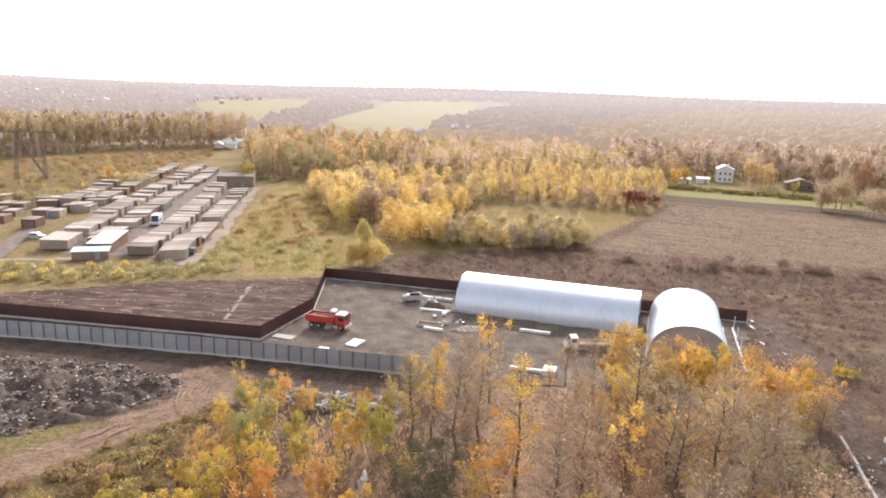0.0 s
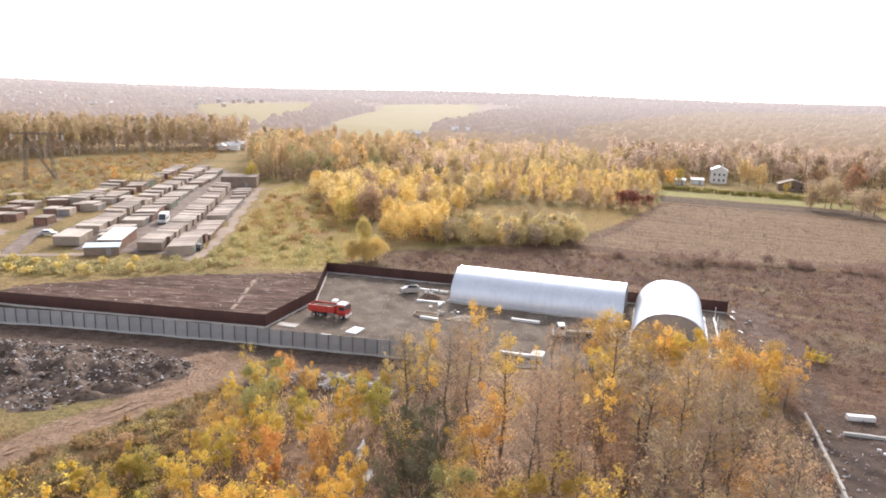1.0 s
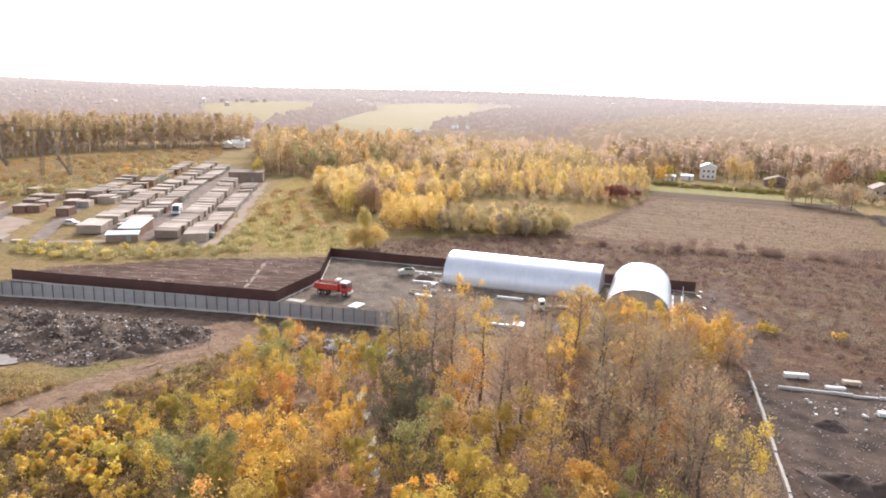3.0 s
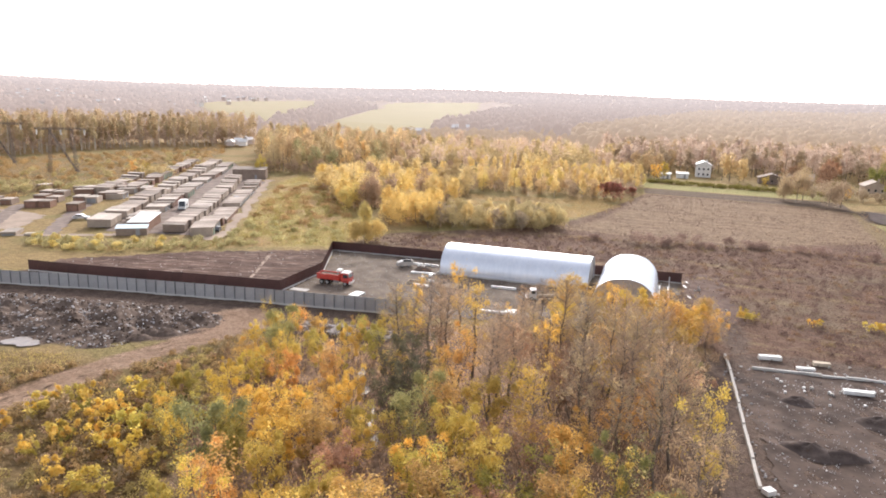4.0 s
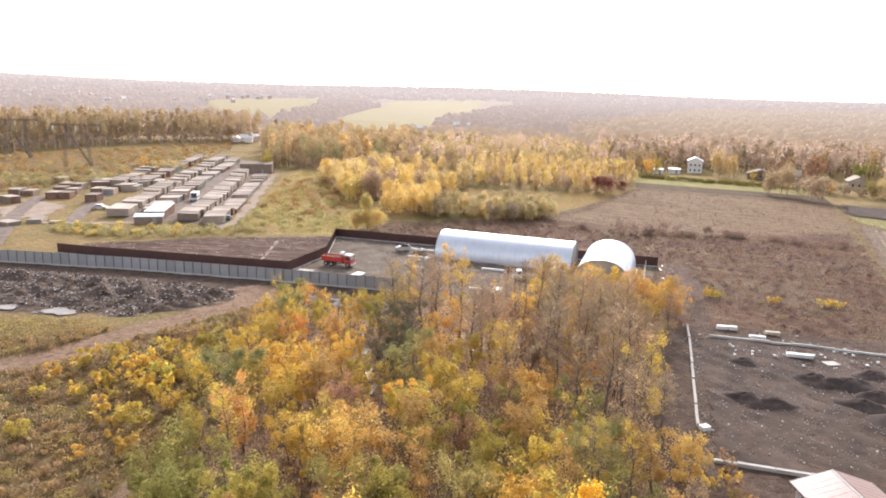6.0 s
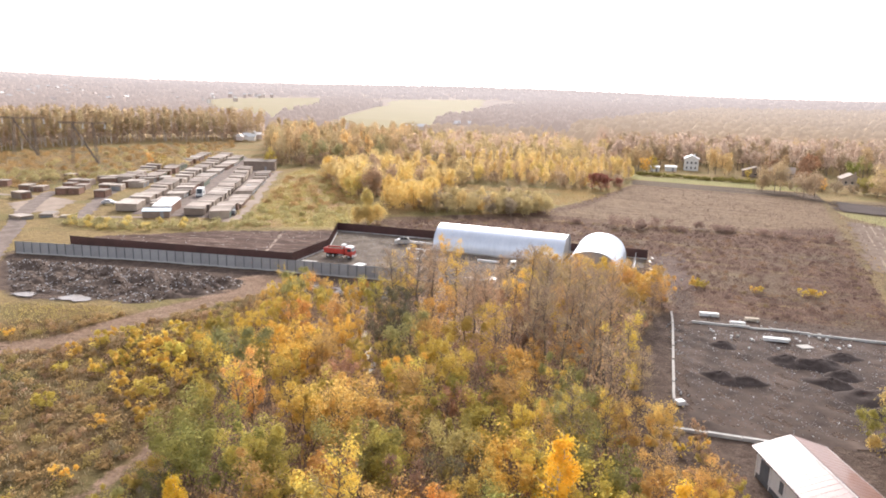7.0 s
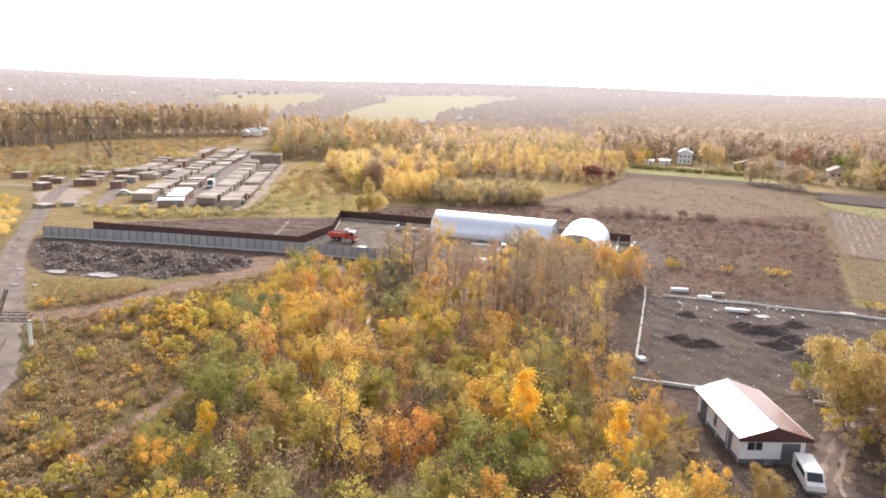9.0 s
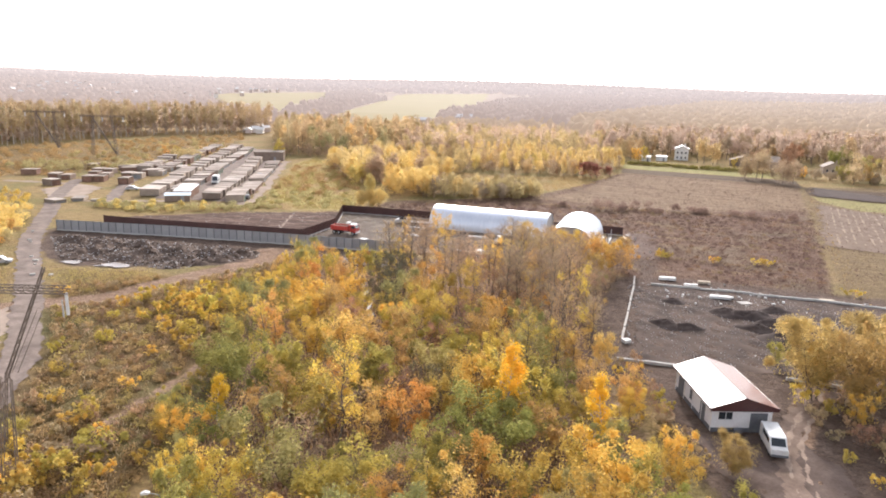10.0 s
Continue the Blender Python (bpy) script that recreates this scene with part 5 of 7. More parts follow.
tufts("tall_weeds", "tall brown weeds on the slope by the road", [(-60, 58), (-30, 66), (-24, 30), (-18, -20), (-34, -14), (-48, 28)], 1800, 0.6, 0.4, "dry", 2, LANES)
SLOPE = [(-60, 58), (-36, 68), (-26, 72), (-23, 30), (-18, -20), (-34, -16), (-50, 24)]
off_lane = lambda x, y: float(along(np.array(x), np.array(y), ROAD)) > 3.6 and float(along(np.array(x), np.array(y), TRACK)) > 3.2 and float(along(np.array(x), np.array(y), FOOTPATH)) > 1.0 and rng.random() < 0.35 + 0.5 * (math.sin(x * 0.31 + 1.7 * math.sin(y * 0.17)) * math.cos(y * 0.23) > -0.1)
brown_pts, straw_pts, olive_pts, pale_pts = share(scatter(SLOPE, 1.7, 9000, off_lane), 4, 4, 1.6, 2)
woods("slope_weeds", "low brown clumps of dead weeds on the slope", brown_pts, 0.75, 1.15, "weed_pale", 70, 0.11, 0.0, clumps=5, low=0.4)
woods("slope_weeds", "low straw-coloured clumps of grass on the slope", straw_pts, 0.6, 1.25, "straw", 70, 0.11, 0.0, clumps=5, low=0.4)
woods("slope_weeds", "low olive clumps of grass on the slope", olive_pts, 0.65, 1.2, "meadow", 70, 0.11, 0.0, clumps=5, low=0.4)
woods("slope_weeds", "pinkish dry seed heads on the slope", pale_pts, 0.85, 1.0, "dry", 60, 0.10, 0.0, clumps=5, low=0.4)
tufts("meadow_grass", "green grass beside the track", [(-80, 72), (-50, 72), (-40, 68), (-56, 54), (-72, 56)], 3000, 0.25, 0.3, "straw_low", 2, LANES)
tufts("meadow_grass", "green grass tufts beside the track", [(-80, 72), (-50, 72), (-40, 68), (-56, 54), (-72, 56)], 2500, 0.35, 0.3, "meadow", 2, LANES)
tufts("pasture_grass", "orange-yellow rough pasture", PASTURE, 16000, 0.5, 0.6, "pasture", 2)
tufts("undergrowth", "brown undergrowth and fallen leaves in the wood", WOOD, 12000, 0.6, 0.4, "dry", 2)
tufts("undergrowth", "yellow saplings under the trees", WOOD, 900, 1.0, 0.4, "gold", 2)
tufts("dry_grass", "brown weedy grass beside the fallow field", [(84, 66), (120, 152), (158, 226), (215, 226), (260, 120), (150, 30), (118, 50)], 6000, 0.35, 0.6, "weed", 2)
tufts("dry_grass", "rough grass beyond the fallow field", [(-10, 194), (36, 186), (58, 204), (86, 252), (50, 242), (16, 250), (6, 212)], 7000, 0.5, 0.5, "straw", 2)
woods("field_bush", "purple-brown leafless bush in the fallow field", [(58, 160), (64, 156.5), (65.5, 158), (74, 158), (89, 156), (91, 157), (100, 155), (114, 146), (47, 164), (83, 160), (61, 158), (76.5, 157), (87, 158.5), (70, 162), (104, 152)], 3.0, 2.5, "bush_mauve", 700, 0.15, 0.0, TWIG, clumps=9, low=0.35)
LOWFIELD = [(60, 88), (62, 124), (52, 128), (10, 142), (-14, 150), (0, 164), (44, 168), (70, 160), (122, 150), (103, 108), (84, 72), (66, 74)]
weed_pts, brown_pts, straw_pts = share(scatter(LOWFIELD, 2.3, 12000, lambda x, y: rng.random() < 0.15 + 0.35 * (math.sin(x * 0.13 + 2 * math.sin(y * 0.09)) * math.cos(y * 0.21 + x * 0.05) > -0.2)), 6, 3, 1.2)
woods("field_scrub", "low brown clumps of dead weeds over the fallow field", weed_pts, 0.32, 1.5, "weed", 50, 0.14, 0.0, clumps=5)
woods("field_scrub", "paler clumps of dead weeds over the fallow field", brown_pts, 0.34, 1.5, "weed_pale", 45, 0.14, 0.0, clumps=5)
woods("field_scrub", "straw-coloured clumps in the fallow field", straw_pts, 0.32, 1.5, "straw_low", 45, 0.14, 0.0, clumps=5)
tufts("dry_grass", "golden grass margin between the fields", [(82, 62), (122, 151), (157, 229), (162, 227), (127, 149), (87, 60)], 3500, 0.5, 0.5, "straw", 2)
tufts("dry_grass", "line of dry straw across the fallow field", [(38, 164), (40, 169), (74, 163), (106, 156), (105, 151), (70, 158)], 1500, 0.5, 0.4, "straw", 2)
tufts("dry_grass", "dry grass along the back of the brown fence", [(-20, 143), (4, 137), (56, 121), (70, 120), (70, 124), (56, 126), (4, 142), (-20, 148)], 2500, 0.5, 0.4, "straw", 2)

# bushes along the foot of the wood and at the back of the pasture
for kind, x, y, size in (("yellow_b", -27.5, 52, 0.55), ("yellow_b", -25.5, 47, 0.6), ("lime", -27, 58, 0.5), ("yellow_b", -26, 40, 0.45), ("lime", -21, 6, 0.6), ("grey", -19.5, 9, 0.55), ("yellow_b", -21.5, 12, 0.5), ("yellow_b", -20, 18, 0.55), ("yellow_b", -30, 10, 0.4), ("lime_b", -30, 56, 0.45)):
    plant(PROTO, kind, x, y, size)
woods("garage_scrub", "olive scrub behind the stray garages", scatter([(-175, 222), (-150, 212), (-120, 232), (-108, 246), (-112, 256), (-135, 240), (-170, 238)], 4.2, 900), 2.4, 2.6, "wood_green", 200, 0.26, 0.04)
woods("garage_scrub", "rounded golden bush among the pasture", scatter([(-122, 268), (-114, 268), (-114, 276), (-122, 276)], 5.0, 60), 5.5, 3.6, "wood_olive", 420, 0.3, 0.04, BARK)
tufts("tall_weeds", "sparse brown weeds on the mown part of the field", MOWN, 3500, 0.35, 0.5, "weed", 2)
for x, y, size in ((-30, 48, 1.5), (-31.5, 45, 1.3), (-29, 43, 1.4), (-33, 38, 1.2), (-28.5, 36, 1.4), (-35, 50, 1.3), (-37, 47, 1.2), (-27, 30, 1.3), (-29, 60, 1.4), (-33, 57, 1.3), (-38, 55, 1.2), (-42, 52, 1.2), (-26, 3, 1.4), (-28.5, -2, 1.3), (-31, -6, 1.4), (-24, -3, 1.5)):
    plant(SHRUB, ("yellow", "lime", "yellow", "yellow")[int(rng.integers(4))], x, y, size)
woods("pasture_scrub", "low orange-brown patches of dead weeds in the pasture", scatter(PASTURE, 7.0, 4000, lambda x, y: rng.random() < 0.5), 0.9, 3.2, "pasture", 150, 0.3, 0.0)
woods("meadow_scrub", "low orange-brown patches in the upper meadow", scatter([(-60, 262), (-40, 250), (-20, 190), (-30, 176), (-52, 176)], 6.0, 900, lambda x, y: rng.random() < 0.5), 0.8, 2.8, "pasture", 130, 0.28, 0.0)
woods("meadow_scrub", "low green patches of nettles in the lower meadow", scatter([(-50, 176), (-28, 178), (-20, 150), (-44, 146), (-52, 156)], 5.0, 900, lambda x, y: rng.random() < 0.6), 0.9, 2.4, "wood_green", 150, 0.24, 0.0)
ROADSIDE = [(-93, 86), (-90, 94), (-97, 112), (-103, 122), (-108, 131), (-116, 128), (-114, 110), (-102, 90)]
clear = lambda x, y: float(along(np.array(x), np.array(y), ROAD)) > 3.9
gold_pts, brown_pts, olive_pts = share(scatter(ROADSIDE, 2.7, 1500, clear), 4, 1, 1)
woods("roadside_scrub", "golden-yellow bushes thick along the road", gold_pts, 3.4, 2.1, "wood_yellow", 330, 0.19, 0.04, BARK, low=0.5)
woods("roadside_scrub", "orange bushes along the road", brown_pts, 3.2, 2.0, "orange", 300, 0.19, 0.04, BARK, low=0.5)
woods("roadside_scrub", "olive bushes along the road", olive_pts, 3.0, 2.0, "wood_olive", 300, 0.19, 0.04, BARK, low=0.5)
# weeds and small bushes over the grassy slope
for poly, gap, table, lo, hi in (
        ([(-58, 52), (-40, 60), (-28, 62), (-25, 40), (-23, 20), (-19, -4), (-17, -18), (-30, -12), (-40, 14), (-46, 28)], 4.6, (("dry", 6), ("lime", 1), ("yellow", 1.6)), 0.45, 0.95),
        ([(-36, 8), (-24, 6), (-18, -14), (-30, -16)], 3.4, (("yellow", 4), ("dry", 2), ("lime", 2)), 0.6, 1.2),
        ([(-44, 40), (-28, 44), (-27, 60), (-44, 54)], 3.6, (("yellow", 4), ("dry", 2), ("lime", 1)), 0.6, 1.25)):
    for x, y in scatter(poly, gap, 1200, lambda x, y: rng.random() > 0.35 and float(along(np.array(x), np.array(y), ROAD)) > 4 and float(along(np.array(x), np.array(y), TRACK)) > 3.5 and float(along(np.array(x), np.array(y), FOOTPATH)) > 1.2):
        plant(SHRUB, choose(table), x, y, rng.uniform(lo, hi))

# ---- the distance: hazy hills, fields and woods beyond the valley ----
def hazy(name, a, b, scale, near_haze, far_haze, near_glow, far_glow):
    """The backdrop of far hills and woods; emission growing with y paints its haze."""
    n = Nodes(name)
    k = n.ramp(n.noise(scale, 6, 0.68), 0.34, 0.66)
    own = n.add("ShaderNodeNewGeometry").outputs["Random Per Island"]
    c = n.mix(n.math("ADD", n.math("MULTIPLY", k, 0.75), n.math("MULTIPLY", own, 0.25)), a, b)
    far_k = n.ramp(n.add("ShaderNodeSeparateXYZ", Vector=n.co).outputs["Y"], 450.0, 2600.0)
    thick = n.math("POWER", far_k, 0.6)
    painted_haze = n.mix(thick, near_haze, far_haze)
    n.put(n.b.inputs["Emission Color"], n.mix(0.22, painted_haze, c))
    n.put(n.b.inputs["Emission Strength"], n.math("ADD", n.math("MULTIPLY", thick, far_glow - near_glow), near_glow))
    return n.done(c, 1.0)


# haze tints near and far, then the emission strengths that paint them on
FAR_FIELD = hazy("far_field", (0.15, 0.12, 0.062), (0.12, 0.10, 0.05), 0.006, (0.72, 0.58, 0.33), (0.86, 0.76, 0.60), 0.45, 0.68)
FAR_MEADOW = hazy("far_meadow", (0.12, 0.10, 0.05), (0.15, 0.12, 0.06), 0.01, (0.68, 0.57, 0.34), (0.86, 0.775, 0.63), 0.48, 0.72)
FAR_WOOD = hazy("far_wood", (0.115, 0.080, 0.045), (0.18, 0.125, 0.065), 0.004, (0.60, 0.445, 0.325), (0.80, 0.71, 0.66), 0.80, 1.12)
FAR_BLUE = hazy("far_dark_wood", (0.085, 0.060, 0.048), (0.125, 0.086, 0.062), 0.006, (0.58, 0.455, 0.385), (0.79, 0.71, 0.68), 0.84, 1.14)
FAR_ROOF = plain("far_roof", (0.82, 0.77, 0.72), (0.72, 0.67, 0.62), 0.05, 1.0, 0.7)
FAR_DARKROOF = plain("far_dark_roof", (0.58, 0.48, 0.42), (0.66, 0.55, 0.48), 0.05, 1.0, 0.8)


def far_sheet(name, poly, step, lift, material, label):
    s = sheet(name, lambda x, y: side(x, y, poly), (min(p[0] for p in poly), max(p[0] for p in poly), min(p[1] for p in poly), max(p[1] for p in poly)), step, lift, material, label, "backdrop")
    return s


LEFT_FIELD = [(-485, 1378), (-531, 1570), (-471, 1764), (-335, 1965), (-236, 1353), (-219, 1081), (-198, 826), (-189, 739), (-231, 813), (-287, 885)]
RIGHT_FIELD = [(-154, 1893), (-118, 2071), (148, 2298), (86, 1417), (17, 1033), (-9, 604), (-10, 470), (-31, 500), (-52, 530), (-74, 570), (-120, 800), (-143, 904), (-152, 1252), (-137, 1654)]
# floor under the far trees, with the same haze painted as emission
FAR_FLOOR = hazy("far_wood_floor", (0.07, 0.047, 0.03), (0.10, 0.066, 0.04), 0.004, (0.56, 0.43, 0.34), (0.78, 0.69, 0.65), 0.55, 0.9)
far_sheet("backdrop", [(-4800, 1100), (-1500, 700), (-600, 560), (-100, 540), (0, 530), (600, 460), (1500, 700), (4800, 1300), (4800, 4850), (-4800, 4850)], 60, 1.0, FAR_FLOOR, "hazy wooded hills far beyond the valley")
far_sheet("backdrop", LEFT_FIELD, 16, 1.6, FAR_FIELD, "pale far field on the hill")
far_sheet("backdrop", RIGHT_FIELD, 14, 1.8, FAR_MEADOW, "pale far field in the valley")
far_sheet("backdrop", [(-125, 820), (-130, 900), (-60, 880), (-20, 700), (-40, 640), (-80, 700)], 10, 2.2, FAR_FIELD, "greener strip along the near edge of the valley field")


def canopy(name, label, pts, h, r, material, n=7, levels=(0.0, 0.45, 0.82)):
    """Far crowns seen as one canopy: a lumpy pointed dome for every tree, in one mesh."""
    pts = np.array(pts)
    N = len(pts)
    hs, rs = h * rng.uniform(0.62, 1.2, N), r * rng.uniform(0.65, 1.3, N)
    z0 = land(pts[:, 0], pts[:, 1])
    rows = []
    for q in levels:
        a = np.arange(n)[None] * math.tau / n + rng.uniform(0, 1, (N, 1)) + q
        w = rs[:, None] * (1 - q ** 2.4) ** 0.5 * (0.9 if q == 0 else 1.0) * rng.uniform(0.68, 1.22, (N, n))
        rows.append(np.stack([pts[:, :1] + w * np.cos(a), pts[:, 1:2] + w * np.sin(a), z0[:, None] + hs[:, None] * (q + rng.normal(size=(N, n)) * 0.05 * (q > 0)) - (q == 0) * 1.0], -1))
    top = np.stack([pts[:, 0], pts[:, 1], z0 + hs * 1.03], -1)[:, None]
    co = np.concatenate(rows + [top], 1)
    m = co.shape[1]
    tri = []
    for j in range(len(levels) - 1):
        for i in range(n):
            p0, p1, q0, q1 = j * n + i, j * n + (i + 1) % n, (j + 1) * n + i, (j + 1) * n + (i + 1) % n
            tri += [(p0, p1, q1), (p0, q1, q0)]
    tri += [((len(levels) - 1) * n + i, (len(levels) - 1) * n + (i + 1) % n, m - 1) for i in range(n)]
    f = (np.array(tri)[None] + (np.arange(N) * m)[:, None, None]).reshape(-1, 3)
    me = bpy.data.meshes.new(name)
    me.vertices.add(N * m)
    me.vertices.foreach_set("co", co.astype(np.float32).ravel())
    me.loops.add(f.size)
    me.loops.foreach_set("vertex_index", f.astype(np.int32).ravel())
    me.polygons.add(len(f))
    me.polygons.foreach_set("loop_start", np.arange(0, f.size, 3, dtype=np.int32))
    me.polygons.foreach_set("use_smooth", np.ones(len(f), bool))
    me.materials.append(material)
    me.update(calc_edges=True)
    return tagged(new(name, me), label, "backdrop", kind="stuff")


def wooded(x, y):
    return all(float(side(np.array(x), np.array(y), p)) < 6 for p in (LEFT_FIELD, RIGHT_FIELD))


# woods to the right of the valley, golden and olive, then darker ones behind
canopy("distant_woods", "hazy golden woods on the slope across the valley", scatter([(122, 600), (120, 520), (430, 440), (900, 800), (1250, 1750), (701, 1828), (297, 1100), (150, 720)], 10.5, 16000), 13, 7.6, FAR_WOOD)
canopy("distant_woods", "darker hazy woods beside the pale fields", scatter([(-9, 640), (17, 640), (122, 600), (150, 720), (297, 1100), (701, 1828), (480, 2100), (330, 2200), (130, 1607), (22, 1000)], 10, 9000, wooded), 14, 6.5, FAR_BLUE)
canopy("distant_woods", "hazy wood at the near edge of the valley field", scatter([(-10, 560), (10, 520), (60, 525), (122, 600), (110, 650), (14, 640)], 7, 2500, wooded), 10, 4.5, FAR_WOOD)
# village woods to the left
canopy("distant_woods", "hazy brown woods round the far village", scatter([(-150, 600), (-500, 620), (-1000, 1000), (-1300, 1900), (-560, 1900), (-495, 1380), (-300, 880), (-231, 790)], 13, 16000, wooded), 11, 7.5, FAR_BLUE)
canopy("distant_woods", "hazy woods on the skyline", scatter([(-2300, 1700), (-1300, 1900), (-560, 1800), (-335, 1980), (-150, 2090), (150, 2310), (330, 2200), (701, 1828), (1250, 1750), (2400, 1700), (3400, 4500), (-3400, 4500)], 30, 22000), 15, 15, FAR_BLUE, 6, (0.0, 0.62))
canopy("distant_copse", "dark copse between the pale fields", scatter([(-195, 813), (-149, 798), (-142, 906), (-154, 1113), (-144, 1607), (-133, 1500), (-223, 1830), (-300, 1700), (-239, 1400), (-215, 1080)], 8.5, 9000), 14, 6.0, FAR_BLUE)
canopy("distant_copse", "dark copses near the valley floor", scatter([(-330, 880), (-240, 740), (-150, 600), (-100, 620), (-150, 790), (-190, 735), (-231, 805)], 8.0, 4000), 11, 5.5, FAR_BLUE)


def far_house(x, y, turn, w, d, h, roof):
    t = thing("distant_house", "far pale house with a gabled roof among trees", "house", pose(x, y, float(land(x, y)) + 1.0, 0, 0, turn), "distant village houses")
    part("wall", Geo().box((0, 0, h / 2), (w, d, h)), FAR_DARKROOF if roof is FAR_ROOF else FAR_ROOF, t)
    part("roof", Geo().prism([(-w / 2 - 0.5, h), (w / 2 + 0.5, h), (0, h + w * 0.42)], -d / 2 - 0.5, d / 2 + 0.5), roof, t)
    return t


for i in range(70):
    far_house(rng.uniform(-1000, -430), rng.uniform(1050, 1850), rng.uniform(0, 180), rng.uniform(5, 7.5), rng.uniform(6, 9), rng.uniform(6, 8.5), FAR_ROOF if rng.random() < 0.6 else FAR_DARKROOF)
for x, y, w, d in ((-20, 640, 6, 22), (1, 745, 8, 10), (19, 735, 8, 8), (30, 742, 8, 14), (48, 765, 9, 16), (58, 750, 8, 9)):
    far_house(x, y, 80 + rng.uniform(-20, 20), w, d, 5.0, FAR_ROOF)
for i in range(7):
    far_house(-136 + rng.uniform(-5, 12), 446 + rng.uniform(0, 40), rng.uniform(0, 180), 4, 5, rng.uniform(2.4, 3.4), FAR_ROOF if i % 2 else WHITE)

# ---- vehicles ----
GREYBIT = plain("grey_rubble", (0.30, 0.28, 0.27), (0.42, 0.39, 0.37), 1.5, 8, 0.9)
RED = plain("red_paint", (0.52, 0.045, 0.028), (0.42, 0.04, 0.026), 0.6, 6, 0.45, vary=0.0)
TYRE = plain("rubber", (0.025, 0.025, 0.026), (0.04, 0.038, 0.036), 2, 12, 0.9)
GLASS = plain("dark_glass", (0.03, 0.035, 0.04), (0.045, 0.05, 0.055), 1, 5, 0.08)
CHROME = plain("pale_metal", (0.55, 0.55, 0.55), (0.45, 0.45, 0.45), 1, 8, 0.35, 0.7)
LAMP_GLASS = plain("lamp_glass", (0.75, 0.74, 0.70), (0.65, 0.64, 0.6), 1, 8, 0.2)


def wheel(parent, x, y, r, w=0.3):
    rim_ = part("wheel", Geo().tube([(x, y - w / 2 - 0.01, r), (x, y + w / 2 + 0.01, r)], [r * 0.55, r * 0.55], 14), CHROME, parent)
    t = Geo()
    t.tube([(x, y - w / 2, r), (x, y - w / 2 + 0.04, r), (x, y + w / 2 - 0.04, r), (x, y + w / 2, r)], [r * 0.9, r, r, r * 0.9], 18)
    part("tyre", t, TYRE, rim_)
    return rim_


def dump_truck(m):
    """Long-bodied tipper along x, front at +x."""
    t = thing("dump_truck", "red three-axle dump truck with white cab roof parked in the yard", "truck", m)
    part("chassis", Geo().box((0, 0, 0.85), (7.0, 0.9, 0.28)), DARK, t)
    cab = part("cab", Geo().add([(1.85, -1.24, 0.95), (3.6, -1.24, 0.75), (3.6, 1.24, 0.75), (1.85, 1.24, 0.95), (1.85, -1.2, 2.75), (3.25, -1.15, 2.75), (3.25, 1.15, 2.75), (1.85, 1.2, 2.75), (3.58, -1.22, 1.75), (3.58, 1.22, 1.75)],
                                ((3, 2, 1, 0), (4, 5, 6, 7), (0, 1, 8, 5, 4), (3, 7, 6, 9, 2), (0, 4, 7, 3), (1, 2, 9, 8), (8, 9, 6, 5))), RED, t)
    part("windscreen", Geo().add([(3.60, -1.05, 1.82), (3.60, 1.05, 1.82), (3.30, 1.0, 2.62), (3.30, -1.0, 2.62)], ((0, 1, 2, 3),)), GLASS, cab)
    for s in (-1, 1):
        part("side_window", Geo().box((2.75, s * 1.22, 2.15), (0.9, 0.05, 0.7)), GLASS, cab)
        part("headlight", Geo().box((3.62, s * 0.9, 1.0), (0.08, 0.36, 0.22)), LAMP_GLASS, cab)
        part("mirror", Geo().box((3.35, s * 1.42, 2.2), (0.1, 0.2, 0.5)), DARK, cab)
        part("mudguard", Geo().box((2.75, s * 1.1, 1.12), (1.3, 0.35, 0.1)), DARK, t)
    part("roof", Geo().box((2.48, 0, 2.76), (1.55, 2.3, 0.34), 0, 0.86), WHITE, cab, "cream-white cab roof")
    part("sun_visor", Geo().box((3.28, 0, 2.70), (0.25, 2.1, 0.06)), WHITE, cab)
    part("bumper", Geo().box((3.68, 0, 0.68), (0.22, 2.45, 0.35)), WHITE, t)
    body = Geo()
    zf, zt = 1.2, 2.3
    body.box((-1.15, 0, zf), (5.2, 2.4, 0.14))
    for s in (-1, 1):
        body.box((-1.15, s * 1.2, (zf + zt) / 2), (5.2, 0.09, zt - zf))
        for i in range(6):
            body.box((-3.5 + i * 0.94, s * 1.27, (zf + zt) / 2), (0.12, 0.07, zt - zf))
        body.box((-1.15, s * 1.27, zt), (5.25, 0.12, 0.12))
    body.box((-3.72, 0, (zf + zt) / 2), (0.09, 2.4, zt - zf)).box((1.42, 0, (zf + zt) / 2 + 0.1), (0.09, 2.4, zt - zf + 0.2))
    bed = part("tipper_body", body, RED, t)
    part("load", Geo().box((-1.15, 0, zf + 0.55), (5.0, 2.25, 0.8), 0, 0.8), SOIL, bed)
    part("visor_plate", Geo().box((1.05, 0, 3.2), (0.9, 1.5, 0.3), 0, 0.9), WHITE, bed, "white box over the front of the body")
    for s in (-1, 1):
        part("visor_post", Geo().box((1.1, s * 1.05, 2.85), (0.1, 0.1, 0.6)), STEEL, bed)
        for x in (2.75, -1.35, -2.7):
            wheel(t, x, s * 1.02, 0.52, 0.36)
        part("fuel_tank", Geo().box((0.6, s * 0.85, 0.85), (1.2, 0.5, 0.5)), STEEL, t)
    return t


dump_truck(pose(-16.75, 110.8, 0.08, 0, 0, -17) @ Matrix.Scale(0.94, 4))


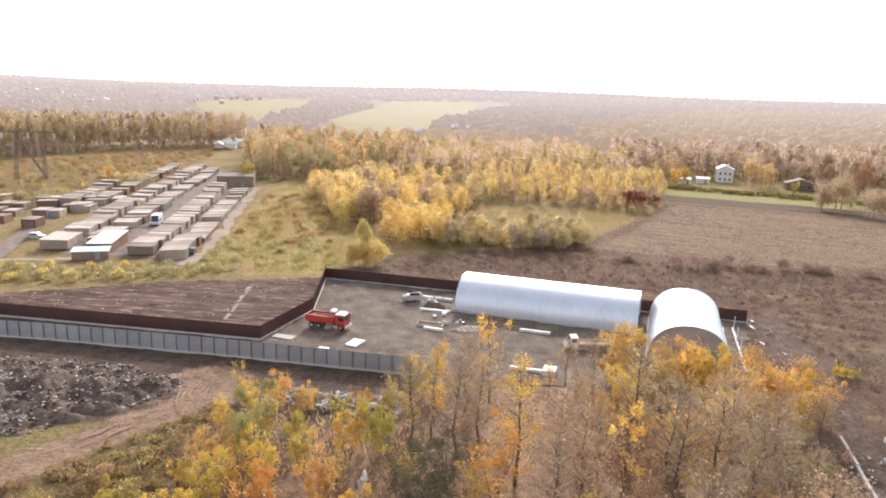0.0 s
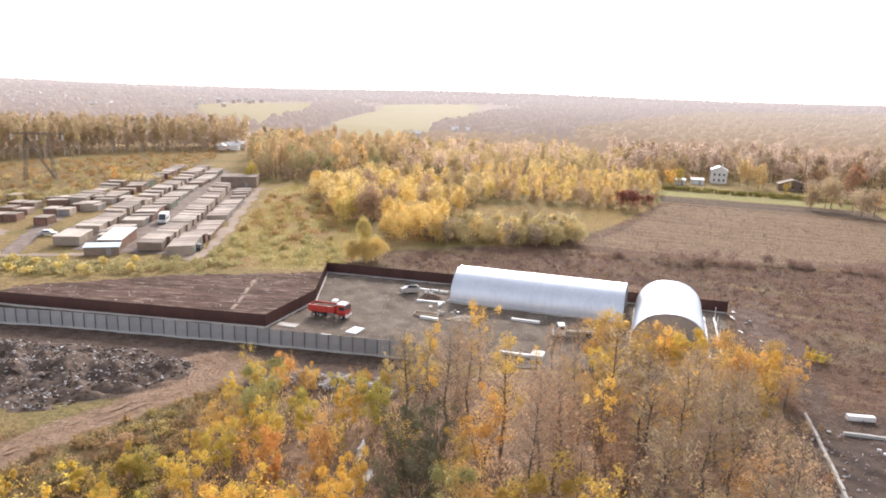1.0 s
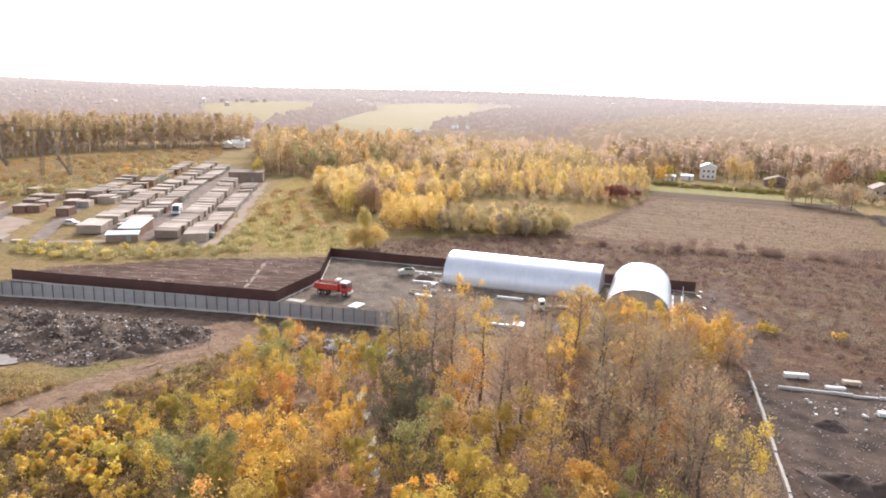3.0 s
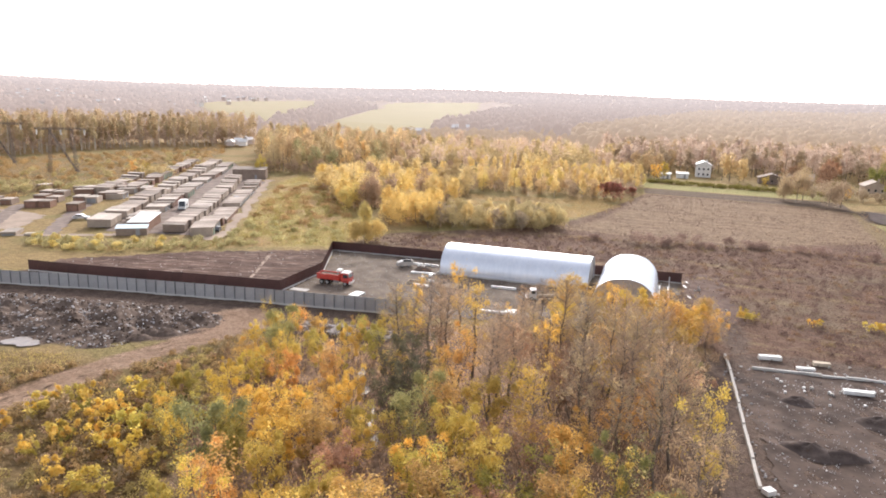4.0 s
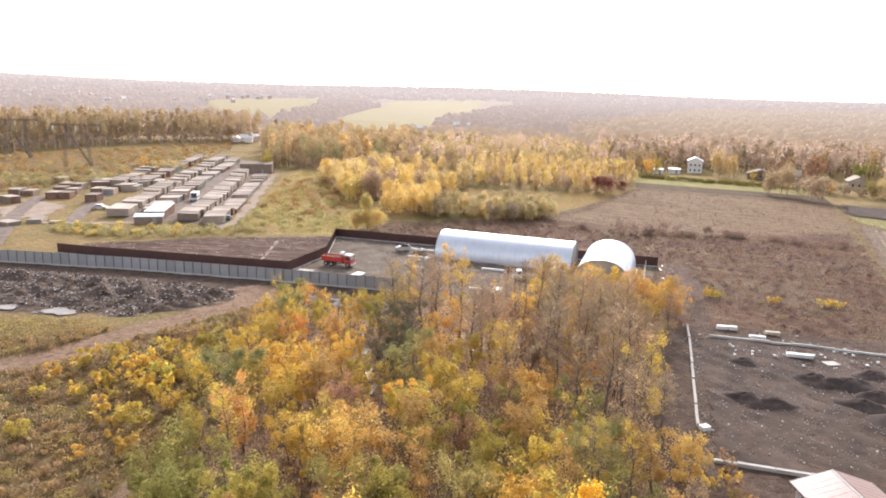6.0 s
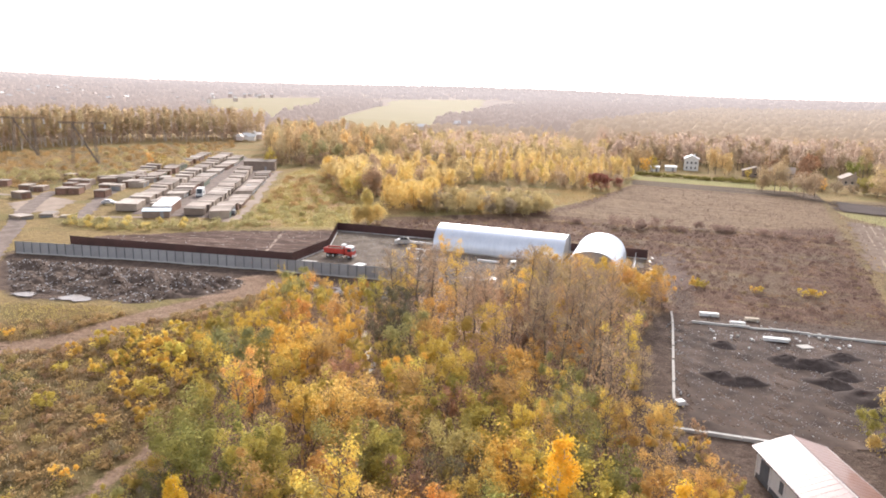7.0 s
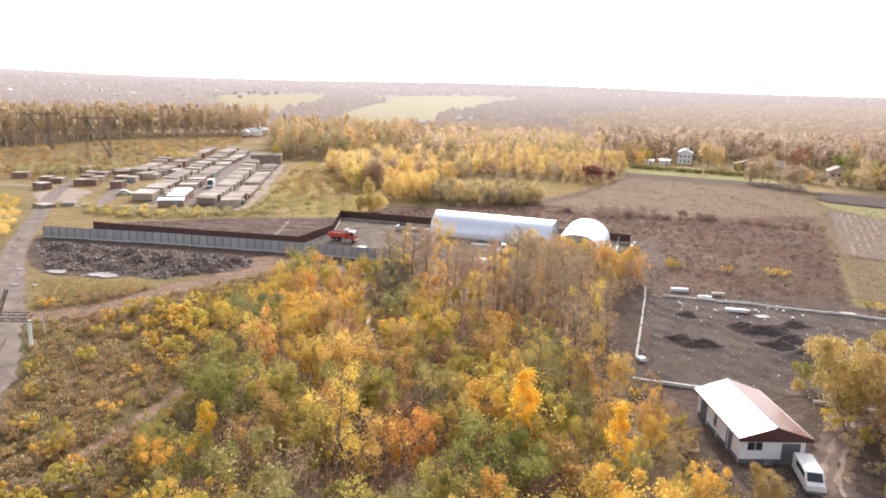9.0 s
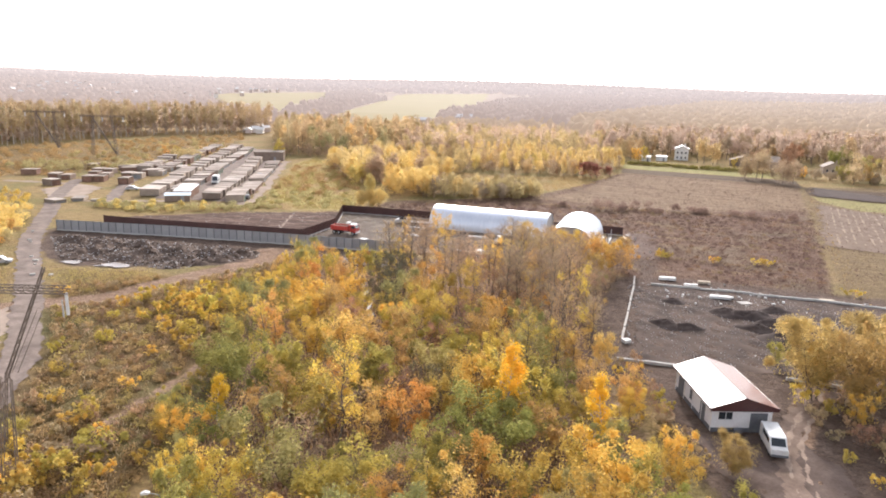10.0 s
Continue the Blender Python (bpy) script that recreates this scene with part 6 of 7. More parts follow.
def light_truck(m, label, length, bed_w=2.0):
    """A small white lorry with an empty flat bed, front at -x."""
    t = thing("flatbed_truck", label, "truck", m)
    part("chassis", Geo().box((0.2, 0, 0.62), (length - 0.4, 0.8, 0.2)), DARK, t)
    x0 = -length / 2
    cab = part("cab", Geo().add([(x0, -0.98, 0.5), (x0 + 1.8, -0.98, 0.5), (x0 + 1.8, 0.98, 0.5), (x0, 0.98, 0.5), (x0 + 0.1, -0.96, 1.15), (x0 + 0.75, -0.88, 2.05), (x0 + 1.75, -0.88, 2.1), (x0 + 1.8, -0.96, 1.15),
                                 (x0 + 0.1, 0.96, 1.15), (x0 + 0.75, 0.88, 2.05), (x0 + 1.75, 0.88, 2.1), (x0 + 1.8, 0.96, 1.15)],
                                ((3, 2, 1, 0), (0, 1, 7, 4), (4, 7, 6, 5), (2, 3, 8, 11), (8, 9, 10, 11), (0, 4, 8, 3), (4, 5, 9, 8), (5, 6, 10, 9), (6, 7, 11, 10), (1, 2, 11, 7))), WHITE, t)
    part("windscreen", Geo().add([(x0 + 0.13, -0.8, 1.24), (x0 + 0.13, 0.8, 1.24), (x0 + 0.66, 0.76, 1.98), (x0 + 0.66, -0.76, 1.98)], ((0, 3, 2, 1),)), GLASS, cab)
    for s in (-1, 1):
        part("side_window", Geo().box((x0 + 1.2, s * 0.94, 1.6), (0.75, 0.06, 0.5)), GLASS, cab)
        part("headlight", Geo().box((x0 - 0.01, s * 0.7, 0.85), (0.06, 0.3, 0.2)), LAMP_GLASS, cab)
        for x in (x0 + 0.9, length / 2 - 1.2):
            wheel(t, x, s * 0.85, 0.4, 0.26)
    bed = Geo()
    bx0, bx1 = x0 + 1.95, length / 2
    for s in (-1, 1):
        bed.box(((bx0 + bx1) / 2, s * bed_w / 2, 1.05), (bx1 - bx0, 0.08, 0.34))
    bed.box((bx1, 0, 1.05), (0.08, bed_w, 0.34)).box((bx0, 0, 1.25), (0.08, bed_w, 0.75))
    bed.box(((bx0 + bx1) / 2, 0, 0.86), (bx1 - bx0, bed_w, 0.08))
    part("flatbed", bed, PALE_WOOD, t, "open pale flatbed with low sides")
    part("bumper", Geo().box((x0 - 0.08, 0, 0.5), (0.14, 1.9, 0.2)), WHITE, t)
    return t


light_truck(pose(24.1, 103.6, 0.08, 0, 0, 0), "white lorry with a long open flatbed near the trees", 6.9)


def van(m, label, body_mat, length=5.4, h=2.2, w=2.0, name="van"):
    """A box-bodied van along x, front at +x."""
    t = thing(name, label, name, m)
    L = length / 2
    prof = [(-L, 0.35), (L, 0.35), (L + 0.02, 0.95), (L - 0.55, 1.15), (L - 1.25, h - 0.08), (L - 1.6, h), (-L + 0.1, h), (-L, h - 0.15)]
    body = part("body", Geo().prism(prof, -w / 2, w / 2), body_mat, t)
    part("windscreen", Geo().add([(L - 0.60, -w * 0.42, 1.20), (L - 0.60, w * 0.42, 1.20), (L - 1.20, w * 0.40, h - 0.13), (L - 1.20, -w * 0.40, h - 0.13)], ((0, 1, 2, 3),)), GLASS, body, at=pose(0.025, 0, 0.02))
    for s in (-1, 1):
        part("side_window", Geo().box((L - 1.55, s * w / 2, 1.5), (0.8, 0.03, 0.5)), GLASS, body)
        part("rear_side_window", Geo().box((-0.4, s * w / 2, 1.5), (1.7, 0.03, 0.5)), GLASS, body)
        part("headlight", Geo().box((L, s * w * 0.36, 0.8), (0.06, 0.3, 0.2)), LAMP_GLASS, body)
        for x in (L - 0.95, -L + 1.0):
            wheel(t, x, s * (w / 2 - 0.12), 0.34, 0.22)
    part("bumper", Geo().box((L + 0.05, 0, 0.45), (0.14, w, 0.22)), GREY_POST, t)
    part("bonnet", Geo().box((L - 0.28, 0, 1.06), (0.56, w * 0.9, 0.06)), body_mat, t)
    return t


van(pose(44.25, 8.0, 0.08, 0, 0, -101), "white passenger van parked at the warehouse door", WHITE, 4.9, 1.95, 1.7)
van(pose(-3.6, 126.7, 0.08, 0, 0, 194), "small dirty white van with dark windows in the yard", CONCRETE, 3.5, 1.5, 1.55)
van(pose(-77.2, 193.5, 0.1, 0, 0, -80), "white box van between the garage rows", WHITE, 6.0, 2.9, 2.2)


def car(m, label, paint):
    t = thing("car", label, "car", m)
    prof = [(-2.1, 0.3), (2.1, 0.3), (2.15, 0.7), (1.1, 0.86), (0.45, 1.4), (-1.2, 1.42), (-1.85, 0.95), (-2.12, 0.85)]
    body = part("body", Geo().prism(prof, -0.85, 0.85), paint, t)
    part("windscreen", Geo().add([(1.06, -0.7, 0.9), (1.06, 0.7, 0.9), (0.5, 0.66, 1.36), (0.5, -0.66, 1.36)], ((0, 1, 2, 3),)), GLASS, body, at=pose(0.03, 0, 0.02))
    for s in (-1, 1):
        part("side_window", Geo().box((-0.35, s * 0.85, 1.12), (1.7, 0.03, 0.34)), GLASS, body)
        for x in (1.3, -1.3):
            wheel(t, x, s * 0.76, 0.31, 0.2)
    return t


DARKPAINT = plain("dark_paint", (0.04, 0.04, 0.05), (0.06, 0.06, 0.065), 1, 6, 0.3)
SILVER = plain("silver_paint", (0.55, 0.55, 0.56), (0.48, 0.48, 0.5), 1, 6, 0.3, 0.4)
car(pose(-80.6, 73.5, 0.0, 0, 0, 20), "dark car parked on the verge with a pale roof", SILVER)
car(pose(-56.0, 160.0, 0.1, 0, 0, 98), "dark car parked beside the garages", DARKPAINT)
car(pose(-66.5, 215.0, 0.12, 0, 0, 98), "dark car on the pale garage lane", DARKPAINT)
car(pose(-98.5, 172.0, 0.1, 0, 0, 10), "silver car in front of the garages", SILVER)


# ---- loose things in the yard ----
def beam(label, a, b, w, h, material, name="beam", z=0.1):
    """A straight bar lying between two points of the ground, with chamfered edges."""
    run = math.hypot(b[0] - a[0], b[1] - a[1])
    c = w * 0.15
    g = Geo().prism([(-w / 2, 0), (w / 2, 0), (w / 2, h - c), (w / 2 - c, h), (-w / 2 + c, h), (-w / 2, h - c)], 0, run)
    ob = new(name, g.data(name, material))
    ob.matrix_basis = pose(a[0], a[1], float(land(a[0], a[1])) + z, 0, 0, math.degrees(math.atan2(b[1] - a[1], b[0] - a[0])) - 90)
    return tagged(ob, label, name)


for a, b in (((-3.0, 129.6), (0.3, 128.4)), ((0.7, 128.3), (2.0, 127.8)), ((2.3, 127.7), (3.9, 127.2)), ((-2.0, 121.4), (3.2, 120.2)), ((-1.2, 111.4), (1.9, 110.2)), ((14.6, 111.4), (19.4, 109.9)), ((11.2, 95.2), (15.6, 93.8))):
    beam("white concrete beam lying on the yard", a, b, 0.55, 0.45, WHITE)
for a, b in (((-2.4, 114.0), (0.6, 112.6)), ((-2.2, 113.4), (1.0, 112.1)), ((6.5, 112.5), (3.2, 110.5)), ((7.5, 112.0), (4.2, 110.1)), ((8.5, 111.6), (5.2, 109.7))):
    beam("pale timber lying on the yard", a, b, 0.2, 0.2, PALE_WOOD, "timber")


def slab_thing(label, x, y, w, d, h, turn, material=WHITE, name="concrete_slab"):
    g = Geo().box((0, 0, h / 2), (w, d, h), 0, 0.97)
    ob = new(name, g.data(name, material))
    ob.matrix_basis = pose(x, y, float(land(x, y)) + 0.1, 0, 0, turn)
    return tagged(ob, label, name.replace("_", " "))


def frame_ladder(a, b, c):
    """A flat welded frame lying on the ground: two rails and six rungs."""
    t = thing("steel_ladder", "pale ladder-like steel frame lying on the yard", "ladder")
    a, b, c = Vector((*a, 0.16)), Vector((*b, 0.16)), Vector((*c, 0.16))
    for o in (Vector(), c - a):
        part("rail", Geo().tube([a + o, b + o], [0.07, 0.07], 5), WHITE, t)
    for i in range(6):
        p = a.lerp(b, i / 5)
        part("rung", Geo().tube([p, p + (c - a)], [0.06, 0.06], 5), WHITE, t)
    return t


frame_ladder((4.3, 110.3), (7.4, 110.2), (5.2, 112.7))


def flat_tray(m, w, d):
    """A shallow open tray with raised rims."""
    t = thing("steel_tray", "shallow rusty tray with a pale rim on the yard", "tray", m)
    part("floor", Geo().box((0, 0, 0.12), (w, d, 0.1)), RUST, t)
    for x, y, a, b in ((0, -d / 2, w, 0.14), (0, d / 2, w, 0.14), (-w / 2, 0, 0.14, d), (w / 2, 0, 0.14, d)):
        part("rim", Geo().box((x, y, 0.25), (a, b, 0.42)), PALE_WOOD, t)
    return t


flat_tray(pose(-0.2, 112.8, 0.06, 0, 0, -12), 4.2, 1.5)
slab_thing("pale concrete slab lying flat in the yard", -11.6, 103.6, 2.0, 3.0, 0.35, -25)
slab_thing("small white slab near the fence", -16.0, 100.8, 1.6, 0.9, 0.3, -10)
slab_thing("white stacked boards at the edge of the trees", 16.6, 93.6, 1.8, 2.2, 0.9, -18)
slab_thing("grey concrete pad in the yard", -23.0, 106.0, 3.6, 1.6, 0.12, -17, CONCRETE)
for i in range(16):
    slab_thing("broken white block lying in the yard", rng.uniform(-0.5, 5.5), rng.uniform(113, 127), rng.uniform(0.3, 0.8), rng.uniform(0.3, 0.7), rng.uniform(0.2, 0.5), rng.uniform(0, 90), (WHITE, CONCRETE, STEEL)[i % 3], "block")
for i in range(6):
    slab_thing("pale broken block by the halls", rng.uniform(50, 58), rng.uniform(98, 122), rng.uniform(0.2, 0.5), rng.uniform(0.2, 0.6), rng.uniform(0.15, 0.3), rng.uniform(0, 90), (CONCRETE, GREYBIT)[i % 2], "block")


def heap(label, x, y, r, h, material, squash=1.0, turn=0.0, name="mound", lumps=0.22, steep=2.2):
    """A mound with an uneven, lumpy surface."""
    n, k = 26, 9
    ph = rng.uniform(0, 6, 6)
    pts, faces = [], []
    for j in range(k + 1):
        q = j / k
        for i in range(n):
            a = math.tau * i / n
            rr = r * q * (1 + 0.16 * math.sin(2 * a + ph[0]) + 0.1 * math.sin(3 * a + ph[1]))
            z = h * (1 - q ** steep) ** 1.2 * (1 + min(1, 2.5 * q) * lumps * (math.sin(3 * a + ph[2] + 4 * q) * math.sin(7 * q + ph[3]) + rng.normal() * 0.35 * (0 < q < 1))) - 0.12 * q
            pts.append((rr * math.cos(a), rr * math.sin(a) * squash, z))
    for j in range(k):
        for i in range(n):
            faces.append((j * n + i, j * n + (i + 1) % n, (j + 1) * n + (i + 1) % n, (j + 1) * n + i))
    me = Geo().add(pts, faces).data(name, material, True)
    ob = new(name, me)
    ob.matrix_basis = pose(x, y, float(land(x, y)) + 0.1, 0, 0, turn)
    return tagged(ob, label, name)


heap("dark scrap pile beside the long hall", 0.3, 123.2, 2.2, 1.0, BLACKEARTH, 0.7)

TIPEARTH = plain("tipped_earth", (0.078, 0.056, 0.044), (0.165, 0.124, 0.098), 0.6, 2.4, 0.95, bump=0.6)
STUBBLE = plain("stubble_soil", (0.15, 0.107, 0.078), (0.215, 0.155, 0.113), 0.25, 2.5, 0.95, bump=0.5)
STUBBLE_ROW = plain("pale_stubble", (0.27, 0.205, 0.152), (0.34, 0.265, 0.20), 0.6, 5, 0.95, bump=0.4)
DARKPLOUGH = plain("dark_ploughed_soil", (0.058, 0.042, 0.036), (0.090, 0.066, 0.056), 0.2, 2.0, 0.95, bump=0.5)
NEXTFIELD = [(104.5, 112), (140.5, 184), (154.5, 163.9), (188, 101), (140, 90)]
sheet("stubble_field", lambda x, y: side(x, y, NEXTFIELD), (105, 190, 88, 186), 0.8, 0.12, STUBBLE, "brown harvested field with pale stubble rows", "field",
      lambda x, y: 0.05 * np.sin((0.89 * x - 0.45 * y) * math.tau / 2.4), 1.2)
sheet("stubble_row", lambda x, y: np.minimum(side(x, y, NEXTFIELD) - 2.5, 0.2 * np.sin(y * 0.5 + 3 * np.sin(x * 0.7)) + 0.3 - np.abs((0.89 * x - 0.45 * y) % 2.0 - 1.0)), (106, 180, 114, 182), 0.3, 0.26, STUBBLE_ROW, "pale broken rows of cut stubble", "stubble", None, 0.1)
sheet("ploughed_strip", lambda x, y: side(x, y, [(149.3, 203), (163.2, 231), (181.5, 207.3), (216, 157), (205, 139), (170.2, 190)]), (147, 218, 137, 233), 0.9, 0.3, DARKPLOUGH, "dark freshly ploughed strip beyond the stubble", "field", None, 1.0)
MUD = plain("wet_mud", (0.075, 0.045, 0.033), (0.15, 0.098, 0.074), 0.4, 3.0, 0.9, bump=0.4)
sheet("mud_track", lambda x, y: side(x, y, [(50, 92), (52.5, 104), (57, 121), (60.5, 127.5), (66, 126), (62, 108), (59, 92)]), (48, 68, 90, 129), 0.35, 0.06, MUD, "churned muddy track beside the yard with wheel ruts", "track",
      lambda x, y: 0.05 * np.sin((x - 0.31 * y) * math.tau / 1.9 + 1.2 * np.sin(y * 0.3)) + 0.04 * np.sin(x * 2.3) * np.cos(y * 1.7), 0.7)
# ---- the tipped rubble west of the wood ----
def rough(x, y, scale, octaves):
    """Natural unevenness, about -1 to 1."""
    flat = [noise.fractal(Vector((a * scale, b * scale, 3.7)), 1.0, 2.0, octaves) for a, b in zip(np.ravel(x), np.ravel(y))]
    return np.array(flat).reshape(np.shape(x))


def tip(x, y):
    e = np.clip(side(x, y, TIP) / 5.0, 0, 1)
    return e * np.clip(0.6 + 1.5 * rough(x, y, 0.24, 6) + 0.45 * np.abs(rough(x + 50, y, 0.9, 3)), 0.0, 2.4) - 0.16 * (1 - e)


TIP = [(-87, 101), (-60, 97), (-42, 94), (-32, 90), (-31, 87), (-32, 83.5), (-36, 79.3), (-40, 77), (-43, 72.8), (-50, 72.2), (-55, 74.4), (-63, 76.4), (-71, 76), (-79, 88)]
sheet("rubble_tip", lambda x, y: side(x, y, TIP), (-88, -26, 67, 102), 0.38, 0.05, TIPEARTH, "uneven dark tip of soil and rubble heaps", "rubble", tip)
TIP2 = [(-20, 88), (-8, 86), (0, 84), (-4, 78), (-14, 80), (-22, 83)]


def tip2(x, y):
    return np.clip(side(x, y, TIP2) / 3.0, 0, 1) * (0.3 + 0.4 * np.sin(x * 1.1 + y) * np.sin(y * 1.3) + 0.12 * np.sin(x * 4 + y * 3))


sheet("rubble_strip", lambda x, y: side(x, y, TIP2), (-24, 2, 76, 90), 0.42, 0.05, TIPEARTH, "low strip of dark rubble below the fence", "rubble", tip2)


def fragments(name, label, poly, count, lo, hi, material, height, avoid=None):
    """Broken lumps strewn over a stretch, one mesh."""
    x0, x1 = min(p[0] for p in poly), max(p[0] for p in poly)
    y0, y1 = min(p[1] for p in poly), max(p[1] for p in poly)
    g = Geo()
    px, py = rng.uniform(x0, x1, count * 3), rng.uniform(y0, y1, count * 3)
    ok = side(px, py, poly) > 0.8
    px, py = px[ok][:count], py[ok][:count]
    pz = land(px, py) + height(px, py)
    for x, y, z in zip(px, py, pz):
        s = rng.uniform(lo, hi, 3) * (1, 1, 0.6)
        g.box((x, y, z + 0.12), s, rng.uniform(0, 90), rng.uniform(0.5, 0.9), rng.normal() * 0.1)
    return tagged(new(name, g.data(name, material)), label, "rubble", kind="stuff")


RUTSOIL = plain("rutted_earth", (0.25, 0.165, 0.108), (0.34, 0.235, 0.160), 0.5, 5, 0.95, bump=0.4)
for k in range(9):
    r = 2.6 + k * 0.62
    a0, a1 = radians(95 + 4 * k), radians(255 - 3 * k)
    arc = [(-23.8 + r * 1.05 * math.cos(a0 + (a1 - a0) * q / 14), 86.2 + r * 1.25 * math.sin(a0 + (a1 - a0) * q / 14)) for q in range(15)]
    sheet("wheel_rut", lambda x, y: 0.14 - along(x, y, arc), (-46, -18, 74, 102), 0.13, 0.07, RUTSOIL, "pressed wheel rut curving over the turning place", "track", None, 0.08)
for o in (-1.0, 0.9):
    line = [(-56 - o * 0.3, 50.5 + o), (-49 - o * 0.5, 54 + o), (-42 + o * 0.4, 66 - o * 0.7), (-36 + o * 0.6, 74 - o * 0.6), (-32 + o * 0.9, 80 - o * 0.3)]
    sheet("wheel_rut", lambda x, y: 0.2 - along(x, y, line), (-58, -28, 48, 82), 0.16, 0.065, RUTSOIL, "pressed wheel rut along the dirt track", "track", None, 0.12)
fragments("scrap_pieces", "bent rusty scrap on the dark pile", [(-0.8, 121.6), (3.0, 121.4), (3.2, 125.4), (-0.6, 125.6)], 70, 0.1, 0.35, RUST, lambda x, y: 0.8 * np.exp(-((x - 0.3) ** 2 + (y - 123.2) ** 2) / 2.2))
fragments("rubble_fragments", "grey broken concrete strewn over the tip", TIP, 900, 0.08, 0.42, GREYBIT, tip)
fragments("rubble_fragments", "dark clods strewn over the tip", TIP, 900, 0.15, 0.55, TIPEARTH, tip)
fragments("rubble_fragments", "pale scraps strewn over the tip", TIP, 90, 0.08, 0.34, WHITE, tip)
fragments("rubble_fragments", "grey rubble below the fence", TIP2, 260, 0.15, 0.6, GREYBIT, tip2)
for x, y, r, h in ((-36.4, 84.1, 2.3, 1.24), (-34.6, 86.7, 2.2, 1.2), (-38.4, 79.9, 2.6, 1.33), (-40.9, 79.8, 2.4, 1.27), (-41.8, 77.3, 2.6, 1.33), (-48.5, 84.9, 2.2, 1.2), (-38.5, 84.0, 1.8, 1.08), (-42.3, 85.2, 2.0, 1.14), (-49.2, 80.1, 2.2, 1.2), (-46.1, 90.4, 1.7, 1.04), (-33.3, 87.9, 1.6, 1.01)):
    heap("dark heap of tipped earth, roots and rubble", x, y, 0.75 * r, 0.5 * h, TIPEARTH, 0.8, rng.uniform(0, 90), "earth_mound", 0.35)
fragments("soil_clods", "dark clods on the turned soil", PLOT, 500, 0.06, 0.2, SOIL, lambda x, y: 0 * x + 0.2)
fragments("soil_clods", "pale straw and stones on the turned soil", PLOT, 110, 0.05, 0.30, CONCRETE, lambda x, y: 0 * x + 0.12)
fragments("yard_scraps", "dark clods and stones on the yard", YARD, 500, 0.04, 0.11, BLACKEARTH, lambda x, y: 0 * x + 0.03)
fragments("yard_scraps", "small pale stones and scraps on the yard", YARD, 1900, 0.04, 0.17, GREYBIT, lambda x, y: 0 * x + 0.05)
WATER = plain("muddy_water", (0.15, 0.11, 0.085), (0.19, 0.145, 0.11), 0.5, 1.5, 0.24, 0.0, 0.01)
WATER.node_tree.nodes["Principled BSDF"].inputs["Specular IOR Level"].default_value = 0.4
for x, y, w, d in ((-67.4, 76.0, 4.0, 2.4), (-58.0, 74.6, 5.6, 3.6), (-61.0, 73.6, 1.8, 1.0), (53.4, 108.0, 0.45, 2.2), (55.4, 116.0, 0.4, 2.0), (57.0, 119.5, 0.5, 1.3), (54.8, 103.5, 0.35, 1.2), (-6.6, 65.0, 0.9, 4.2), (-5.4, 60.4, 0.8, 3.6), (-4.0, 52.6, 0.8, 4.0), (-3.0, 47.4, 0.9, 3.2)):
    ph = rng.uniform(0, 6)
    outline = [(x + w / 2 * math.cos(a) * (1 + 0.3 * math.sin(3 * a + ph) + 0.18 * math.sin(7 * a + 2 * ph)), y + d / 2 * math.sin(a) * (1 + 0.3 * math.sin(2 * a + ph) + 0.2 * math.sin(5 * a))) for a in np.linspace(0, math.tau, 28, endpoint=False)]
    g = Geo().slab(outline, 0.02, 0.10)
    tagged(new("puddle", g.data("puddle", WATER)), "shallow muddy puddle mirroring the pale sky", "puddle", kind="structure")

for x, y, a in ((-88.1, 94.3, 0.9), (-75.9, 76.2, 1.1), (-70.3, 65.7, 1.0), (-86.5, 92.2, 0.6), (-78.2, 78.6, 0.7), (-74.2, 73.0, 0.6), (-92.5, 103.0, 0.7), (-67.0, 66.0, 0.8)):
    slab_thing("white broken concrete beside the road", x + 0.9, y, a, a * 0.6, 0.3, rng.uniform(0, 90), CONCRETE, "block")
slab_thing("cream-coloured slab stack by the service lane", -99.2, 149.4, 3.6, 1.8, 0.5, 12, PALE_WOOD, "slab_stack")
CINDER_HEAP = plain("black_cinders", (0.062, 0.047, 0.041), (0.112, 0.087, 0.075), 0.5, 3.5, 0.95, bump=0.6)
# ---- the old foundation yard beside the warehouse ----
sheet("foundation_yard", lambda x, y: side(x, y, [(35.6, 31), (45.6, 70.4), (60, 69.6), (92, 58.6), (112, 50), (118, 20), (66, 24), (58, 27)]), (34, 120, 18, 74), 0.4, 0.05, CINDERS, "black cinder-covered yard inside low concrete walls", "yard",
      lambda x, y: 0.06 * np.sin(x * 0.8 + y * 0.5) * np.cos(y * 0.9), 0.45)


def low_wall(label, line, w, h, material):
    t = thing("low_wall", label, "wall")
    for (x0, y0), (x1, y1) in zip(line, line[1:]):
        run = math.hypot(x1 - x0, y1 - y0)
        n = max(1, round(run / 3.0))
        for i in range(n):
            k0, k1 = i / n, (i + 0.985) / n
            a, b = (x0 + (x1 - x0) * k0, y0 + (y1 - y0) * k0), (x0 + (x1 - x0) * k1, y0 + (y1 - y0) * k1)
            g = Geo().box((0, 0, h / 2), (run / n - 0.05, w, h), 0, 0.99)
            part("concrete_block", g, material, t, at=pose((a[0] + b[0]) / 2, (a[1] + b[1]) / 2, float(land(*a)) + rng.uniform(-0.05, 0.08), 0, 0, math.degrees(math.atan2(y1 - y0, x1 - x0)) + rng.normal() * 0.6))
    return t


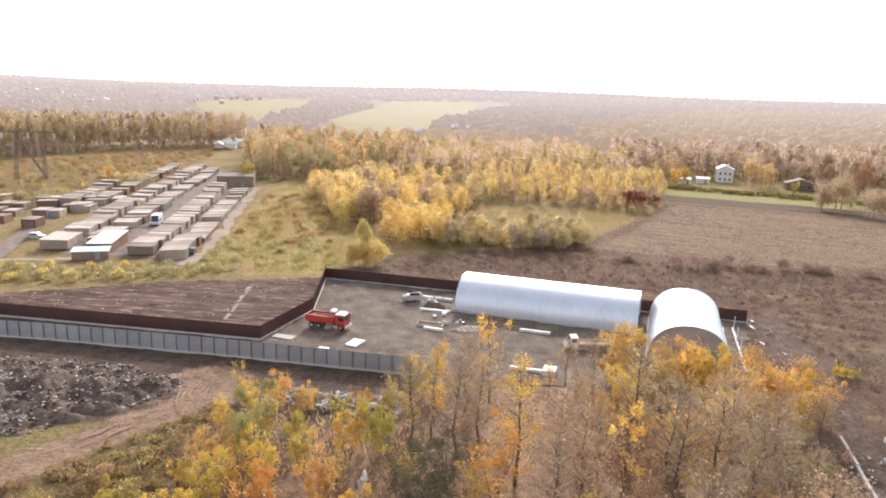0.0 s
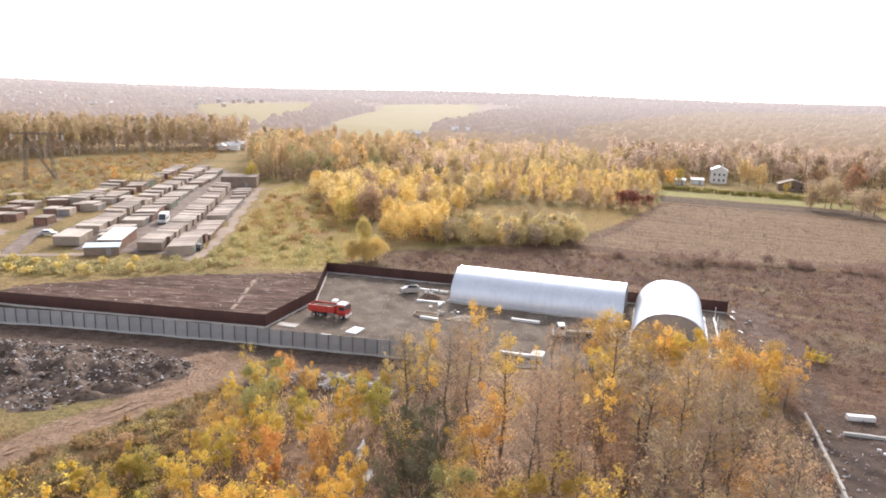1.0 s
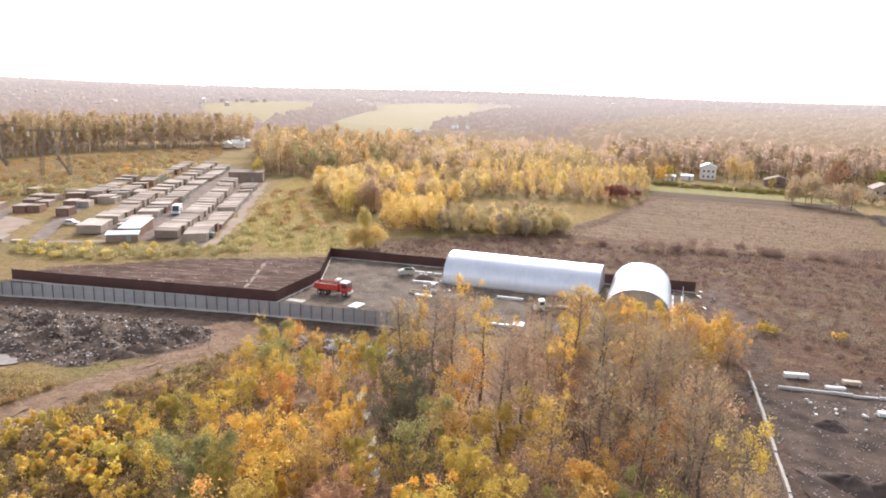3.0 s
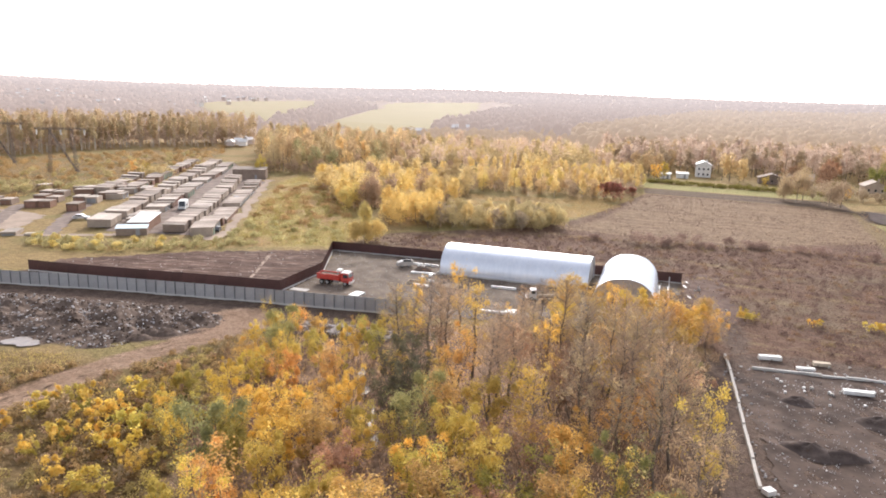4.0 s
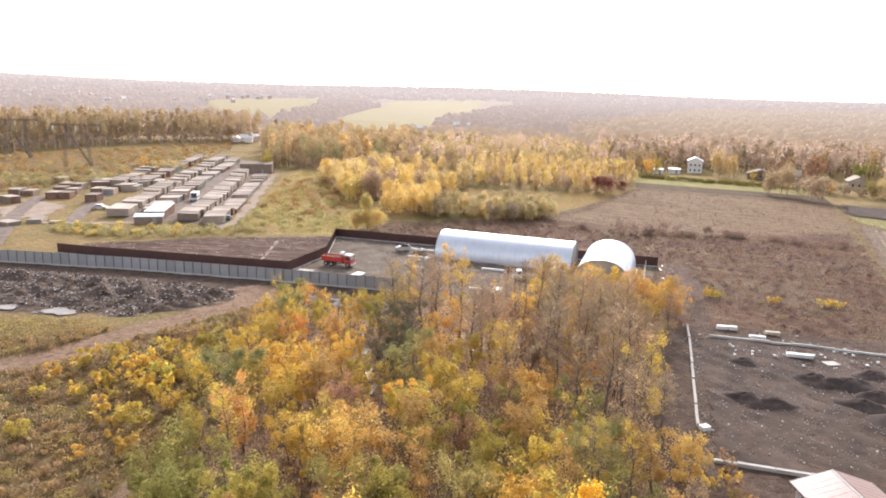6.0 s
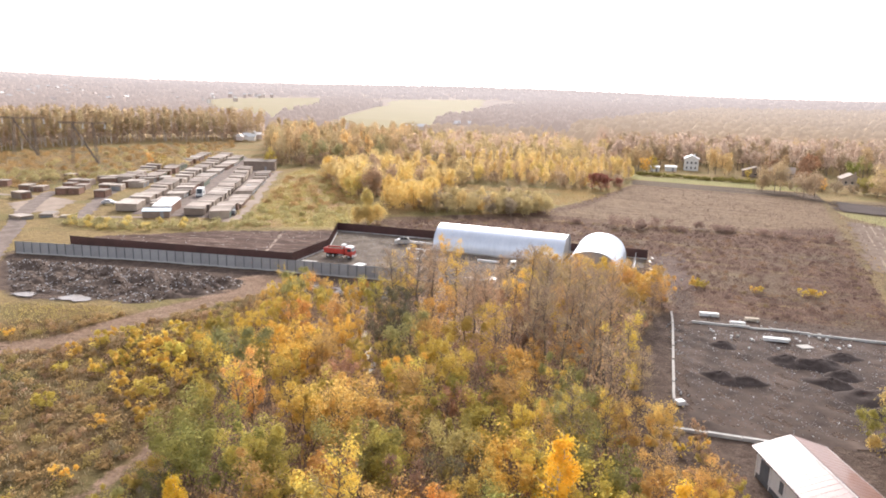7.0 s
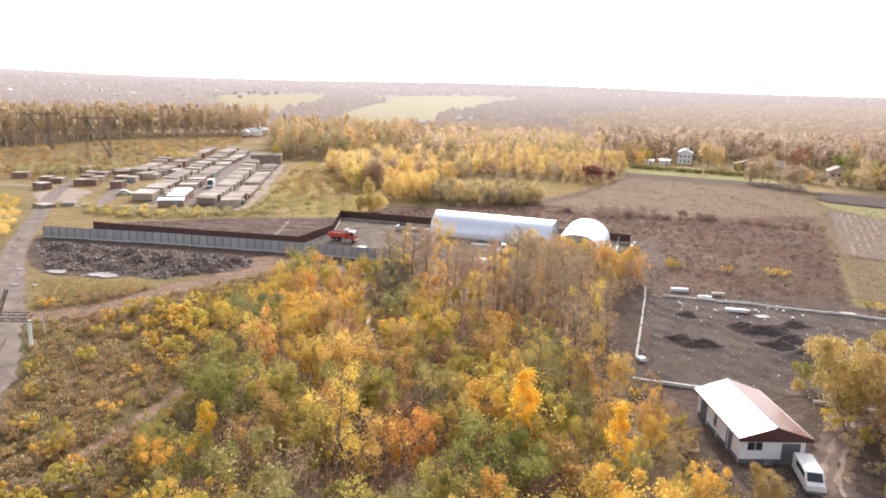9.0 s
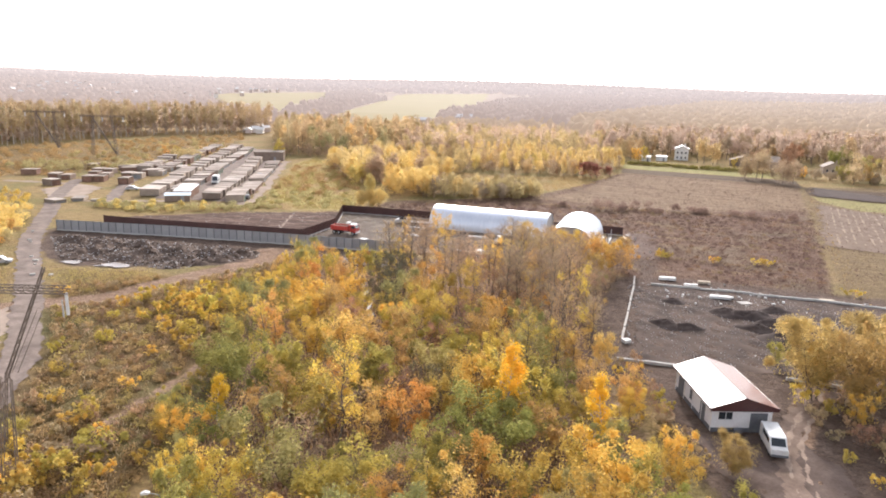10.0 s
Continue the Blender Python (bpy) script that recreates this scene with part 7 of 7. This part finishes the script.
low_wall("low pale concrete foundation wall", [(47.6, 76.5), (45.8, 70.2), (35.9, 39.6)], 0.34, 0.38, CONCRETE)
low_wall("low concrete foundation wall along the fallow field", [(49.5, 71.5), (64.5, 67.8), (88.5, 59.8), (112, 52)], 0.36, 0.38, KERB)
low_wall("low concrete wall behind the warehouse", [(33.4, 32.2), (40.5, 30.0), (47, 28.2)], 0.45, 0.4, KERB)
low_wall("short low wall by the drive", [(54.5, 26.4), (60.5, 24.6), (66.0, 23.0)], 0.45, 0.4, KERB)
for x, y, r, h, q in ((45.2, 47.6, 2.6, 0.8, 0.6), (48.0, 46.3, 2.4, 0.8, 0.6), (50.5, 60.5, 2.0, 0.6, 0.6), (57.5, 54.2, 2.8, 0.9, 0.6), (61.0, 52.6, 3.6, 1.1, 0.55), (63.0, 49.2, 2.4, 0.8, 0.7), (67.0, 56.5, 2.2, 0.6, 0.6), (59.6, 46.0, 2.8, 0.9, 0.6),
                        (62.5, 41.5, 4.0, 1.1, 0.7), (64.5, 38.0, 3.8, 1.2, 0.7), (66.5, 34.5, 3.6, 1.1, 0.8), (60.5, 37.0, 2.6, 0.8, 0.8), (77.7, 46.6, 2.6, 0.9, 0.6), (82.0, 50.0, 2.4, 0.8, 0.6)):
    heap("dark mound of cinders and earth", x, y, r * 1.25, h * 1.2, CINDER_HEAP, q, rng.uniform(-40, 5), "mound", 0.3, 1.5)
slab_thing("white steel container lying on the ground", 53.9, 75.3, 3.3, 0.8, 0.6, -8, WHITE, "container")
slab_thing("low white container beside the wall", 57.4, 71.6, 2.6, 0.6, 0.35, -10, WHITE, "container")
slab_thing("long white wrapped bundle on the cinder yard", 60.0, 63.2, 3.8, 0.9, 0.5, -12, WHITE, "wrapped_beam")
slab_thing("white heap of rubble at the wall's end", 36.4, 38.8, 1.1, 0.9, 0.5, 20, WHITE, "block")
slab_thing("pale board on the cinder yard", 63.6, 61.0, 2.2, 1.6, 0.08, 10, CONCRETE, "board")
slab_thing("pale timber pallet by the fallow field", 80.0, 63.6, 2.6, 1.0, 0.3, -12, PALE_WOOD, "pallet")
slab_thing("grey stacked pallets by the fallow field", 60.6, 73.2, 2.4, 0.9, 0.5, -12, PALE_WOOD, "pallet")
for i in range(30):
    slab_thing("white broken block on the cinder yard", rng.uniform(47, 72), rng.uniform(58, 73), rng.uniform(0.2, 0.5), rng.uniform(0.2, 0.45), rng.uniform(0.12, 0.3), rng.uniform(0, 90), (WHITE, CONCRETE)[i % 2], "block")
CINDER = [(36, 33), (46, 69), (60, 68), (90, 57), (110, 48), (110, 24), (66, 26), (58, 28)]
fragments("cinder_scraps", "grey stones and scraps on the cinder yard", CINDER, 3200, 0.04, 0.17, GREYBIT, lambda x, y: 0 * x + 0.04)
fragments("cinder_scraps", "white scraps and broken blocks on the cinder yard", CINDER, 150, 0.06, 0.24, WHITE, lambda x, y: 0 * x + 0.02)
fragments("cinder_scraps", "pale rubble along the foundation wall", [(35, 36), (37.5, 36), (48, 69), (64, 66), (92, 57), (112, 49), (112, 54), (90, 62), (64, 71), (44, 73)], 500, 0.08, 0.36, GREYBIT, lambda x, y: 0 * x + 0.02)
fragments("cinder_scraps", "dark clods on the cinder yard", CINDER, 450, 0.05, 0.16, BLACKEARTH, lambda x, y: 0 * x + 0.02)


# ---- the warehouse ----
def warehouse(m):
    """White-walled shed with a brown gabled metal roof; x across, y along, origin at its near end."""
    w, L, h, ridge = 6.75, 11.1, 3.14, 1.17
    t = thing("warehouse", "white-walled warehouse with a brown gabled metal roof", "warehouse", m)
    part("wall", Geo().prism([(-w / 2, 0), (w / 2, 0), (w / 2, h), (0, h + ridge * 0.9), (-w / 2, h)], 0.0, L), WALLWHITE, t)
    o, e = 0.45, 0.5
    for s in (-1, 1):
        slope = part("roof_slope", Geo().add([(0, -e, h + ridge), (s * (w / 2 + o), -e, h - 0.08), (s * (w / 2 + o), L + e, h - 0.08), (0, L + e, h + ridge),
                                              (0, -e, h + ridge - 0.1), (s * (w / 2 + o), -e, h - 0.18), (s * (w / 2 + o), L + e, h - 0.18), (0, L + e, h + ridge - 0.1)],
                                             ((0, 1, 2, 3), (7, 6, 5, 4), (0, 4, 5, 1), (1, 5, 6, 2), (2, 6, 7, 3), (3, 7, 4, 0))), ROOFBROWN, t)
        n = 16
        for i in range(n):
            y = -e + (L + 2 * e) * (i + 0.5) / n
            part("seam", seam_mesh(s, w / 2 + o, h, ridge), None, slope, at=pose(0, y, 0))
        part("gutter", Geo().tube([(s * (w / 2 + o + 0.05), -e, h - 0.14), (s * (w / 2 + o + 0.05), L + e, h - 0.14)], [0.07, 0.07], 8), FASCIA, t)
    part("ridge_cap", Geo().prism([(-0.25, h + ridge - 0.06), (0, h + ridge + 0.05), (0.25, h + ridge - 0.06)], -e, L + e), FASCIA, t)
    for y in (-e - 0.02, L + e + 0.02):
        part("gable_fascia", Geo().prism([(-w / 2 - o, h - 0.42), (w / 2 + o, h - 0.42), (w / 2 + o, h - 0.05), (0, h + ridge), (-w / 2 - o, h - 0.05)], y - 0.03, y + 0.03), FASCIA, t, "dark maroon gable")
    part("plinth", Geo().box((0, L / 2, 0.25), (w + 0.08, L + 0.08, 0.5)), GREY_POST, t)
    part("door", Geo().box((w * 0.28, -0.05, 1.15), (1.9, 0.08, 2.3)), GREY_POST, t, "dark double door")
    win = part("window", Geo().box((-w * 0.28, -0.04, 2.0), (1.5, 0.08, 0.9)), GLASS, t)
    part("window_frame", Geo().box((-w * 0.28, -0.06, 1.52), (1.6, 0.1, 0.08)).box((-w * 0.28, -0.06, 2.48), (1.6, 0.1, 0.08)).box((-w * 0.28, -0.06, 2.0), (0.06, 0.1, 0.9)), WHITE, win)
    for y, hh, wd, tall in ((2.6, 1.15, 1.3, 2.2), (6.2, 1.6, 0.6, 1.2), (9.4, 1.2, 1.6, 2.3)):
        part("side_opening", Geo().box((-w / 2 - 0.03, y, hh), (0.07, wd, tall)), GREY_POST, t)
    for i in range(5):
        part("wall_rib", Geo().box((-w / 2 - 0.03, 0.1 + i * (L - 0.2) / 4, h / 2), (0.08, 0.16, h - 0.1)), WALLWHITE, t)
    part("bench", Geo().box((-w * 0.1, -0.7, 0.5), (0.9, 0.4, 0.45)), GREY_POST, t)
    return t


WALLWHITE = plain("white_panel_wall", (0.80, 0.78, 0.76), (0.70, 0.67, 0.65), 0.5, 5, 0.7)
ROOFBROWN = plain("brown_roof_metal", (0.20, 0.095, 0.075), (0.24, 0.12, 0.095), 0.3, 4, 0.30, 0.0, 0.04)
FASCIA = plain("maroon_trim", (0.062, 0.020, 0.019), (0.082, 0.027, 0.025), 1, 6, 0.4)
seams = {}


def seam_mesh(s, half, h, ridge):
    if s not in seams:
        seams[s] = Geo().add([(0, -0.03, h + ridge), (0, 0.03, h + ridge), (s * half, 0.03, h - 0.08), (s * half, -0.03, h - 0.08), (0, 0, h + ridge + 0.014), (s * half, 0, h - 0.066)],
                             ((0, 3, 5, 4), (1, 4, 5, 2), (0, 4, 1), (3, 2, 5))).data("seam", ROOFBROWN)
    return seams[s]


warehouse(pose(42.27, 11.6, 0.0, 0, 0, 1.5))
sheet("parking_apron", lambda x, y: side(x, y, [(36, 10.6), (48, 11.2), (50, 4), (47, -4), (40, -2), (36.5, 3)]), (34, 52, -6, 13), 0.35, 0.06, BLACKEARTH, "dark muddy apron in front of the warehouse", "apron")


DRIVEMUD = plain("drive_mud", (0.150, 0.105, 0.080), (0.235, 0.172, 0.133), 0.5, 2.5, 0.9, bump=0.6)
sheet("muddy_drive", lambda x, y: 1.35 - along(x, y, [(39, -20), (41.2, -8), (43.4, 2.1), (46.0, 8.8), (48.8, 12.9), (52.2, 17.4), (56.5, 24)]), (35, 62, -22, 27), 0.25, 0.07, DRIVEMUD, "pale churned mud of the drive beside the warehouse", "track", lambda x, y: 0.004 * np.sin(x * 5 + y), 0.35)
for o in (0.0, 1.75):
    sheet("drive_rut", lambda x, y: 0.3 - along(x, y, [(39 + o, -20), (41.2 + o, -8), (43.4 + o, 2.1), (46.0 + o, 8.8), (48.8 + o, 12.9), (52.2 + o, 17.4), (56.5 + o, 24)]), (38, 60, -22, 25), 0.16, 0.085, PATHDIRT, "pale muddy wheel rut beside the warehouse", "track", None, 0.2)


# ---- houses across the field ----
def house(label, m, w, d, h, wall, roof, ridge=2.2, storeys=2):
    t = thing("house", label, "house", m)
    part("wall", Geo().prism([(-w / 2, 0), (w / 2, 0), (w / 2, h), (0, h + ridge), (-w / 2, h)], -d / 2, d / 2), wall, t)
    for s in (-1, 1):
        part("roof_slope", Geo().add([(0, -d / 2 - 0.4, h + ridge + 0.1), (s * (w / 2 + 0.5), -d / 2 - 0.4, h - 0.2), (s * (w / 2 + 0.5), d / 2 + 0.4, h - 0.2), (0, d / 2 + 0.4, h + ridge + 0.1),
                                      (0, -d / 2 - 0.4, h + ridge + 0.25), (s * (w / 2 + 0.5), -d / 2 - 0.4, h - 0.05), (s * (w / 2 + 0.5), d / 2 + 0.4, h - 0.05), (0, d / 2 + 0.4, h + ridge + 0.25)],
                                     ((0, 1, 2, 3), (7, 6, 5, 4), (0, 4, 5, 1), (1, 5, 6, 2), (2, 6, 7, 3), (3, 7, 4, 0))), roof, t)
    for k in range(storeys):
        for i in range(3):
            x = (i - 1) * w * 0.3
            win = part("window", Geo().box((x, -d / 2 - 0.03, 1.6 + k * 2.8), (0.8, 0.08, 1.1)), GLASS, t)
            part("window_frame", Geo().box((x, -d / 2 - 0.05, 0.92 + k * 2.8), (1.3, 0.14, 0.08)), WHITE, win)
    part("chimney", Geo().box((w * 0.2, 0, h + ridge), (0.7, 0.7, 1.8)), wall, t)
    return t


house("tall white house with a bright metal roof by the woods", pose(145.5, 344, 0, 0, 0, -18), 7.5, 9.0, 6.6, WHITE, WHITE, 1.6)
house("low house with a pale gabled roof among hedges", pose(181, 312, 0, 0, 0, 60), 8.0, 12.0, 3.4, G_WALL[2], G_ROOF[1], 2.6, 1)
house("dark low house behind the hedge", pose(170, 318, 0, 0, 0, -20), 12.0, 8.0, 3.2, G_WALL[0], G_ROOF[0], 1.8, 1)
house("low house with a pale roof beside dark trees", pose(205, 292, 0, 0, 0, -20), 9.0, 10.0, 3.4, G_WALL[2], G_ROOF[1], 2.2, 1)
shed("small pale garden shed by the hedge", pose(121, 330, 0, 0, 0, -18), 5, 4, 2.4, WHITE, WHITE)
shed("small pale outbuilding among trees", pose(131, 334, 0, 0, 0, -18), 6, 4, 2.4, WHITE, WHITE)
woods("garden_hedge", "clipped dark hedge along the gardens", scatter([(104, 308), (108, 311), (160, 286), (182, 272), (180, 268), (156, 282)], 1.3, 2500), 2.0, 1.3, "green", 90, 0.3, 0.0)


# ---- power line and poles ----
def lattice(g, a, b, w0, w1, steps, r=0.05):
    """Four chords between a and b with zigzag bracing."""
    a, b = Vector(a), Vector(b)
    d = (b - a).normalized()
    u = d.orthogonal().normalized()
    v = d.cross(u)
    ring = []
    for i in range(steps + 1):
        k = i / steps
        w = w0 + (w1 - w0) * k
        p = a.lerp(b, k)
        ring.append([p + u * w * sx + v * w * sy for sx, sy in ((-1, -1), (1, -1), (1, 1), (-1, 1))])
    for c in range(4):
        g.tube([ring[0][c], ring[-1][c]], [r, r], 4)
        for i in range(steps):
            g.tube([ring[i][c], ring[i + 1][(c + 1) % 4]], [r * 0.6, r * 0.6], 3)


PYLON = plain("pylon_steel", (0.17, 0.135, 0.11), (0.24, 0.195, 0.16), 1, 9, 0.8)
GLASSWHITE = plain("insulator_glass", (0.72, 0.72, 0.70), (0.6, 0.6, 0.6), 2, 9, 0.3)
WIRES = plain("wire", (0.16, 0.15, 0.14), (0.2, 0.19, 0.18), 1, 5, 0.6)


def portal_pylon(m, h=19.0):
    """Two guyed lattice columns under one cross-arm with hanging insulators."""
    t = thing("power_pylon", "slender steel portal pylon with hanging white insulators", "pylon", m, "power pylons")
    for s in (-1, 1):
        g = Geo()
        lattice(g, (s * 5.5, 0, 0), (s * 4.2, 0, h), 0.55, 0.4, 12, 0.10)
        part("column", g, PYLON, t)
    g = Geo()
    lattice(g, (-4.4, 0, h - 0.8), (5.6, 0, 0.2), 0.26, 0.26, 8, 0.11)
    part("brace", g, PYLON, t)
    g = Geo()
    lattice(g, (-10.5, 0, h), (10.5, 0, h), 0.32, 0.32, 14, 0.09)
    part("cross_arm", g, PYLON, t)
    for x in (-9.5, 0, 9.5):
        s = Geo().tube([(x, 0, h - 0.4 - i * 0.14) for i in range(17)], [0.12 if i % 2 else 0.42 for i in range(17)], 8)
        part("insulator", s, GLASSWHITE, t)
        part("peak", Geo().tube([(x * 0.44, 0, h), (x * 0.44, 0, h + 2.4)], [0.12, 0.05], 4), PYLON, t)
    return t


first = portal_pylon(pose(-161.5, 281, 0, 0, 0, 12))
for x, y in ((-206, 309), (-250, 336)):
    copy_thing(first, pose(x, y, 0, 0, 0, 12))


def near_pylon():
    t = thing("power_pylon", "brown lattice pylon with a long cross-arm on the grassy slope", "pylon", pose(0, 0, 0), "power pylons")
    base, joint, top = Vector((-31.4, -1.6, -0.1)), Vector((-29.2, -3.6, 11.0)), Vector((-25.3, -2.9, 20.9))
    g = Geo()
    lattice(g, base, joint, 0.6, 0.34, 9, 0.045)
    part("leg", g, PYLON, t)
    g = Geo()
    lattice(g, (-35.5, 3.5, -0.1), joint + Vector((-0.6, 0.4, 0)), 0.42, 0.3, 9, 0.045)
    part("leg", g, PYLON, t)
    g = Geo()
    lattice(g, joint, top, 0.13, 0.09, 10, 0.04)
    part("mast", g, PYLON, t)
    g = Geo()
    lattice(g, (-21.0, -7.2, 20.3), (-42.0, -6.0, 19.7), 0.24, 0.3, 26, 0.05)
    part("cross_arm", g, PYLON, t)
    g = Geo()
    for o in (-0.25, 0.25):
        g.tube([joint + Vector((o + 0.8, 0, 0.5)), joint.lerp(top, 0.62) + Vector((o + 0.9, 0, 0))], [0.03, 0.03], 4)
    for i in range(14):
        p = joint.lerp(top, 0.62 * (i + 0.5) / 14) + Vector((0.85, 0, 0.4))
        g.tube([p + Vector((-0.25, 0, 0)), p + Vector((0.25, 0, 0))], [0.02, 0.02], 3)
    part("ladder", g, PYLON, t)
    part("insulator", Geo().tube([(-21.2, -7.1, 20.0), (-21.2, -7.1, 18.2)], [0.13, 0.13], 8), GLASSWHITE, t)
    return t


near_pylon()


def pole(label, x, y, h, r, material, name="pole"):
    ob = new(name, Geo().tube([(0, 0, -0.2), (0, 0, h)], [r, r * 0.8], 8).data(name, material))
    ob.matrix_basis = pose(x, y, float(land(x, y)))
    return tagged(ob, label, name)


pole("short pale concrete pole beside the road", -49.8, 41.0, 3.4, 0.16, KERB)
for line in ([(42.5, 93.7), (49.9, 115.3)], [(44.4, 93.0), (51.8, 115.6)]):
    low_wall("pale concrete strip beside the arched hall", line, 0.3, 0.3, WHITE)
for x, y in ((44.4, 93.4), (46.1, 98.4), (47.8, 103.4), (49.5, 108.6), (51.4, 114.2)):
    pole("pale post standing beside the arched hall", x, y, 2.6, 0.09, WHITE, "post")


def street_lamp(m):
    t = thing("street_lamp", "white street lamp on a bent grey pole", "lamp", m)
    part("pole", Geo().tube([(0, 0, -0.2), (0, 0, 7.0), (-0.3, 0, 7.6), (-1.2, 0, 7.8)], [0.11, 0.08, 0.06, 0.05], 8), STEEL, t)
    part("lamp_head", Geo().prism([(-1.9, 7.72), (-1.1, 7.76), (-1.1, 7.88), (-1.5, 7.98), (-1.9, 7.86)], -0.16, 0.16), WHITE, t)
    return t


street_lamp(pose(-11.2, -15.0, 0, 0, 0, 10) @ Matrix.Diagonal((0.75, 0.75, 1, 1)))


def wire(label, a, b, sag):
    g = Geo()
    a, b = Vector(a), Vector(b)
    g.tube([a.lerp(b, k / 14) - Vector((0, 0, sag * 4 * (k / 14) * (1 - k / 14))) for k in range(15)], [0.035] * 15, 4)
    return tagged(new("cable", g.data("cable", WIRES)), label, "cable")


for o in (-9.5, 0.0, 9.5):
    c, s = math.cos(radians(12)), math.sin(radians(12))
    wire("thin power cable between the pylons", (-161.5 + o * c, 281 + o * s, 16.4), (-206 + o * c, 309 + o * s, 16.4), 0.8)
    wire("thin power cable between the pylons", (-206 + o * c, 309 + o * s, 16.4), (-250 + o * c, 336 + o * s, 16.4), 0.8)

# ---- tussocks on the slope by the road ----
SLOPE_GRASS = [(-62, 60), (-38, 70), (-25, 82), (-22, 30), (-18, -20), (-34, -14), (-50, 24)]


def clear_of_lanes(x, y):
    return all(float(along(np.array(x), np.array(y), line)) > d + 0.6 for line, d in LANES)


dry_pts, brown_grass_pts, green_grass_pts = share(scatter(SLOPE_GRASS, 1.9, 4000, clear_of_lanes), 4, 3, 2)
woods("dry_grass", "soft golden-brown tussocks of tall dry grass on the slope", dry_pts, 0.75, 1.5, "straw", 110, 0.15, 0.0, clumps=5)
woods("tall_weeds", "golden-brown dead weeds on the slope", brown_grass_pts, 0.7, 1.3, "pasture", 100, 0.15, 0.0, clumps=5)
woods("meadow_grass", "olive-green grass clumps on the slope", green_grass_pts, 0.6, 1.5, "meadow", 110, 0.14, 0.0, clumps=5)
